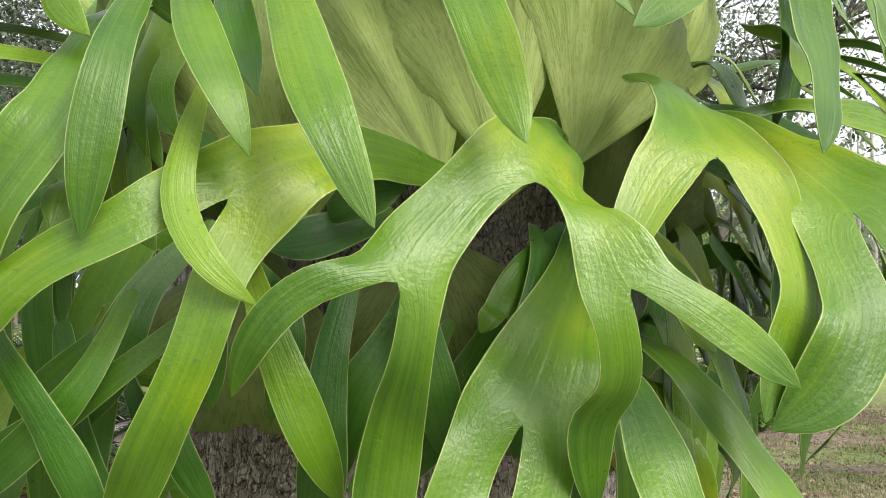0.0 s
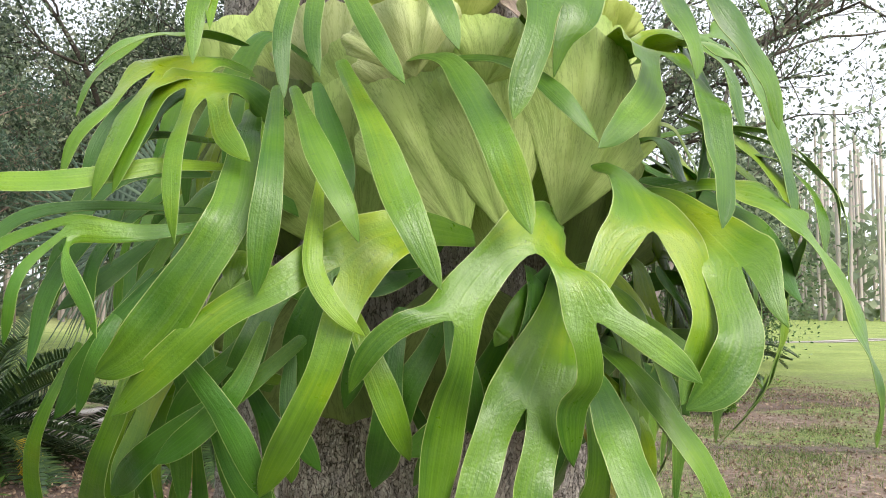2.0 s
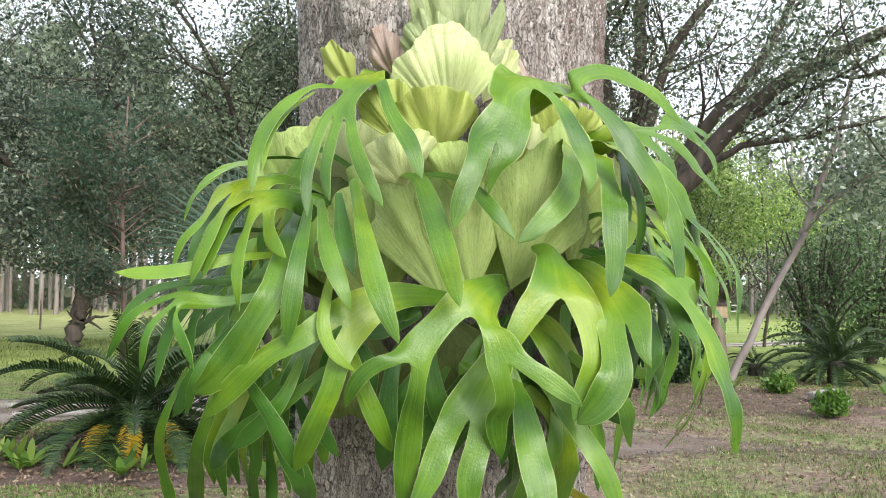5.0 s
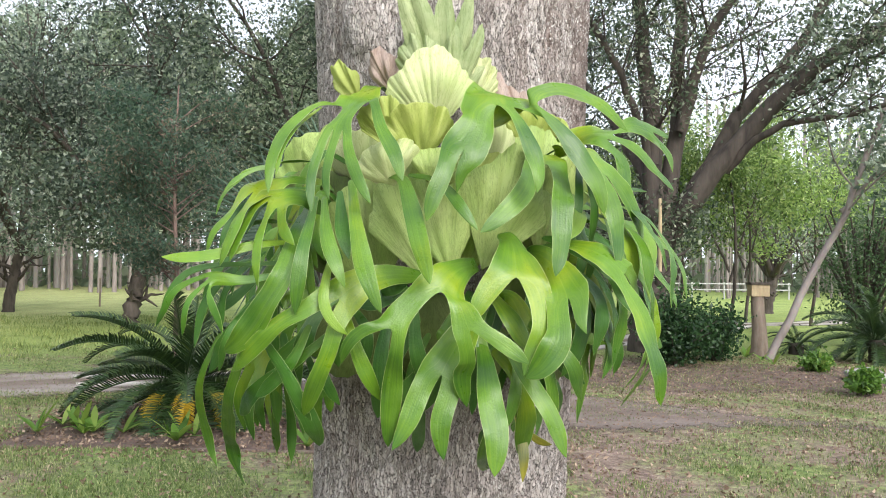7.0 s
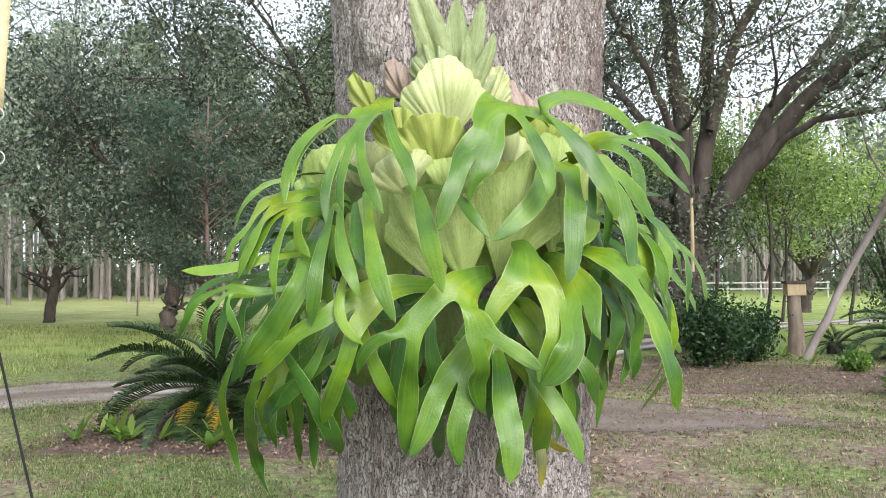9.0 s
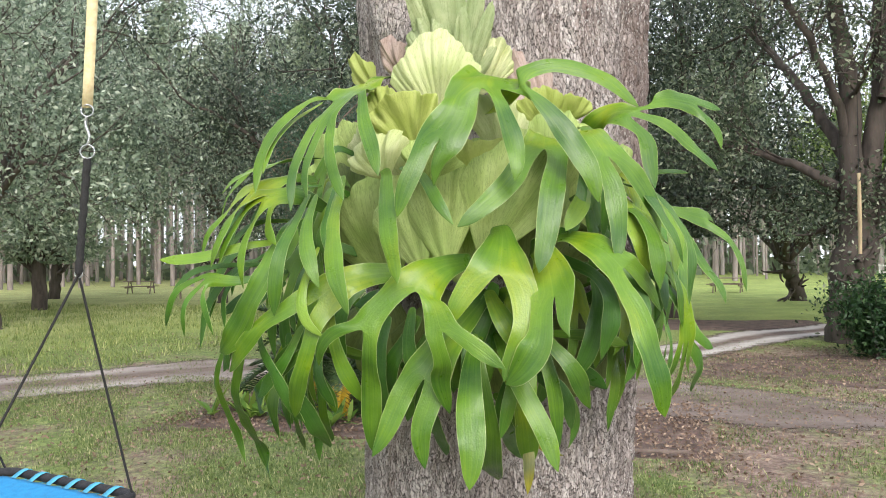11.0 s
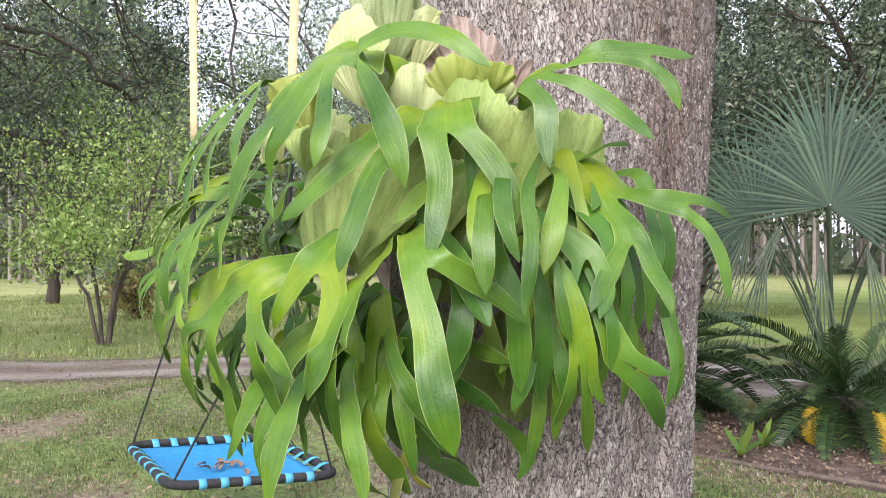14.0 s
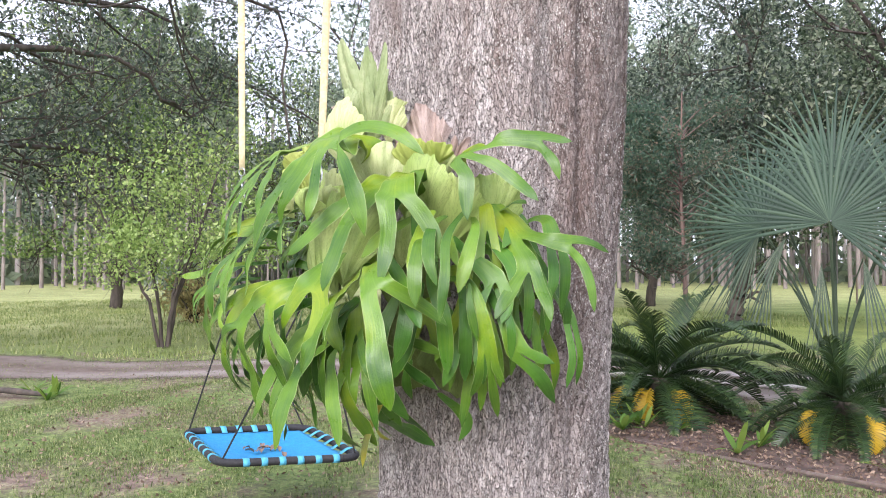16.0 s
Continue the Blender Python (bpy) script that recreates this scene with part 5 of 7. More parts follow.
shield((-0.30, 1.18, 1.80), (-0.30, 0.05, 1), (-0.5, -1, 0.1), 0.34, 0.30, 0.12, 0.10, 0.012, M_SHIELD, 47)
shield((0.22, 1.00, 1.56), (0.45, 0.05, 1), (0.5, -1, 0.1), 0.34, 0.26, 0.12, 0.08, 0.010, M_SHIELD_OLD, 48)



def fill_fronds(n, seed):
    """Younger inner fronds that crowd behind the great ones, mostly in the green darkened for shade."""
    rng = random.Random(seed)
    made = 0
    while made < n:
        az, z0 = radians(rng.uniform(-88, 108)), rng.uniform(1.36, 1.98)
        if -0.75 < az < 0.85 and z0 > 1.58 or az > 0.8 and z0 < 1.52 or -0.9 < az < 0.35 and z0 < 1.50:
            continue
        out = np.array((math.sin(az), -math.cos(az), 0.0))
        side = np.array((math.cos(az), math.sin(az), 0.0))
        base = np.array((0.02 + 0.34 * math.sin(az), 1.30 - 0.36 * math.cos(az), z0))
        reach, drop, sway = rng.uniform(0.10, 0.24), min(rng.uniform(0.14, 0.32), z0 - 1.20), rng.uniform(-0.12, 0.12)
        w = rng.uniform(0.055, 0.085)
        mid = base + out * reach * 0.75 + side * sway * 0.4 + np.array((0, 0, 0.045))
        knee = base + out * reach + side * sway * 0.8 + np.array((0, 0, -0.03))
        spread = rng.uniform(0.03, 0.07)
        tips = [(w * 0.55, [tuple(knee + out * 0.03 + side * (sway * 0.3 + e * spread * 0.7) + np.array((0, 0, -drop * 0.5))),
                            tuple(knee + out * 0.01 + side * (sway * 0.4 + e * spread) + np.array((0, 0, -drop * rng.uniform(0.8, 1.1))))], []) for e in (-1, 1)]
        frond(w, [tuple(base), tuple(mid), tuple(knee)], tips, mat=M_FERN if rng.random() < 0.3 else M_FERN_DARK)
        made += 1


fill_fronds(38, 8)


# ---- swing ----
SW_C, SW_U, SW_V = Vector((-2.907, 2.285, 0.45)), Vector((0.972, -0.234, 0)), Vector((0.512, 0.859, 0))
SW_HU, SW_HV = 0.585, 0.46


def on_swing(u, v, z=0.0):
    return SW_C + SW_U * u + SW_V * v + Vector((0, 0, z))


def build_swing():
    swing = root("platform_swing", SW_C, "rectangular platform swing with blue fabric mat and black foam frame", "swing")
    inv = Matrix.Translation(-SW_C)
    r = 0.12
    loop = []
    for cu, cv, a0 in ((1, 1, 0), (-1, 1, 90), (-1, -1, 180), (1, -1, 270)):
        for k in range(7):
            a = radians(a0 + k * 15)
            loop.append(on_swing(cu * (SW_HU - r) + r * math.cos(a), cv * (SW_HV - r) + r * math.sin(a)))
    loop.append(loop[0])
    dense = []
    for a, b in zip(loop, loop[1:]):
        n = max(1, int((b - a).length / 0.03))
        dense += [a.lerp(b, k / n) for k in range(n)]
    dense.append(dense[0])
    thing("foam_frame", tube_mesh("foam_frame", dense, [0.026] * len(dense), 14), M_FOAM, swing, "black foam-padded tube frame", inv)
    # mat, sagging a little
    n = 24
    v, f = [], []
    for i in range(n + 1):
        for j in range(n + 1):
            a, b = 2 * i / n - 1, 2 * j / n - 1
            sag = -0.05 * (1 - a * a) * (1 - b * b) - 0.012
            scallop = 0.012 * math.cos(a * 22) * max(0, abs(b) - 0.8) * 5 + 0.012 * math.cos(b * 18) * max(0, abs(a) - 0.8) * 5
            v.append(on_swing(a * (SW_HU - 0.065) * (1 + scallop), b * (SW_HV - 0.065) * (1 + scallop), sag + 0.004 * noise.noise((a * 4, b * 4, 0))))
    k = n + 1
    for i in range(n):
        for j in range(n):
            f.append((i * k + j, (i + 1) * k + j, (i + 1) * k + j + 1, i * k + j + 1))
    mat = thing("mat", quick_mesh("mat", np.array(v), np.array(f), smooth=True), M_BLUE, swing, "bright blue woven mat", inv)
    mat.modifiers.new("thick", "SOLIDIFY").thickness = 0.004
    # webbing bands that lace the mat to the frame
    spots = [(u, s * SW_HV, 0, -s) for s in (-1, 1) for u in np.linspace(-0.40, 0.40, 6)] + [(s * SW_HU, w, -s, 0) for s in (-1, 1) for w in np.linspace(-0.29, 0.29, 6)]
    for u, w, du, dv in spots:
        prof = []
        for q in range(9):
            a = radians(-70 + q * 35)
            prof.append((-math.cos(a) * 0.029, math.sin(a) * 0.029))
        prof = [(0.075, -0.016), (0.03, -0.026)] + [(-math.sin(radians(q)) * 0.029, -math.cos(radians(q)) * 0.029) for q in range(0, 181, 30)] + [(0.03, 0.020), (0.075, -0.010)]
        vv, ff = [], []
        for q, (d, h) in enumerate(prof):
            for e in (-0.021, 0.021):
                if dv:
                    vv.append(on_swing(u + e, w + dv * d, h))
                else:
                    vv.append(on_swing(u + du * d, w + e, h))
            if q:
                ff.append((2 * q - 2, 2 * q - 1, 2 * q + 1, 2 * q))
        band = thing("band", quick_mesh("band", np.array(vv), np.array(ff), smooth=True), M_BLUE_BAND, swing, "light blue webbing band", inv)
        band.modifiers.new("thick", "SOLIDIFY").thickness = 0.002
    # ropes, rings and straps
    tops = {-1: Vector((-3.40, 2.32, 1.63)), 1: Vector((-2.28, 2.29, 1.63))}
    for s, knot in tops.items():
        for e in (-1, 1):
            corner = on_swing(s * (SW_HU - 0.03), e * (SW_HV - 0.03), 0.02)
            line = [knot.lerp(corner, q / 20) + Vector((0, 0, -0.006 * math.sin(math.pi * q / 20))) for q in range(21)]
            rope = thing("rope", tube_mesh("rope", line, [0.0065] * 21, 8), M_ROPE, swing, "thin black rope", inv)
            d = (knot - corner).normalized()
            for q in range(4):
                p = corner + d * (0.10 + 0.018 * q)
                thing("clamp", tube_mesh("clamp", [p, p + d * 0.006, p + d * 0.012], [0.011, 0.014, 0.011], 10), M_STEEL, rope, "", inv)
        high = Vector((knot.x + (-0.02 if s < 0 else 0.03), knot.y + 0.03, 2.22))
        ring_thing("ring", knot, 0.018, swing, inv)
        twist = [knot.lerp(high, q / 30) + Vector((0.002 * math.cos(q * 1.6), 0.002 * math.sin(q * 1.6), 0)) for q in range(31)]
        thing("thick_rope", tube_mesh("thick_rope", twist, [0.018 + 0.003 * (q % 2) for q in range(31)], 10), M_ROPE, swing, "doubled black rope", inv)
        ring_thing("ring", high + Vector((0, 0, 0.035)), 0.035, swing, inv)
        clip = [high + Vector((0.012 * math.sin(q * 0.5), 0, 0.07 + q * 0.012)) for q in range(13)]
        thing("carabiner", tube_mesh("carabiner", clip, [0.007] * 13, 8), M_STEEL, swing, "steel snap hook", inv)
        ring_thing("ring", high + Vector((0, 0, 0.245)), 0.03, swing, inv)
        v = []
        nseg = 24
        for q in range(nseg + 1):
            z = high.z + 0.26 + q * (6.30 - high.z - 0.26) / nseg
            a = 0.5 + 0.05 * q
            for w in (-0.026, 0.026):
                v.append((high.x + w * math.cos(a) + (0.01 * q if s > 0 else -0.002 * q), high.y + w * math.sin(a), z))
        ff = [(2 * q, 2 * q + 1, 2 * q + 3, 2 * q + 2) for q in range(nseg)]
        st = thing("strap", quick_mesh("strap", np.array(v), np.array(ff)), M_STRAP, swing, "yellow webbing hanging strap", inv)
        st.modifiers.new("thick", "SOLIDIFY").thickness = 0.004
    # a few fallen leaves on the mat
    rng = random.Random(4)
    for _ in range(11):
        u, w = rng.uniform(-0.15, 0.25), rng.uniform(-0.15, 0.1)
        p = on_swing(u, w, -0.045)
        m = Matrix.Translation(p) @ Euler((rng.uniform(-0.4, 0.4), rng.uniform(-0.4, 0.4), rng.uniform(0, 6))).to_matrix().to_4x4()
        leaf = thing("dead_leaf", DEAD_LEAF, M_LITTER, None, "", m)
        tagged(leaf, "curled brown dead leaf lying on the blue mat", "leaf", "dead leaves on the swing")


def ring_thing(name, at, r, parent, inv):
    pts = [Vector(at) + Vector((r * math.cos(q * math.pi / 12), 0.3 * r * math.cos(q * math.pi / 12), r * math.sin(q * math.pi / 12))) for q in range(25)]
    return thing(name, tube_mesh(name, pts, [0.004] * 25, 8), M_STEEL, parent, "", inv)


def dead_leaf_mesh():
    v, f = [], []
    for i in range(7):
        t = i / 6
        w = 0.020 * math.sin(math.pi * (0.08 + 0.9 * t))
        for u in (-1, 0, 1):
            v.append((u * w, t * 0.075 - 0.037, 0.010 * abs(u) + 0.012 * math.sin(t * 3)))
    for i in range(6):
        for j in range(2):
            f.append((3 * i + j, 3 * i + j + 1, 3 * i + j + 4, 3 * i + j + 3))
    return quick_mesh("dead_leaf", np.array(v), np.array(f), smooth=True)


DEAD_LEAF = dead_leaf_mesh()
build_swing()
limb_line = curve_points([(TRUNK[0], TRUNK[1], 3.9), (-0.9, 2.0, 5.3), (-2.4, 2.35, 6.35), (-3.5, 2.35, 6.55), (-5.5, 2.6, 6.9)], 30)
thing("limb", tube_mesh("limb", limb_line, np.linspace(0.2, 0.08, 30), 14), M_BARK_FAR, OAK)


# ---- trees and shrubs behind ----
def branchy(base, limbs, rng, levels=3, kids=4):
    """Grows side branches from the given limbs; returns tube arrays and the twig ends for the leaves."""
    tubes, ends = [], []

    def side(p, d, length, r, level):
        pts = [p]
        dd = d / np.linalg.norm(d)
        for k in range(6):
            dd = dd + rng.normal(0, 0.16, 3) + np.array((0, 0, 0.05))
            dd /= np.linalg.norm(dd)
            pts.append(pts[-1] + dd * length / 6)
        tubes.append(tube_arrays(pts, np.linspace(r, r * 0.35, 7), 6))
        if level <= 0:
            ends.extend(pts[2:])
            return
        for k in range(kids):
            i = rng.integers(2, 7)
            side(pts[i], dd + rng.normal(0, 0.75, 3), length * rng.uniform(0.5, 0.75), r * 0.45, level - 1)
        ends.append(pts[-1])

    for pts, r0, r1 in limbs:
        c = curve_points(pts, 16)
        c[1:] += rng.normal(0, 0.012 + r0 * 0.05, c[1:].shape)
        tubes.append(tube_arrays(c, np.linspace(r0, r1, 16), 10))
        for k in range(kids + 2):
            i = rng.integers(5, 16)
            d = c[min(i, 15)] - c[i - 1]
            side(c[i - 1] if i == 16 else c[i], d / np.linalg.norm(d) + rng.normal(0, 0.8, 3), np.linalg.norm(c[-1] - c[0]) * rng.uniform(0.25, 0.45), max(r1 * 0.6, r0 * 0.25), levels - 2)
    return tubes, np.array(ends)


def leafy_tree(name, at, limbs, leaves, size, mat, seed, label, spread=0.45, levels=3, kids=4, category="tree", group="", bark=None, drop=None):
    rng = np.random.default_rng(seed)
    tubes, ends = branchy(at, limbs, rng, levels, kids)
    tree = root(name, at, label, category, group)
    inv = Matrix.Translation(-Vector(at))
    thing("trunk", quick_mesh("trunk", *join_arrays(tubes), smooth=True), bark or M_BARK_FAR, tree, "", inv)
    c = ends[rng.integers(0, len(ends), leaves)] + rng.normal(0, spread, (leaves, 3)) * np.array((1, 1, 0.75))
    if drop is not None:
        c = c[c[:, 2] > drop]
    v, f = leaf_arrays(c, size, rng, 0.4)
    thing("crown", quick_mesh("crown", v, f), mat, tree, "", inv)
    return tree


def wild_limbs(x, y, height, spread, r, seed, fork=0.22, n=7, low=0.0):
    """A trunk and limbs for a broad tree without a fixed pattern."""
    rng = np.random.default_rng(seed)
    z = height * fork
    lean = rng.normal(0, 0.3, 2)
    top = np.array((x + lean[0], y + lean[1], z))
    limbs = [([(x, y, -0.1), (x + lean[0] * 0.5, y + lean[1] * 0.5, z * 0.5), tuple(top)], r, r * 0.75)]
    for k in range(n):
        a = 2 * np.pi * (k + rng.uniform(-0.3, 0.3)) / n
        out = spread * rng.uniform(0.55, 1.0)
        up = height * rng.uniform(0.55, 1.0) if k % 3 else height * rng.uniform(0.28, 0.45) + low
        e = top + np.array((math.cos(a) * out, math.sin(a) * out, up - z))
        m = top * 0.5 + e * 0.5 + np.array((0, 0, 0.12 * height))
        limbs.append(([tuple(top), tuple(m), tuple(e)], r * 0.5, r * 0.12))
    limbs.append(([tuple(top), tuple(top + np.array((0.3, 0.2, (height - z) * 0.6))), (top[0], top[1], height)], r * 0.6, r * 0.1))
    return limbs


# the many-stemmed oak across the track
def oak_point(px, pz, py=0.0):
    return (3.85 + px, 16.2 + py, pz)


big_limbs = [
    ([oak_point(0.1, -0.1), oak_point(0.15, 1.2), oak_point(0.3, 2.6)], 0.50, 0.34),
    ([oak_point(0.2, 2.4), oak_point(0.1, 4.9), oak_point(-0.1, 6.8), oak_point(-0.3, 9.5)], 0.24, 0.10),
    ([oak_point(0.35, 2.6), oak_point(0.75, 4.9, 0.3), oak_point(0.85, 6.8, 0.5), oak_point(1.0, 9.5, 0.6)], 0.22, 0.10),
    ([oak_point(0.2, 3.6), oak_point(-0.45, 5.5, -0.4), oak_point(-1.2, 6.9, -0.7), oak_point(-2.2, 8.2, -1)], 0.10, 0.04),
    ([oak_point(0.35, 2.4), oak_point(1.3, 3.8, -0.3), oak_point(2.2, 4.9, -0.5), oak_point(3.3, 6.0, -0.8), oak_point(5.2, 7.0, -1), oak_point(7.2, 8.2, -1.2)], 0.25, 0.09),
    ([oak_point(0.7, 2.9), oak_point(1.7, 4.5, 0.3), oak_point(2.4, 5.5, 0.6), oak_point(3.6, 6.9, 0.8), oak_point(4.6, 8.6, 1.0)], 0.21, 0.08),
    ([oak_point(0.75, 4.8), oak_point(1.2, 6.7, -0.5), oak_point(2.0, 7.9, -0.8), oak_point(3.0, 9.2, -1)], 0.14, 0.05),
    ([oak_point(1.6, 3.9, -0.3), oak_point(2.4, 4.7, -1.0), oak_point(3.8, 4.9, -1.6), oak_point(5.4, 5.3, -2.0)], 0.09, 0.03),
    ([oak_point(0.1, 3.0), oak_point(-1.5, 3.9, 0.5), oak_point(-3.0, 4.3, 0.8)], 0.12, 0.03),
    ([oak_point(0.2, 3.4), oak_point(-0.6, 5.5, 1.5), oak_point(-1.5, 7.2, 3.0)], 0.15, 0.05),
]
leafy_tree("spreading_oak", (3.85, 16.2, 0), big_limbs, 36000, 0.064, M_OAK, 11, "many-stemmed old oak with dark spreading limbs and thin leaves", 0.38, 4, 4)

# dark oak wall beyond the track
for x, y, h, sp, r, n, seed, mat in (
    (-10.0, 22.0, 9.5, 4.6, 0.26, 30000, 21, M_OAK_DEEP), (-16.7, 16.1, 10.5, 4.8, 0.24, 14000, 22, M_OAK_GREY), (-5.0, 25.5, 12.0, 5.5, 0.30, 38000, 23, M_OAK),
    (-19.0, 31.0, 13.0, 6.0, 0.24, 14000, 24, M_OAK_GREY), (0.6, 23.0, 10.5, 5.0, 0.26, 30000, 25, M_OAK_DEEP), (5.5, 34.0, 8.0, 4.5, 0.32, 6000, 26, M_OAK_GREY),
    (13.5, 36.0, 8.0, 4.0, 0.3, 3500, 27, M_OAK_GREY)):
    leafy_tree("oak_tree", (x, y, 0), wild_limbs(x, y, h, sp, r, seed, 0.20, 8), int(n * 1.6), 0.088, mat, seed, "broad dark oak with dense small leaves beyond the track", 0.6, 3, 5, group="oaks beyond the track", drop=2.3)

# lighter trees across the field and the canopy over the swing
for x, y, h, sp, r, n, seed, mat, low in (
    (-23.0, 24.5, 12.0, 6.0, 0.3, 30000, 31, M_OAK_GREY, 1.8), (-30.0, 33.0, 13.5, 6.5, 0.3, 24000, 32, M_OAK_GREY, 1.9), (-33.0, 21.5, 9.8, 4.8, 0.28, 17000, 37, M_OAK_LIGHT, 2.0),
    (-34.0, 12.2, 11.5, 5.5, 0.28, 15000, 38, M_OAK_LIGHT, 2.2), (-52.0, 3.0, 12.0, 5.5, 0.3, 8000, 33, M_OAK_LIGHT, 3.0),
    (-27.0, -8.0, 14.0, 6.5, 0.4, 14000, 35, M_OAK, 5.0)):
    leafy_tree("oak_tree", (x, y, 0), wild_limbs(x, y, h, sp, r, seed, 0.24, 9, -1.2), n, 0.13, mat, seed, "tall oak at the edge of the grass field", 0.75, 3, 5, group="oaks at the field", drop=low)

# oak beside the swing whose limbs hang over the grass
OX, OY = -17.0, -3.5
over = [([(OX, OY, -0.1), (OX, OY, 2.0), (OX + 0.2, OY + 0.3, 4.2)], 0.45, 0.36)]
for ex, ey, ez, w in ((-16.5, 6.0, 6.6, 0.18), (-18.5, 7.5, 8.5, 0.18), (-15.0, 8.6, 8.2, 0.15), (-20.0, 4.5, 7.6, 0.16), (-18.6, 6.6, 4.6, 0.12), (-21.2, 5.6, 4.5, 0.12), (-17.8, 2.5, 5.6, 0.14), (-15.6, 3.5, 9.5, 0.16), (-20.5, 8.0, 10.5, 0.15), (-14.0, -6.0, 8.0, 0.15), (-20.0, -8.0, 8.0, 0.15)):
    over.append(([(OX + 0.2, OY + 0.3, 4.0), ((OX + ex) / 2, (OY + ey) / 2, 4.0 + (ez - 4.0) * 0.75), (ex, ey, ez), (ex - 0.3, ey + 1.2, ez - 0.8)], w, 0.03))
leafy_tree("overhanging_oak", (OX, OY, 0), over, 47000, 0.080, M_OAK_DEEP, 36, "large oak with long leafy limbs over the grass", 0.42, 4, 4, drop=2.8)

# young tree by the field
young = []
for a, b, z in ((1.0, 0.2, 3.6), (-0.6, 0.7, 3.9), (-0.5, -0.8, 3.5), (0.3, 0.6, 4.2), (-1.0, 0.0, 3.4), (0.7, -0.7, 3.2)):
    young.append(([(-15 + a * 0.12, 6.55 + b * 0.12, 0), (-15 + a * 0.40, 6.55 + b * 0.40, 1.1), (-15 + a * 1.0, 6.55 + b * 1.0, 2.2), (-15 + a * 1.75, 6.55 + b * 1.75, z)], 0.045, 0.012))
    young.append(([(-15 + a * 0.6, 6.55 + b * 0.6, 1.5), (-15 + a * 1.3, 6.55 + b * 1.3 + 0.3, 1.9), (-15 + a * 2.2, 6.55 + b * 2.2 + 0.4, 2.2)], 0.02, 0.006))
leafy_tree("young_tree", (-15.0, 6.55, 0), young, 9500, 0.060, M_YOUNG, 41, "slender multi-stemmed young tree with light green leaves", 0.30, 3, 4, drop=1.25)

# cedar
def build_cedar():
    rng = np.random.default_rng(51)
    x, y, h = -3.9, 9.4, 4.2
    tree = root("cedar_tree", (x, y, 0), "slim young cedar with grey-green feathery foliage and a bare reddish stem", "tree")
    inv = Matrix.Translation((-x, -y, 0))
    tubes = [tube_arrays(curve_points([(x, y, -0.1), (x + 0.03, y, 1.4), (x - 0.03, y, 2.8), (x, y, h)], 16), np.linspace(0.045, 0.010, 16), 8)]
    tips = []
    for k in range(64):
        z = rng.uniform(1.5, h - 0.5)
        a = rng.normal(np.pi, 1.15) if rng.random() < 0.75 else rng.uniform(0, 6.3)
        l = 1.25 * (1 - ((z - 2.7) / 2.0) ** 2 * 0.75) * rng.uniform(0.55, 1)
        line = [(x, y, z), (x + math.cos(a) * l * 0.5, y + math.sin(a) * l * 0.5, z + (0.14 + 0.3 * rng.random()) * l), (x + math.cos(a) * l, y + math.sin(a) * l, z + (0.25 + 0.5 * rng.random()) * l)]
        c = curve_points(line, 9)
        tubes.append(tube_arrays(c, np.linspace(0.011, 0.003, 9), 5))
        tips.append(c[4:])
    tips = np.vstack(tips)
    thing("trunk", quick_mesh("trunk", *join_arrays(tubes), smooth=True), M_BARK_CEDAR, tree, "", inv)
    n = 26000
    c = tips[rng.integers(0, len(tips), n)] + rng.normal(0, 0.095, (n, 3))
    v, f = leaf_arrays(c, 0.021, rng, -0.5, 3.4)
    thing("crown", quick_mesh("crown", v, f), M_CEDAR, tree, "", inv)


build_cedar()


def build_bush(name, x, y, w, h, n, size, mat, seed, label, group="", z0=0.0):
    rng = np.random.default_rng(seed)
    bush = root(name, (x, y, z0), label, "shrub", group)
    inv = Matrix.Translation((-x, -y, -z0))
    tubes = []
    ends = []
    for k in range(26):
        a, e = rng.uniform(0, 6.3), rng.uniform(0.2, 1.0)
        top = np.array((x + math.cos(a) * w * 0.5 * e, y + math.sin(a) * w * 0.5 * e, z0 + h * (0.45 + 0.5 * math.sqrt(max(0, 1 - e * e))) * rng.uniform(0.7, 1.05)))
        c = curve_points([(x + math.cos(a) * 0.08, y + math.sin(a) * 0.08, z0), tuple((top + np.array((x, y, z0))) / 2 + np.array((0, 0, 0.1 * h))), tuple(top)], 8)
        tubes.append(tube_arrays(c, np.linspace(0.018, 0.005, 8) * h, 5))
        ends.append(c[2:])
    ends = np.vstack(ends)
    thing("stem", quick_mesh("stem", *join_arrays(tubes), smooth=True), M_BARK_FAR, bush, "", inv)
    c = ends[rng.integers(0, len(ends), n)] + rng.normal(0, 0.13 * h, (n, 3))
    c = c[c[:, 2] > z0 + 0.03]
    v, f = leaf_arrays(c, size, rng)
    thing("foliage", quick_mesh("foliage", v, f), mat, bush, "", inv)


build_bush("evergreen_bush", 3.9, 13.9, 1.7, 1.3, 6000, 0.055, M_BUSH, 61, "rounded dark evergreen bush beside the oak")
build_bush("evergreen_bush", 4.85, 14.5, 1.3, 1.1, 3500, 0.055, M_BUSH, 62, "rounded dark evergreen bush beside the oak")
build_bush("low_shrub", 5.7, 10.3, 0.55, 0.36, 1600, 0.05, M_WEED, 63, "small light green shrub on bare ground")
build_bush("low_shrub", 6.1, 12.9, 0.6, 0.35, 1200, 0.05, M_WEED, 64, "small light green shrub on bare ground")
build_bush("tall_shrub", 9.6, 18.6, 3.0, 3.8, 7000, 0.055, M_FEATHER, 65, "tall green feathery shrub")
build_bush("tall_shrub", 11.7, 20.1, 3.4, 4.4, 8000, 0.06, M_FEATHER, 66, "tall green feathery shrub")
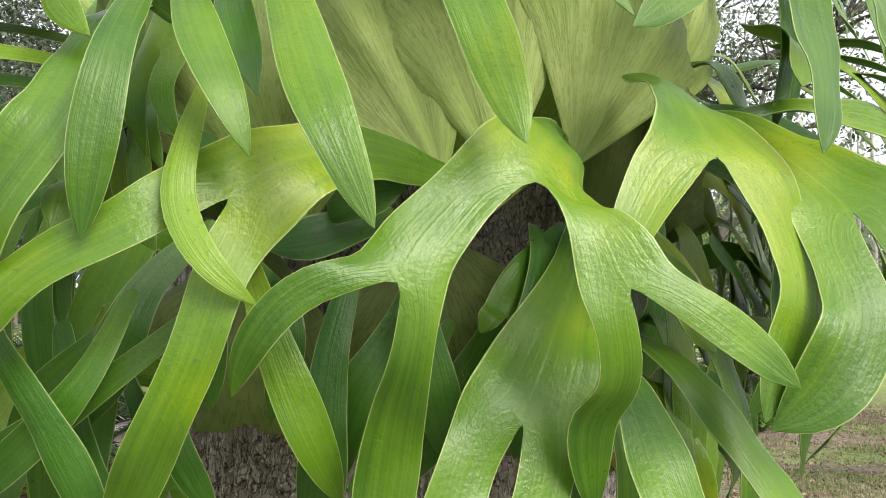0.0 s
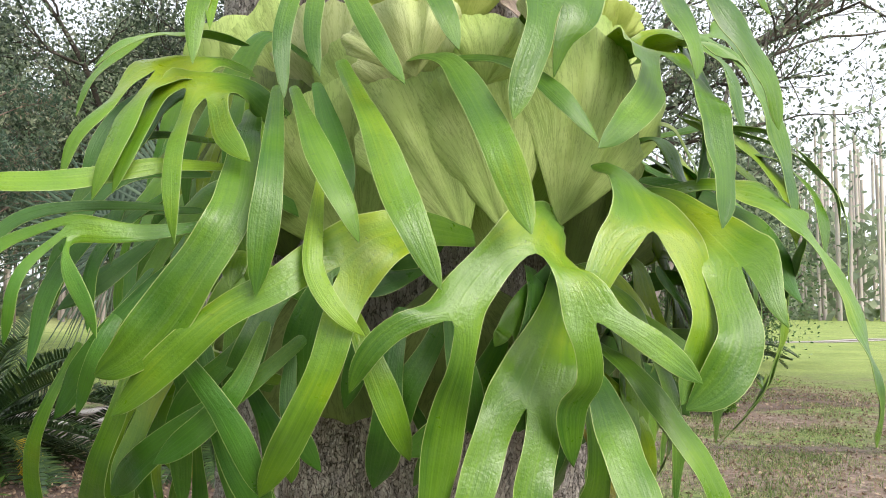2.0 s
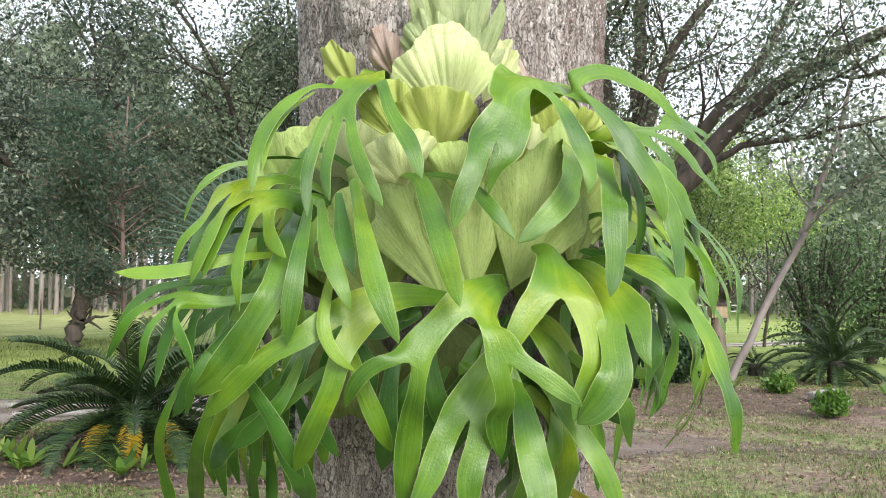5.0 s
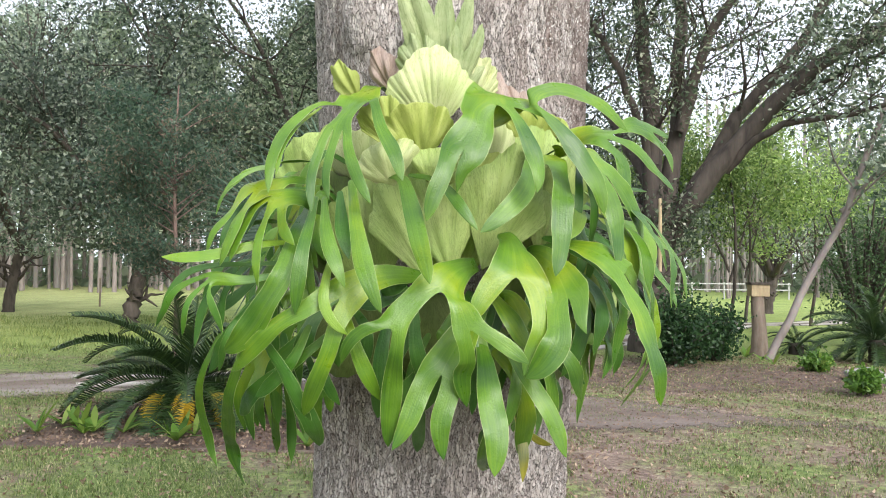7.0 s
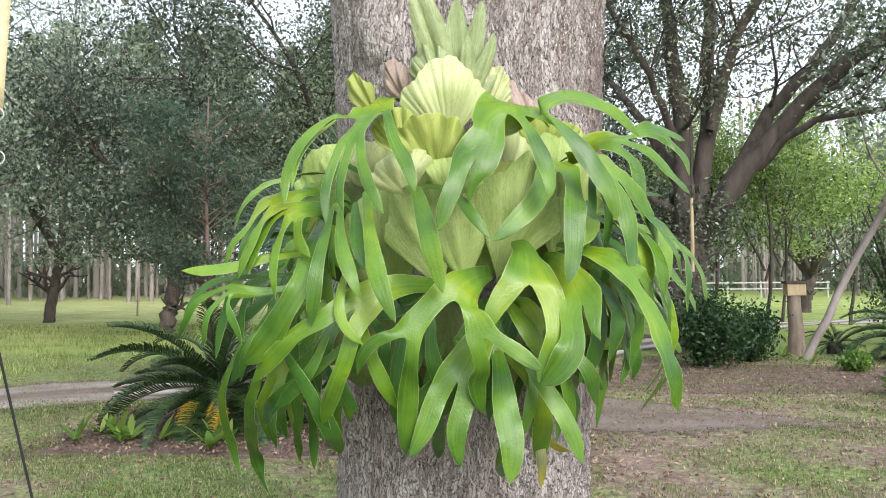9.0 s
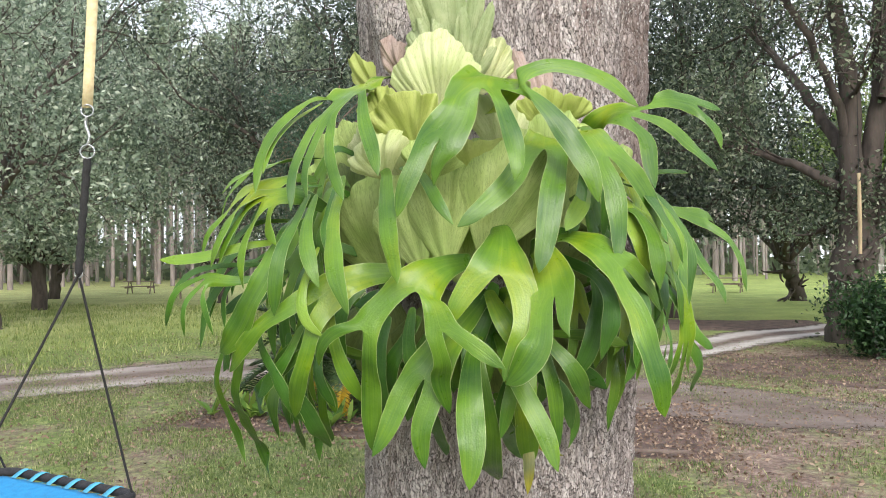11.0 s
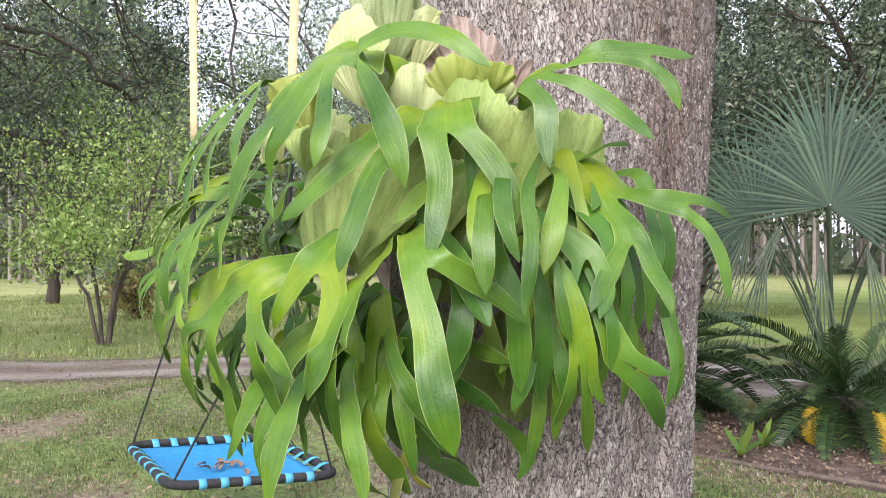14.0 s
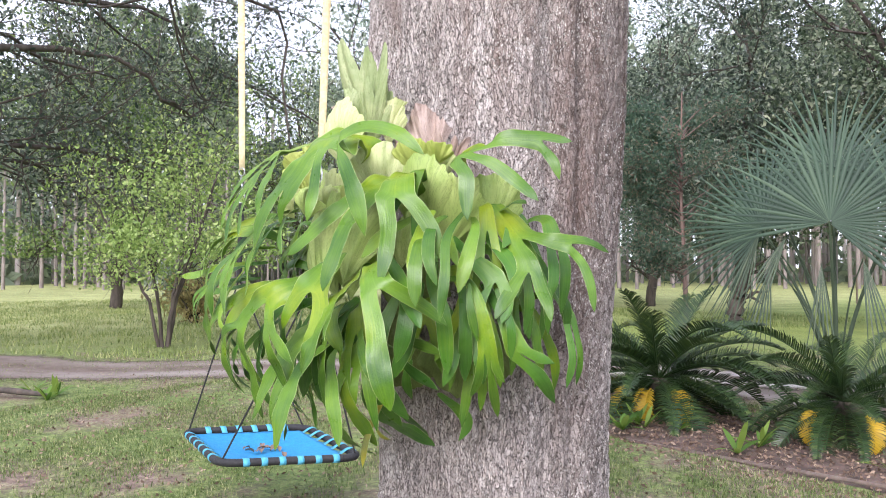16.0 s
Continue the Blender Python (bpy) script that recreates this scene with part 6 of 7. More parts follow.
build_bush("field_shrub", -37.0, 16.5, 3.0, 2.2, 3000, 0.12, M_OAK_GREY, 67, "grey-green shrub at the field's edge")
build_bush("field_shrub", -21.5, 10.2, 1.9, 1.7, 1500, 0.10, M_DRY, 68, "dry yellowish shrub behind the young tree")
for k, (x, y, h) in enumerate(((8.0, 23.7, 6.0), (9.9, 28.0, 6.5), (6.6, 24.5, 6.2), (11.6, 26.5, 6.0), (7.2, 30.0, 7.0))):
    leafy_tree("thin_tree", (x, y, 0), [([(x, y, 0), (x + 0.2, y, h * 0.4), (x - 0.1, y, h)], 0.06, 0.02), ([(x, y, h * 0.25), (x + 0.7, y + 0.3, h * 0.6), (x + 1.1, y, h * 0.85)], 0.04, 0.01), ([(x, y, h * 0.3), (x - 0.7, y + 0.3, h * 0.6), (x - 1.2, y, h * 0.8)], 0.04, 0.01)],
               6500, 0.085, M_YOUNG if k % 2 else M_OAK_LIGHT, 70 + k, "thin young tree with sparse light leaves", 0.4, 3, 3, group="thin trees by the drive")

# leaning tree and stump with a bird box
leafy_tree("leaning_tree", (6.1, 15.3, 0), [([(6.1, 15.3, -0.1), (6.62, 15.3, 0.9), (7.0, 15.35, 1.7), (7.62, 15.3, 2.8), (7.98, 15.2, 3.9), (8.5, 15.3, 5.2), (8.9, 15.3, 6.8)], 0.085, 0.04), ([(7.6, 15.3, 3.0), (8.4, 15.1, 3.9), (9.4, 14.9, 4.3)], 0.05, 0.02)],
           5000, 0.09, M_OAK_GREY, 75, "slender grey tree leaning to one side", 0.5, 3, 3, bark=M_BARK_PINE)


def build_stump():
    stump = root("tree_stump", (6.25, 16.2, 0), "pale sawn tree stump carrying a small wooden box", "stump")
    prof = [0.21, 0.175, 0.155, 0.145, 0.14, 0.135]
    thing("stem", tube_mesh("stem", [(0.02 * math.sin(k), 0, k * 0.26 - 0.05) for k in range(6)], prof, 14), M_WOOD, stump)
    box = root("bird_box", (6.25, 16.2, 1.25), "small weathered wooden bird box with a flat roof", "bird box")
    thing("body", box_mesh("body", 0.38, 0.30, 0.26), M_WOOD_PALE, box, "", Matrix.Translation((0, 0, 0.12)))
    thing("roof", box_mesh("roof", 0.44, 0.36, 0.05), M_BARK_FAR, box, "dark flat roof", Matrix.Translation((0, 0, 0.265)))
    for k in range(3):
        thing("slat", box_mesh("slat", 0.345, 0.012, 0.012, 0.003), M_BARK_FAR, box, "", Matrix.Translation((0, -0.142, 0.05 + k * 0.07)))


build_stump()

# bare pole hanging on a cord under the oak's limb
pole = root("hanging_pole", (3.95, 15.3, 1.75), "pale bare wooden pole hanging on a cord under the oak", "pole")
thing("pole", tube_mesh("pole", [(0, 0, 0), (0.005, 0, 0.7), (0, 0, 1.5)], [0.034, 0.038, 0.032], 10), M_WOOD_PALE, pole)
thing("cord", tube_mesh("cord", [(0, 0, 1.48), (0.01, 0.05, 2.2), (0.02, 0.12, 3.2)], [0.008, 0.008, 0.008], 6), M_ROPE, pole, "dark cord")

# far pine plantation
def pine_meshes(seed):
    rng = np.random.default_rng(seed)
    h = 22.0
    tr = tube_mesh("trunk", curve_points([(0, 0, -0.2), (rng.normal(0, 0.1), 0, 9), (rng.normal(0, 0.2), 0, h)], 10), np.linspace(0.185, 0.06, 10), 8)
    n = 700
    z = rng.uniform(11.5, h, n)
    a = rng.uniform(0, 6.3, n)
    r = rng.uniform(0.2, 1, n) * 3.2 * (1 - (z - 11.5) / 15)
    v, f = leaf_arrays(np.stack([np.cos(a) * r, np.sin(a) * r, z], 1), 0.48, rng)
    return tr, quick_mesh("crown", v, f)


PINES = [pine_meshes(80 + k) for k in range(4)]
prng = np.random.default_rng(5)
placed = 0
for k in range(230):
    ang = radians(prng.uniform(-32, 80))
    d = prng.uniform(64, 108)
    x, y = -math.sin(ang) * d, math.cos(ang) * d
    tr, cr = PINES[k % 4]
    s = prng.uniform(0.8, 1.15)
    if 0.985 < ang < 1.075 or ang < -0.1:
        s *= 0.62
    pine = root("pine_tree", (x, y, 0), "tall straight plantation pine with a bare trunk", "tree", "pine plantation")
    pine.matrix_basis = Matrix.Translation((x, y, 0)) @ Matrix.Rotation(prng.uniform(0, 6.3), 4, "Z") @ Matrix.Scale(s, 4)
    thing("trunk", tr, M_BARK_PINE, pine)
    thing("crown", cr, M_PINE_CROWN, pine)

# woods behind the plantation, close-set trunks under a belt of crowns, haze painted into their tones
def build_far_woods():
    rng = np.random.default_rng(91)
    woods = root("far_woods", (0, 0, 0), "hazy dense pine woods closing off the field", "woods", kind="stuff")
    n = 900
    ang, d = np.radians(rng.uniform(-40, 92, n)), rng.uniform(88, 150, n)
    x, y, h = -np.sin(ang) * d, np.cos(ang) * d, rng.uniform(15, 22, n)
    w = rng.uniform(0.16, 0.34, n)
    tubes = [tube_arrays([(x[k], y[k], -0.2), (x[k] + rng.normal(0, 0.2), y[k], h[k])], [w[k], w[k] * 0.6], 5) for k in range(n)]
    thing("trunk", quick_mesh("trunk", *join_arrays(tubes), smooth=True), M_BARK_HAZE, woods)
    m = 26000
    ang, d = np.radians(rng.uniform(-40, 92, m)), rng.uniform(92, 155, m)
    z = np.where(ang > 0.75, 4.5, 8.5) + 15 * rng.beta(1.3, 1.2, m)
    z = np.where(((ang > 0.985) & (ang < 1.075)) | (ang < -0.1), 3.5 + (z - 4.0) * 0.45, z)
    low = rng.random(m) < 0.34
    z[low] = 0.1 + 5.0 * rng.random(low.sum()) ** 1.6
    v, f = leaf_arrays(np.stack([-np.sin(ang) * d, np.cos(ang) * d, z], 1), 1.1, rng)
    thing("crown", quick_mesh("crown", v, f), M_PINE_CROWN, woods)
    m = 9000
    ang, d = np.radians(rng.uniform(40, 96, m)), rng.uniform(95, 150, m)
    v, f = leaf_arrays(np.stack([-np.sin(ang) * d, np.cos(ang) * d, 1.0 + 10 * rng.beta(1.6, 1.3, m)], 1), 0.9, rng)
    # undergrowth leaves, their grey-green also paled as haze
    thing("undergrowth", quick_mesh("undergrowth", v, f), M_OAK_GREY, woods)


build_far_woods()

# fence posts along the field and a picnic table
post = root("fence_post", (-17.5, 36.0, 0), "thin weathered wooden fence post in the field", "fence post", "field fence posts")
thing("post", tube_mesh("post", [(0, 0, -0.1), (0.01, 0, 0.6), (0, 0, 1.35)], [0.05, 0.045, 0.045], 8), M_WOOD, post)
for x, y in ((-13.0, 39.0), (-22.5, 33.0), (-27.5, 29.5), (-8.0, 41.5), (-32.0, 26.0)):
    copy_thing(post, Matrix.Translation((x, y, 0)))


def build_picnic_table(x, y, turn):
    t = root("picnic_table", (x, y, 0), "weathered wooden picnic table with two benches", "table", "picnic tables")
    t.matrix_basis = pose(x, y, 0, 0, 0, turn)
    for k in range(5):
        thing("top_board", box_mesh("top_board", 1.8, 0.14, 0.04), M_WOOD, t, "", Matrix.Translation((0, -0.3 + k * 0.15, 0.74)))
    for s in (-1, 1):
        thing("bench", box_mesh("bench", 1.8, 0.26, 0.04), M_WOOD, t, "", Matrix.Translation((0, s * 0.68, 0.44)))
        thing("crossbar", box_mesh("crossbar", 0.05, 1.5, 0.09), M_WOOD, t, "", Matrix.Translation((s * 0.65, 0, 0.38)))
        for e in (-1, 1):
            thing("leg", box_mesh("leg", 0.05, 0.09, 0.85), M_WOOD, t, "", pose(s * 0.65 + 0.052, e * 0.35, 0.36, e * 24, 0, 0))


build_picnic_table(-30.0, 40.0, 20)
build_picnic_table(3.2, 42.0, -10)

# pale drive and white rail far off by the stump
def patch(name, cx, cy, w, d, mat, seed, turn=0.0, lift=0.015, label="", n=36):
    v, f = [], []
    for i in range(n + 1):
        for j in range(n + 1):
            a, b = 2 * i / n - 1, 2 * j / n - 1
            k = 1 + 0.13 * noise.noise((a * 4, b * 4, seed)) + 0.06 * noise.noise((a * 15, b * 15, seed))
            px, py = a * w / 2 * k, b * d / 2 * k
            x, y = cx + px * math.cos(turn) - py * math.sin(turn), cy + px * math.sin(turn) + py * math.cos(turn)
            edge = min(1 - abs(a), 1 - abs(b), 0.25) * 4
            near = max(0.0, min(1.0, 1 - (math.hypot(x, y) - 30) / 30))
            v.append((x, y, float(ground_height(x, y)) * near + lift * edge - 0.004))
    q = n + 1
    for i in range(n):
        for j in range(n):
            f.append((i * q + j, (i + 1) * q + j, (i + 1) * q + j + 1, i * q + j + 1))
    ob = thing(name, quick_mesh(name, np.array(v), np.array(f), smooth=True), mat)
    return tagged(ob, label, "ground", kind="structure")


patch("soil_bed", -1.8, 7.3, 5.8, 2.7, M_SOIL, 8, radians(2), 0.018, "bare reddish soil of a planting bed")
patch("soil_yard", 4.8, 12.3, 9.0, 4.0, M_SOIL, 9, radians(-6), 0.006, "bare reddish earth under the oak")
patch("soil_shade", 0.8, 20.0, 9.0, 4.5, M_SOIL, 10, radians(8), 0.006, "bare brown earth under a spreading oak")
rail = root("white_rail", (19.0, 60.0, 0), "low white rail fence far across the drive", "fence")
for k in range(5):
    thing("post", box_mesh("post", 0.10, 0.10, 1.3), M_WHITE, rail, "", Matrix.Translation((k * 2.4 - 4.8, 0, 0.6)))
for z in (0.7, 1.15):
    thing("rail", box_mesh("rail", 9.8, 0.06, 0.09), M_WHITE, rail, "", Matrix.Translation((0, -0.11, z)))

# sago palms
def sago_frond_mesh(seed, length=1.15, droop=1.0):
    rng = np.random.default_rng(seed)
    pts = []
    for k in range(14):
        u = k / 13
        pts.append((0, u * length * (1 - 0.12 * droop * u * u), length * (0.55 * u - 0.62 * droop * u * u)))
    c = np.array(pts)
    tan = np.gradient(c, axis=0)
    tan /= np.linalg.norm(tan, axis=1)[:, None]
    v, f = tube_arrays(c, np.linspace(0.011, 0.004, 14), 4)
    vs, fs, base = [v], [f], len(v)
    for k in range(50):
        u = 0.12 + 0.88 * k / 49
        i = min(12, int(u * 13))
        w = u * 13 - i
        p = c[i] * (1 - w) + c[i + 1] * w
        t = tan[i]
        up = np.cross(np.array((1.0, 0, 0)), t)
        l = 0.145 * (math.sin(math.pi * min(0.98, 0.14 + 0.8 * u))) + 0.03
        for s in (-1, 1):
            d = np.array((s * 0.80, 0, 0)) + t * 0.60 + up * 0.48
            d = d / np.linalg.norm(d)
            d = d + rng.normal(0, 0.05, 3)
            wd = t * 0.0085
            mid = p + d * l * 0.55 + up * 0.012
            tip = p + d * l - up * 0.015
            vs.append(np.array([p - wd, p + wd, mid + wd, mid - wd, tip + wd * 0.2, tip - wd * 0.2]))
            fs.append(np.array([(0, 1, 2, 3), (3, 2, 4, 5)]) + base)
            base += 6
    return quick_mesh("frond", np.vstack(vs), np.vstack(fs))


SAGO = [sago_frond_mesh(k, 1.2 + 0.08 * k, 0.55 + 0.18 * k) for k in range(4)]
SAGO_Y = sago_frond_mesh(9, 0.5, 1.6)


def build_sago(x, y, size, n, yellow, seed, label):
    rng = random.Random(seed)
    palm = root("sago_palm", (x, y, 0), label, "palm", "sago palms")
    h = 0.36 * size
    thing("trunk", tube_mesh("trunk", [(0, 0, -0.1 + k * (h + 0.12) / 9) for k in range(10)], [0.15 + 0.018 * (k % 2) - 0.05 * (k > 8) for k in range(10)], 16), M_BARK_FAR, palm)
    for k in range(n):
        ring = k / n
        a = k * 2.39996 + rng.uniform(-0.2, 0.2)
        pitch = 54 - 100 * ring + rng.uniform(-8, 8)
        m = Matrix.Translation((0.05 * math.cos(a), 0.05 * math.sin(a), h)) @ Matrix.Rotation(a, 4, "Z") @ Matrix.Rotation(radians(pitch - 20), 4, "X") @ Matrix.Rotation(rng.uniform(-0.3, 0.3), 4, "Y") @ Matrix.Scale(size * rng.uniform(0.85, 1.1), 4)
        thing("frond", SAGO[k % 4], M_SAGO, palm, "", m)
    for k in range(yellow):
        a = radians(165 + 60 * k / max(yellow - 1, 1)) + rng.uniform(-0.2, 0.2)
        m = Matrix.Translation((-0.4 * math.sin(a), 0.4 * math.cos(a), h * 0.85)) @ Matrix.Rotation(a, 4, "Z") @ Matrix.Rotation(radians(-40), 4, "X") @ Matrix.Scale(size * 0.75, 4)
        thing("old_frond", SAGO_Y, M_SAGO_YELLOW, palm, "yellowed old frond", m)


build_sago(-2.98, 7.45, 1.2, 60, 3, 3, "wide sago palm with arching dark fronds, a few yellow")
build_sago(8.1, 14.9, 1.15, 40, 0, 5, "dark spiky sago palm beyond the bare ground")
build_sago(7.2, 16.6, 0.55, 22, 0, 6, "small dark sago palm beside the drive")
build_sago(-1.05, 7.75, 1.0, 48, 2, 4, "smaller sago palm in the soil bed")


# fan palm
def fan_mesh(name, radius, seed, segs=34, spread=112, droop=0.3):
    rng = random.Random(seed)
    vs, fs = [], []
    for k in range(segs):
        a = radians(-spread + 2 * spread * k / (segs - 1))
        half = radians(2 * spread / segs) * 0.52
        l = radius * (0.82 + 0.18 * math.cos(a * 0.6)) * rng.uniform(0.92, 1.05)
        bend = droop * rng.uniform(0.6, 1.5)
        base = len(vs)
        for i in range(7):
            u = i / 6
            r = 0.02 + l * u
            w = r * math.sin(half) if u < 0.3 else (0.02 + l * 0.3) * math.sin(half) * (1 - (u - 0.3) / 0.71) ** 0.9
            d = Vector((math.sin(a), math.cos(a), 0))
            s = Vector((math.cos(a), -math.sin(a), 0))
            z = -bend * l * max(0, u - 0.35) ** 2 * 1.6
            vs += [d * r - s * w + Vector((0, 0, z)), d * r + Vector((0, 0, z + 0.75 * w)), d * r + s * w + Vector((0, 0, z))]
        for i in range(6):
            for j in range(2):
                fs.append((base + 3 * i + j, base + 3 * i + j + 1, base + 3 * i + j + 4, base + 3 * i + j + 3))
    return quick_mesh(name, np.array(vs), np.array(fs))


def blade_matrix(at, normal, tip, s):
    """Turns a blade so that it faces along normal with its middle finger towards tip."""
    z = Vector(normal).normalized()
    y = Vector(tip)
    y = (y - z * y.dot(z)).normalized()
    m = Matrix((y.cross(z), y, z)).transposed().to_4x4()
    return Matrix.Translation(at) @ m @ Matrix.Scale(s, 4)


def build_fan_palm():
    x, y = -1.45, 8.5
    palm = root("fan_palm", (x, y, 0), "fan palm with large blue-green blades on long stalks", "palm")
    thing("trunk", tube_mesh("trunk", [(0, 0, -0.1), (0, 0, 0.25), (0, 0, 0.5)], [0.16, 0.17, 0.12], 12), M_BARK_FAR, palm)
    blades = [fan_mesh("blade", 1.35, k, 40, 118, 0.22) for k in range(3)]
    old = [fan_mesh("old_blade", 1.15, 7 + k, 6, 9, 0.1) for k in range(2)]
    for k, (at, normal, tip, s) in enumerate((
        ((0.25, -0.75, 2.17), (0.40, -0.9, 0.30), (0.25, 0.2, 1.0), 1.05), ((-0.65, -0.35, 2.15), (0.1, -0.9, 0.35), (-0.7, 0.2, 0.75), 0.95),
        ((0.75, -0.35, 2.30), (0.5, -0.6, 0.5), (0.8, 0.3, 0.6), 0.95), ((-0.15, 0.30, 2.75), (0.3, -0.9, 0.3), (-0.25, 0.3, 1.0), 1.0),
        ((-0.8, 0.3, 2.5), (-0.2, -0.8, 0.5), (-0.9, 0.3, 0.5), 0.9), ((0.6, 0.5, 2.6), (0.4, -0.7, 0.5), (0.6, 0.5, 0.8), 0.95))):
        stalk = curve_points([(0, 0, 0.4), (at[0] * 0.35, at[1] * 0.35, at[2] * 0.55), at], 10)
        thing("stalk", tube_mesh("stalk", stalk, np.linspace(0.024, 0.013, 10), 8), M_FAN_OLD, palm)
        thing("blade", blades[k % 3], M_FAN, palm, "", blade_matrix(at, normal, tip, s))
    for k, (at, tip) in enumerate((((-0.15, -0.85, 2.05), (-0.45, -0.2, -1)), ((-0.5, -0.75, 2.1), (-0.3, -0.1, -1)), ((-0.75, -0.4, 1.95), (-0.5, 0, -1)), ((0.55, -0.7, 1.8), (0.35, -0.2, -1)), ((0.2, -0.85, 1.75), (0.1, -0.2, -1)), ((-0.35, -0.8, 1.75), (-0.15, -0.1, -1)))):
        stalk = curve_points([(0, 0, 0.4), (at[0] * 0.5, at[1] * 0.5, at[2] * 0.75), at], 10)
        thing("stalk", tube_mesh("stalk", stalk, np.linspace(0.012, 0.007, 10), 8), M_FAN_OLD, palm)
        thing("old_blade", old[k % 2], M_FAN_OLD, palm, "folded grey-green hanging blade", blade_matrix(at, (0.5, -0.8, 0.1), tip, 1.0))


build_fan_palm()


# timber edging and weeds of the bed
edge = root("timber_edging", (-1.9, 6.02, 0.0), "low reddish timber edging along the soil bed", "edging")
for k in range(3):
    thing("board", box_mesh("board", 1.6, 0.035, 0.03, 0.008), M_BRICK_EDGE, edge, "", pose(-1.45 + k * 1.64, 0.06 * (k - 1) ** 2, 0.016, 0, 0, 3.0 * (k - 1)))


def weed_mesh(seed, n=8, l=0.42):
    rng = random.Random(seed)
    v, f = [], []
    for k in range(n):
        a, tilt, ll = rng.uniform(0, 6.3), rng.uniform(0.3, 1.1), l * rng.uniform(0.6, 1.1)
        b = len(v)
        for i in range(6):
            u = i / 5
            w = 0.032 * math.sin(math.pi * (0.12 + 0.86 * u))
            r, z = math.sin(tilt) * ll * u, math.cos(tilt) * ll * u - 0.35 * ll * u * u * math.sin(tilt)
            for s in (-1, 1):
                v.append((math.cos(a) * r - math.sin(a) * w * s, math.sin(a) * r + math.cos(a) * w * s, z))
        for i in range(5):
            f.append((b + 2 * i, b + 2 * i + 1, b + 2 * i + 3, b + 2 * i + 2))
    return quick_mesh("foliage", np.array(v), np.array(f), smooth=True)


WEEDS = [weed_mesh(k) for k in range(4)]
wr = random.Random(12)
for k in range(26):
    x, y = (wr.uniform(-4.2, -0.2), wr.uniform(6.2, 7.0)) if k < 18 else (wr.uniform(5.5, 10), wr.uniform(12.5, 17))
    w = root("weed", (x, y, float(ground_height(x, y)) + 0.03), "low green strap-leaved weed on the soil", "plant", "weeds in the bed")
    w.matrix_basis = pose(x, y, float(ground_height(x, y)) + 0.03, 0, 0, wr.uniform(0, 360)) @ Matrix.Scale(wr.uniform(0.5, 1.15), 4)
    thing("foliage", WEEDS[k % 4], M_WEED, w)


# grey stone beside the low shrub
def build_stone(x, y, sx, sy, sz, seed):
    bm = bmesh.new()
    bmesh.ops.create_icosphere(bm, subdivisions=4, radius=1)
    for v in bm.verts:
        k = 1 + 0.22 * noise.noise(v.co * 1.3 + Vector((seed, 0, 0))) + 0.06 * noise.noise(v.co * 5)
        v.co = Vector((v.co.x * sx * k, v.co.y * sy * k, v.co.z * sz * k + sz * 0.55))
    for fc in bm.faces:
        fc.smooth = True
    me = bpy.data.meshes.new("stone")
    bm.to_mesh(me)
    bm.free()
    ob = thing("stone", me, M_STONE, None, "", Matrix.Translation((x, y, float(ground_height(x, y)))))
    tagged(ob, "rounded grey stone lying on the bare ground", "stone")


build_stone(6.35, 11.7, 0.32, 0.22, 0.13, 3)

# fallen limb at the grass edge
limb = root("fallen_limb", (-9.65, 2.35, 0), "short decaying fallen limb on the lawn", "log")
thing("wood", tube_mesh("wood", [(-0.5, -0.2, 0.04), (-0.2, -0.1, 0.055), (0.15, 0.05, 0.05), (0.5, 0.2, 0.04)], [0.035, 0.045, 0.04, 0.02], 9), M_BARK_FAR, limb)
for k, (x, y) in enumerate(((-10.1, 2.6), (-9.5, 2.75), (-9.2, 2.55))):
    w = root("weed", (x, y, 0), "low green strap-leaved weed on the soil", "plant", "weeds by the limb")
    w.matrix_basis = pose(x, y, float(ground_height(x, y)), 0, 0, 70 * k)
    thing("foliage", WEEDS[k % 4], M_SAGO, w)


# lawn blades and litter
def scatter(n, rng):
    """Places on the lawn, thinning out where the earth is bare."""
    x = np.concatenate([rng.uniform(-14, 10, n // 2), rng.uniform(-9, 1, n // 2)])
    y = np.concatenate([rng.uniform(2.5, 16, n // 2), rng.uniform(0.5, 9, n // 2)])
    return x, y, ground_height(x, y)


grng = np.random.default_rng(77)
gx, gy, gz = scatter(460000, grng)
ex, ey = grng.uniform(0.4, 7.5, 150000), grng.uniform(3.0, 12.0, 150000)
worn = np.sin(ex * 1.3 + 2.0 * np.sin(ey * 0.8)) * np.sin(ey * 1.5 + np.cos(ex * 1.7)) + 0.5 * np.sin(ex * 3.3 - ey * 2.9) + grng.normal(0, 0.35, ex.size) > 0.15
ex, ey = ex[worn], ey[worn]
gx, gy = np.concatenate([gx, ex]), np.concatenate([gy, ey])
gz = ground_height(gx, gy)
keep = np.sin(gx * 1.7 + 1.3 * np.sin(gy * 0.9)) * np.sin(gy * 1.9 + np.cos(gx * 1.1)) + 0.6 * np.sin(gx * 5.1 + gy * 3.7) + grng.normal(0, 0.5, gx.size) > -0.15
keep &= ~((gx > -4.3) & (gx < 1.0) & (gy > 6.0) & (gy < 8.5))
gx, gy, gz = gx[keep], gy[keep], gz[keep]
ga, gl = grng.uniform(0, 6.3, gx.size), grng.uniform(0.02, 0.06, gx.size)
lean = grng.uniform(0.2, 1.2, gx.size)
b0 = np.stack([gx, gy, gz - 0.004], 1)
wide = np.stack([-np.sin(ga), np.cos(ga), 0 * ga], 1) * 0.0048
tipv = np.stack([np.cos(ga) * gl * np.sin(lean), np.sin(ga) * gl * np.sin(lean), gl * np.cos(lean)], 1)
gv = np.stack([b0 - wide, b0 + wide, b0 + tipv], 1).reshape(-1, 3)
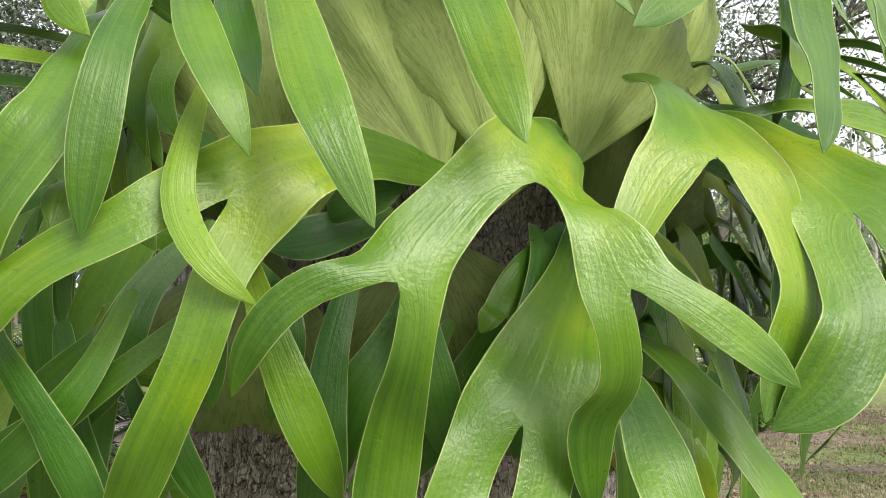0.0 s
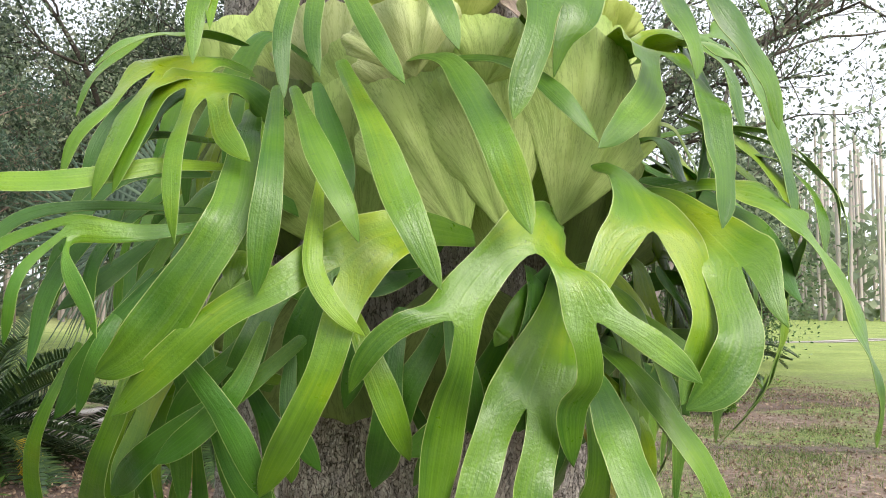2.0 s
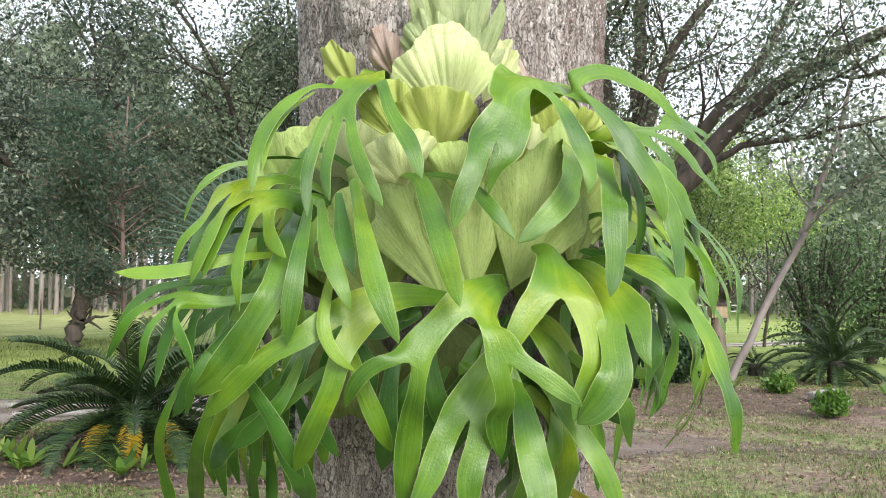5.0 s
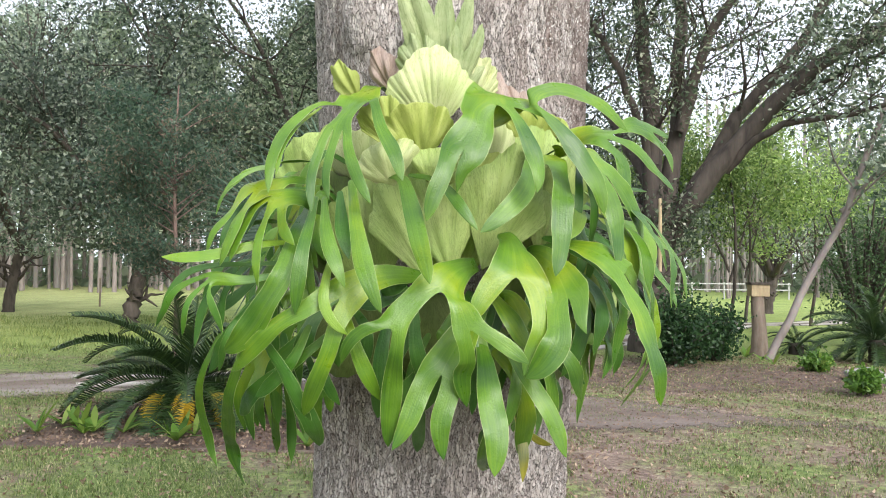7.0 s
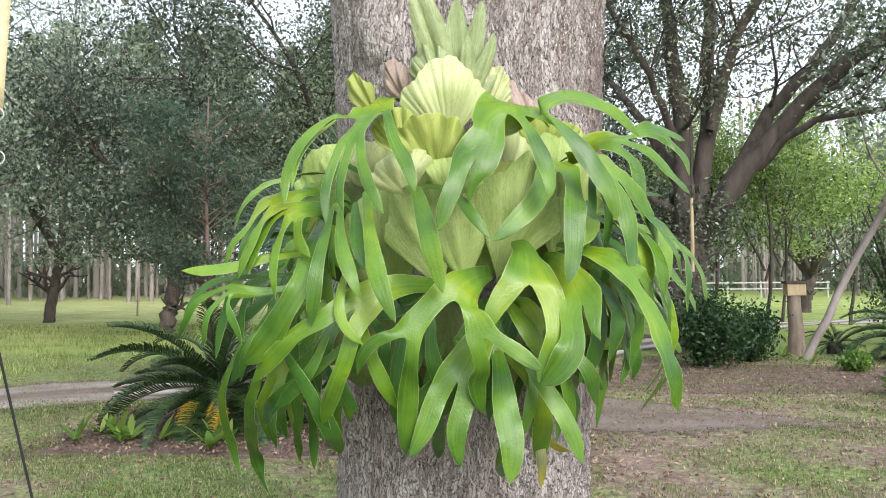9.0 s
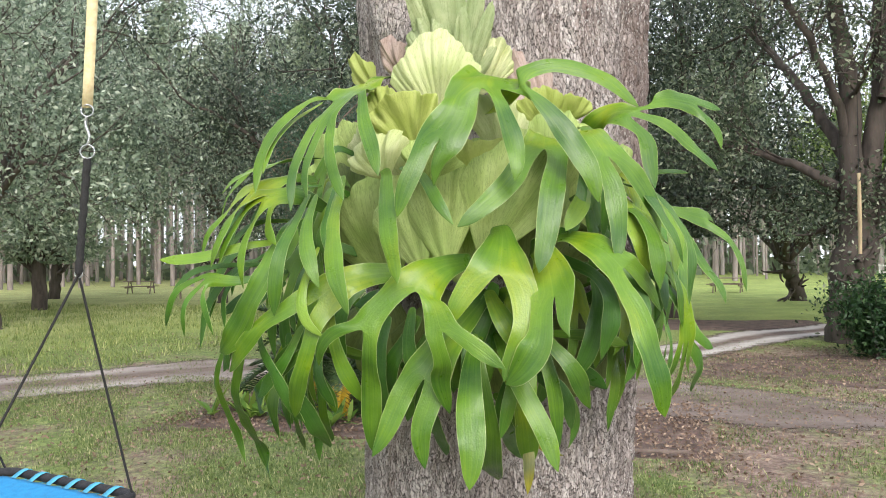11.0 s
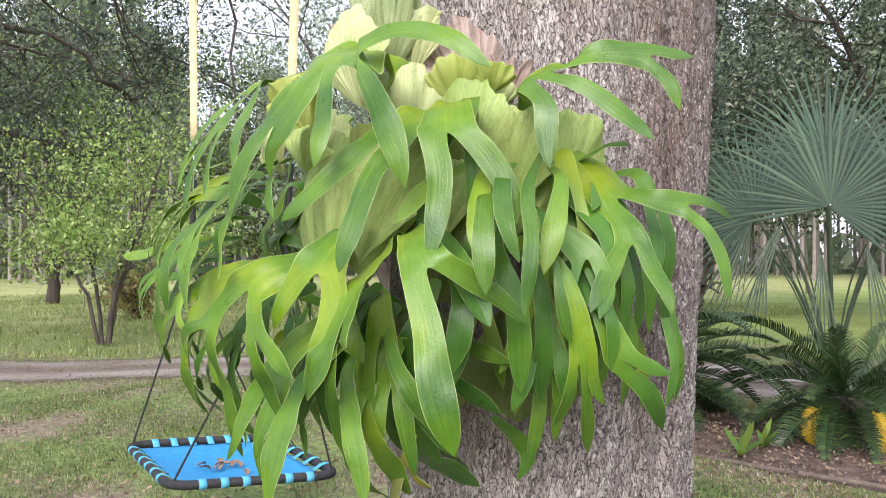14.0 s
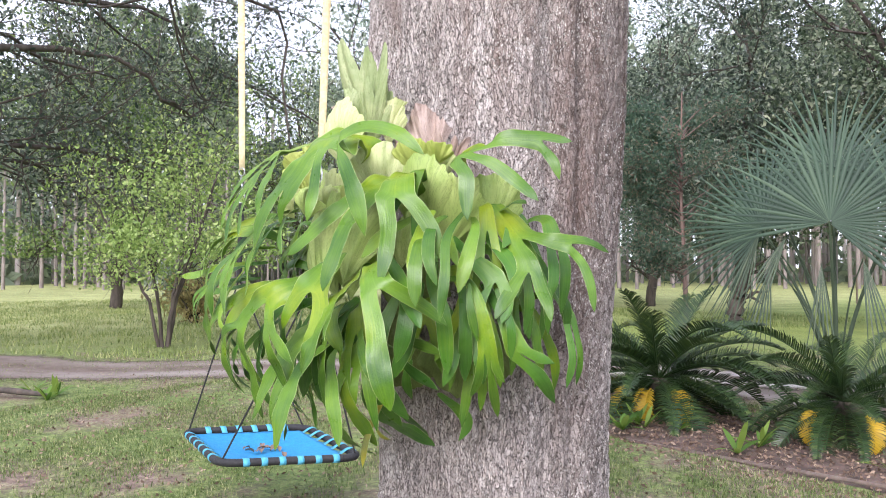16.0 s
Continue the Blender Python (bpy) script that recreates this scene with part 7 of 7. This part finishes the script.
tagged(thing("lawn_grass", quick_mesh("lawn_grass", gv, np.arange(len(gv)).reshape(-1, 3)), M_GRASS), "short patchy green lawn grass blades", "grass", kind="stuff")
lx, ly, lz = scatter(9000, grng)
lx, ly = np.concatenate([lx, grng.uniform(0.6, 9.5, 12000), grng.uniform(-4.6, 1.2, 4500)]), np.concatenate([ly, grng.uniform(3.5, 15.5, 12000), grng.uniform(5.6, 8.8, 4500)])
lz = ground_height(lx, ly) + 0.02 * ((lx > -4.6) & (lx < 1.1) & (ly > 6.0) & (ly < 8.6))
lv, lf = leaf_arrays(np.stack([lx, ly, lz + 0.012], 1), 0.028, grng)
lv[:, 2] = np.minimum(lv[:, 2], np.repeat(lz, 4) + 0.03)
lv[:, 2] = np.maximum(lv[:, 2], np.repeat(lz, 4) + 0.002)
tagged(thing("leaf_litter", quick_mesh("leaf_litter", lv, lf), M_LITTER), "scattered brown fallen leaves on the ground", "leaves", kind="stuff")


# taller tufts in the open field
fx, fy = grng.uniform(-42, -8, 150000), grng.uniform(-10, 28, 150000)
far_out = fy > 5.2 + 0.82 * (fx + 13)
fx, fy = fx[far_out], fy[far_out]
tuft = np.sin(fx * 2.3 + 1.7 * np.sin(fy * 1.1)) * np.sin(fy * 2.1 + np.cos(fx * 1.4)) + grng.normal(0, 0.5, fx.size) > -0.1
fx, fy = fx[tuft], fy[tuft]
fa, fl = grng.uniform(0, 6.3, fx.size), grng.uniform(0.06, 0.20, fx.size)
f0 = np.stack([fx, fy, ground_height(fx, fy) * np.clip(1 - (np.hypot(fx, fy) - 30) / 30, 0, 1) - 0.005], 1)
fw = np.stack([-np.sin(fa), np.cos(fa), 0 * fa], 1) * 0.011
ft = np.stack([np.cos(fa) * fl * 0.5, np.sin(fa) * fl * 0.5, fl * 0.85], 1)
fv = np.stack([f0 - fw, f0 + fw, f0 + ft], 1).reshape(-1, 3)
tagged(thing("field_grass", quick_mesh("field_grass", fv, np.arange(len(fv)).reshape(-1, 3)), M_FIELD), "sunlit yellow-green rough grass in the open field", "grass", kind="stuff")
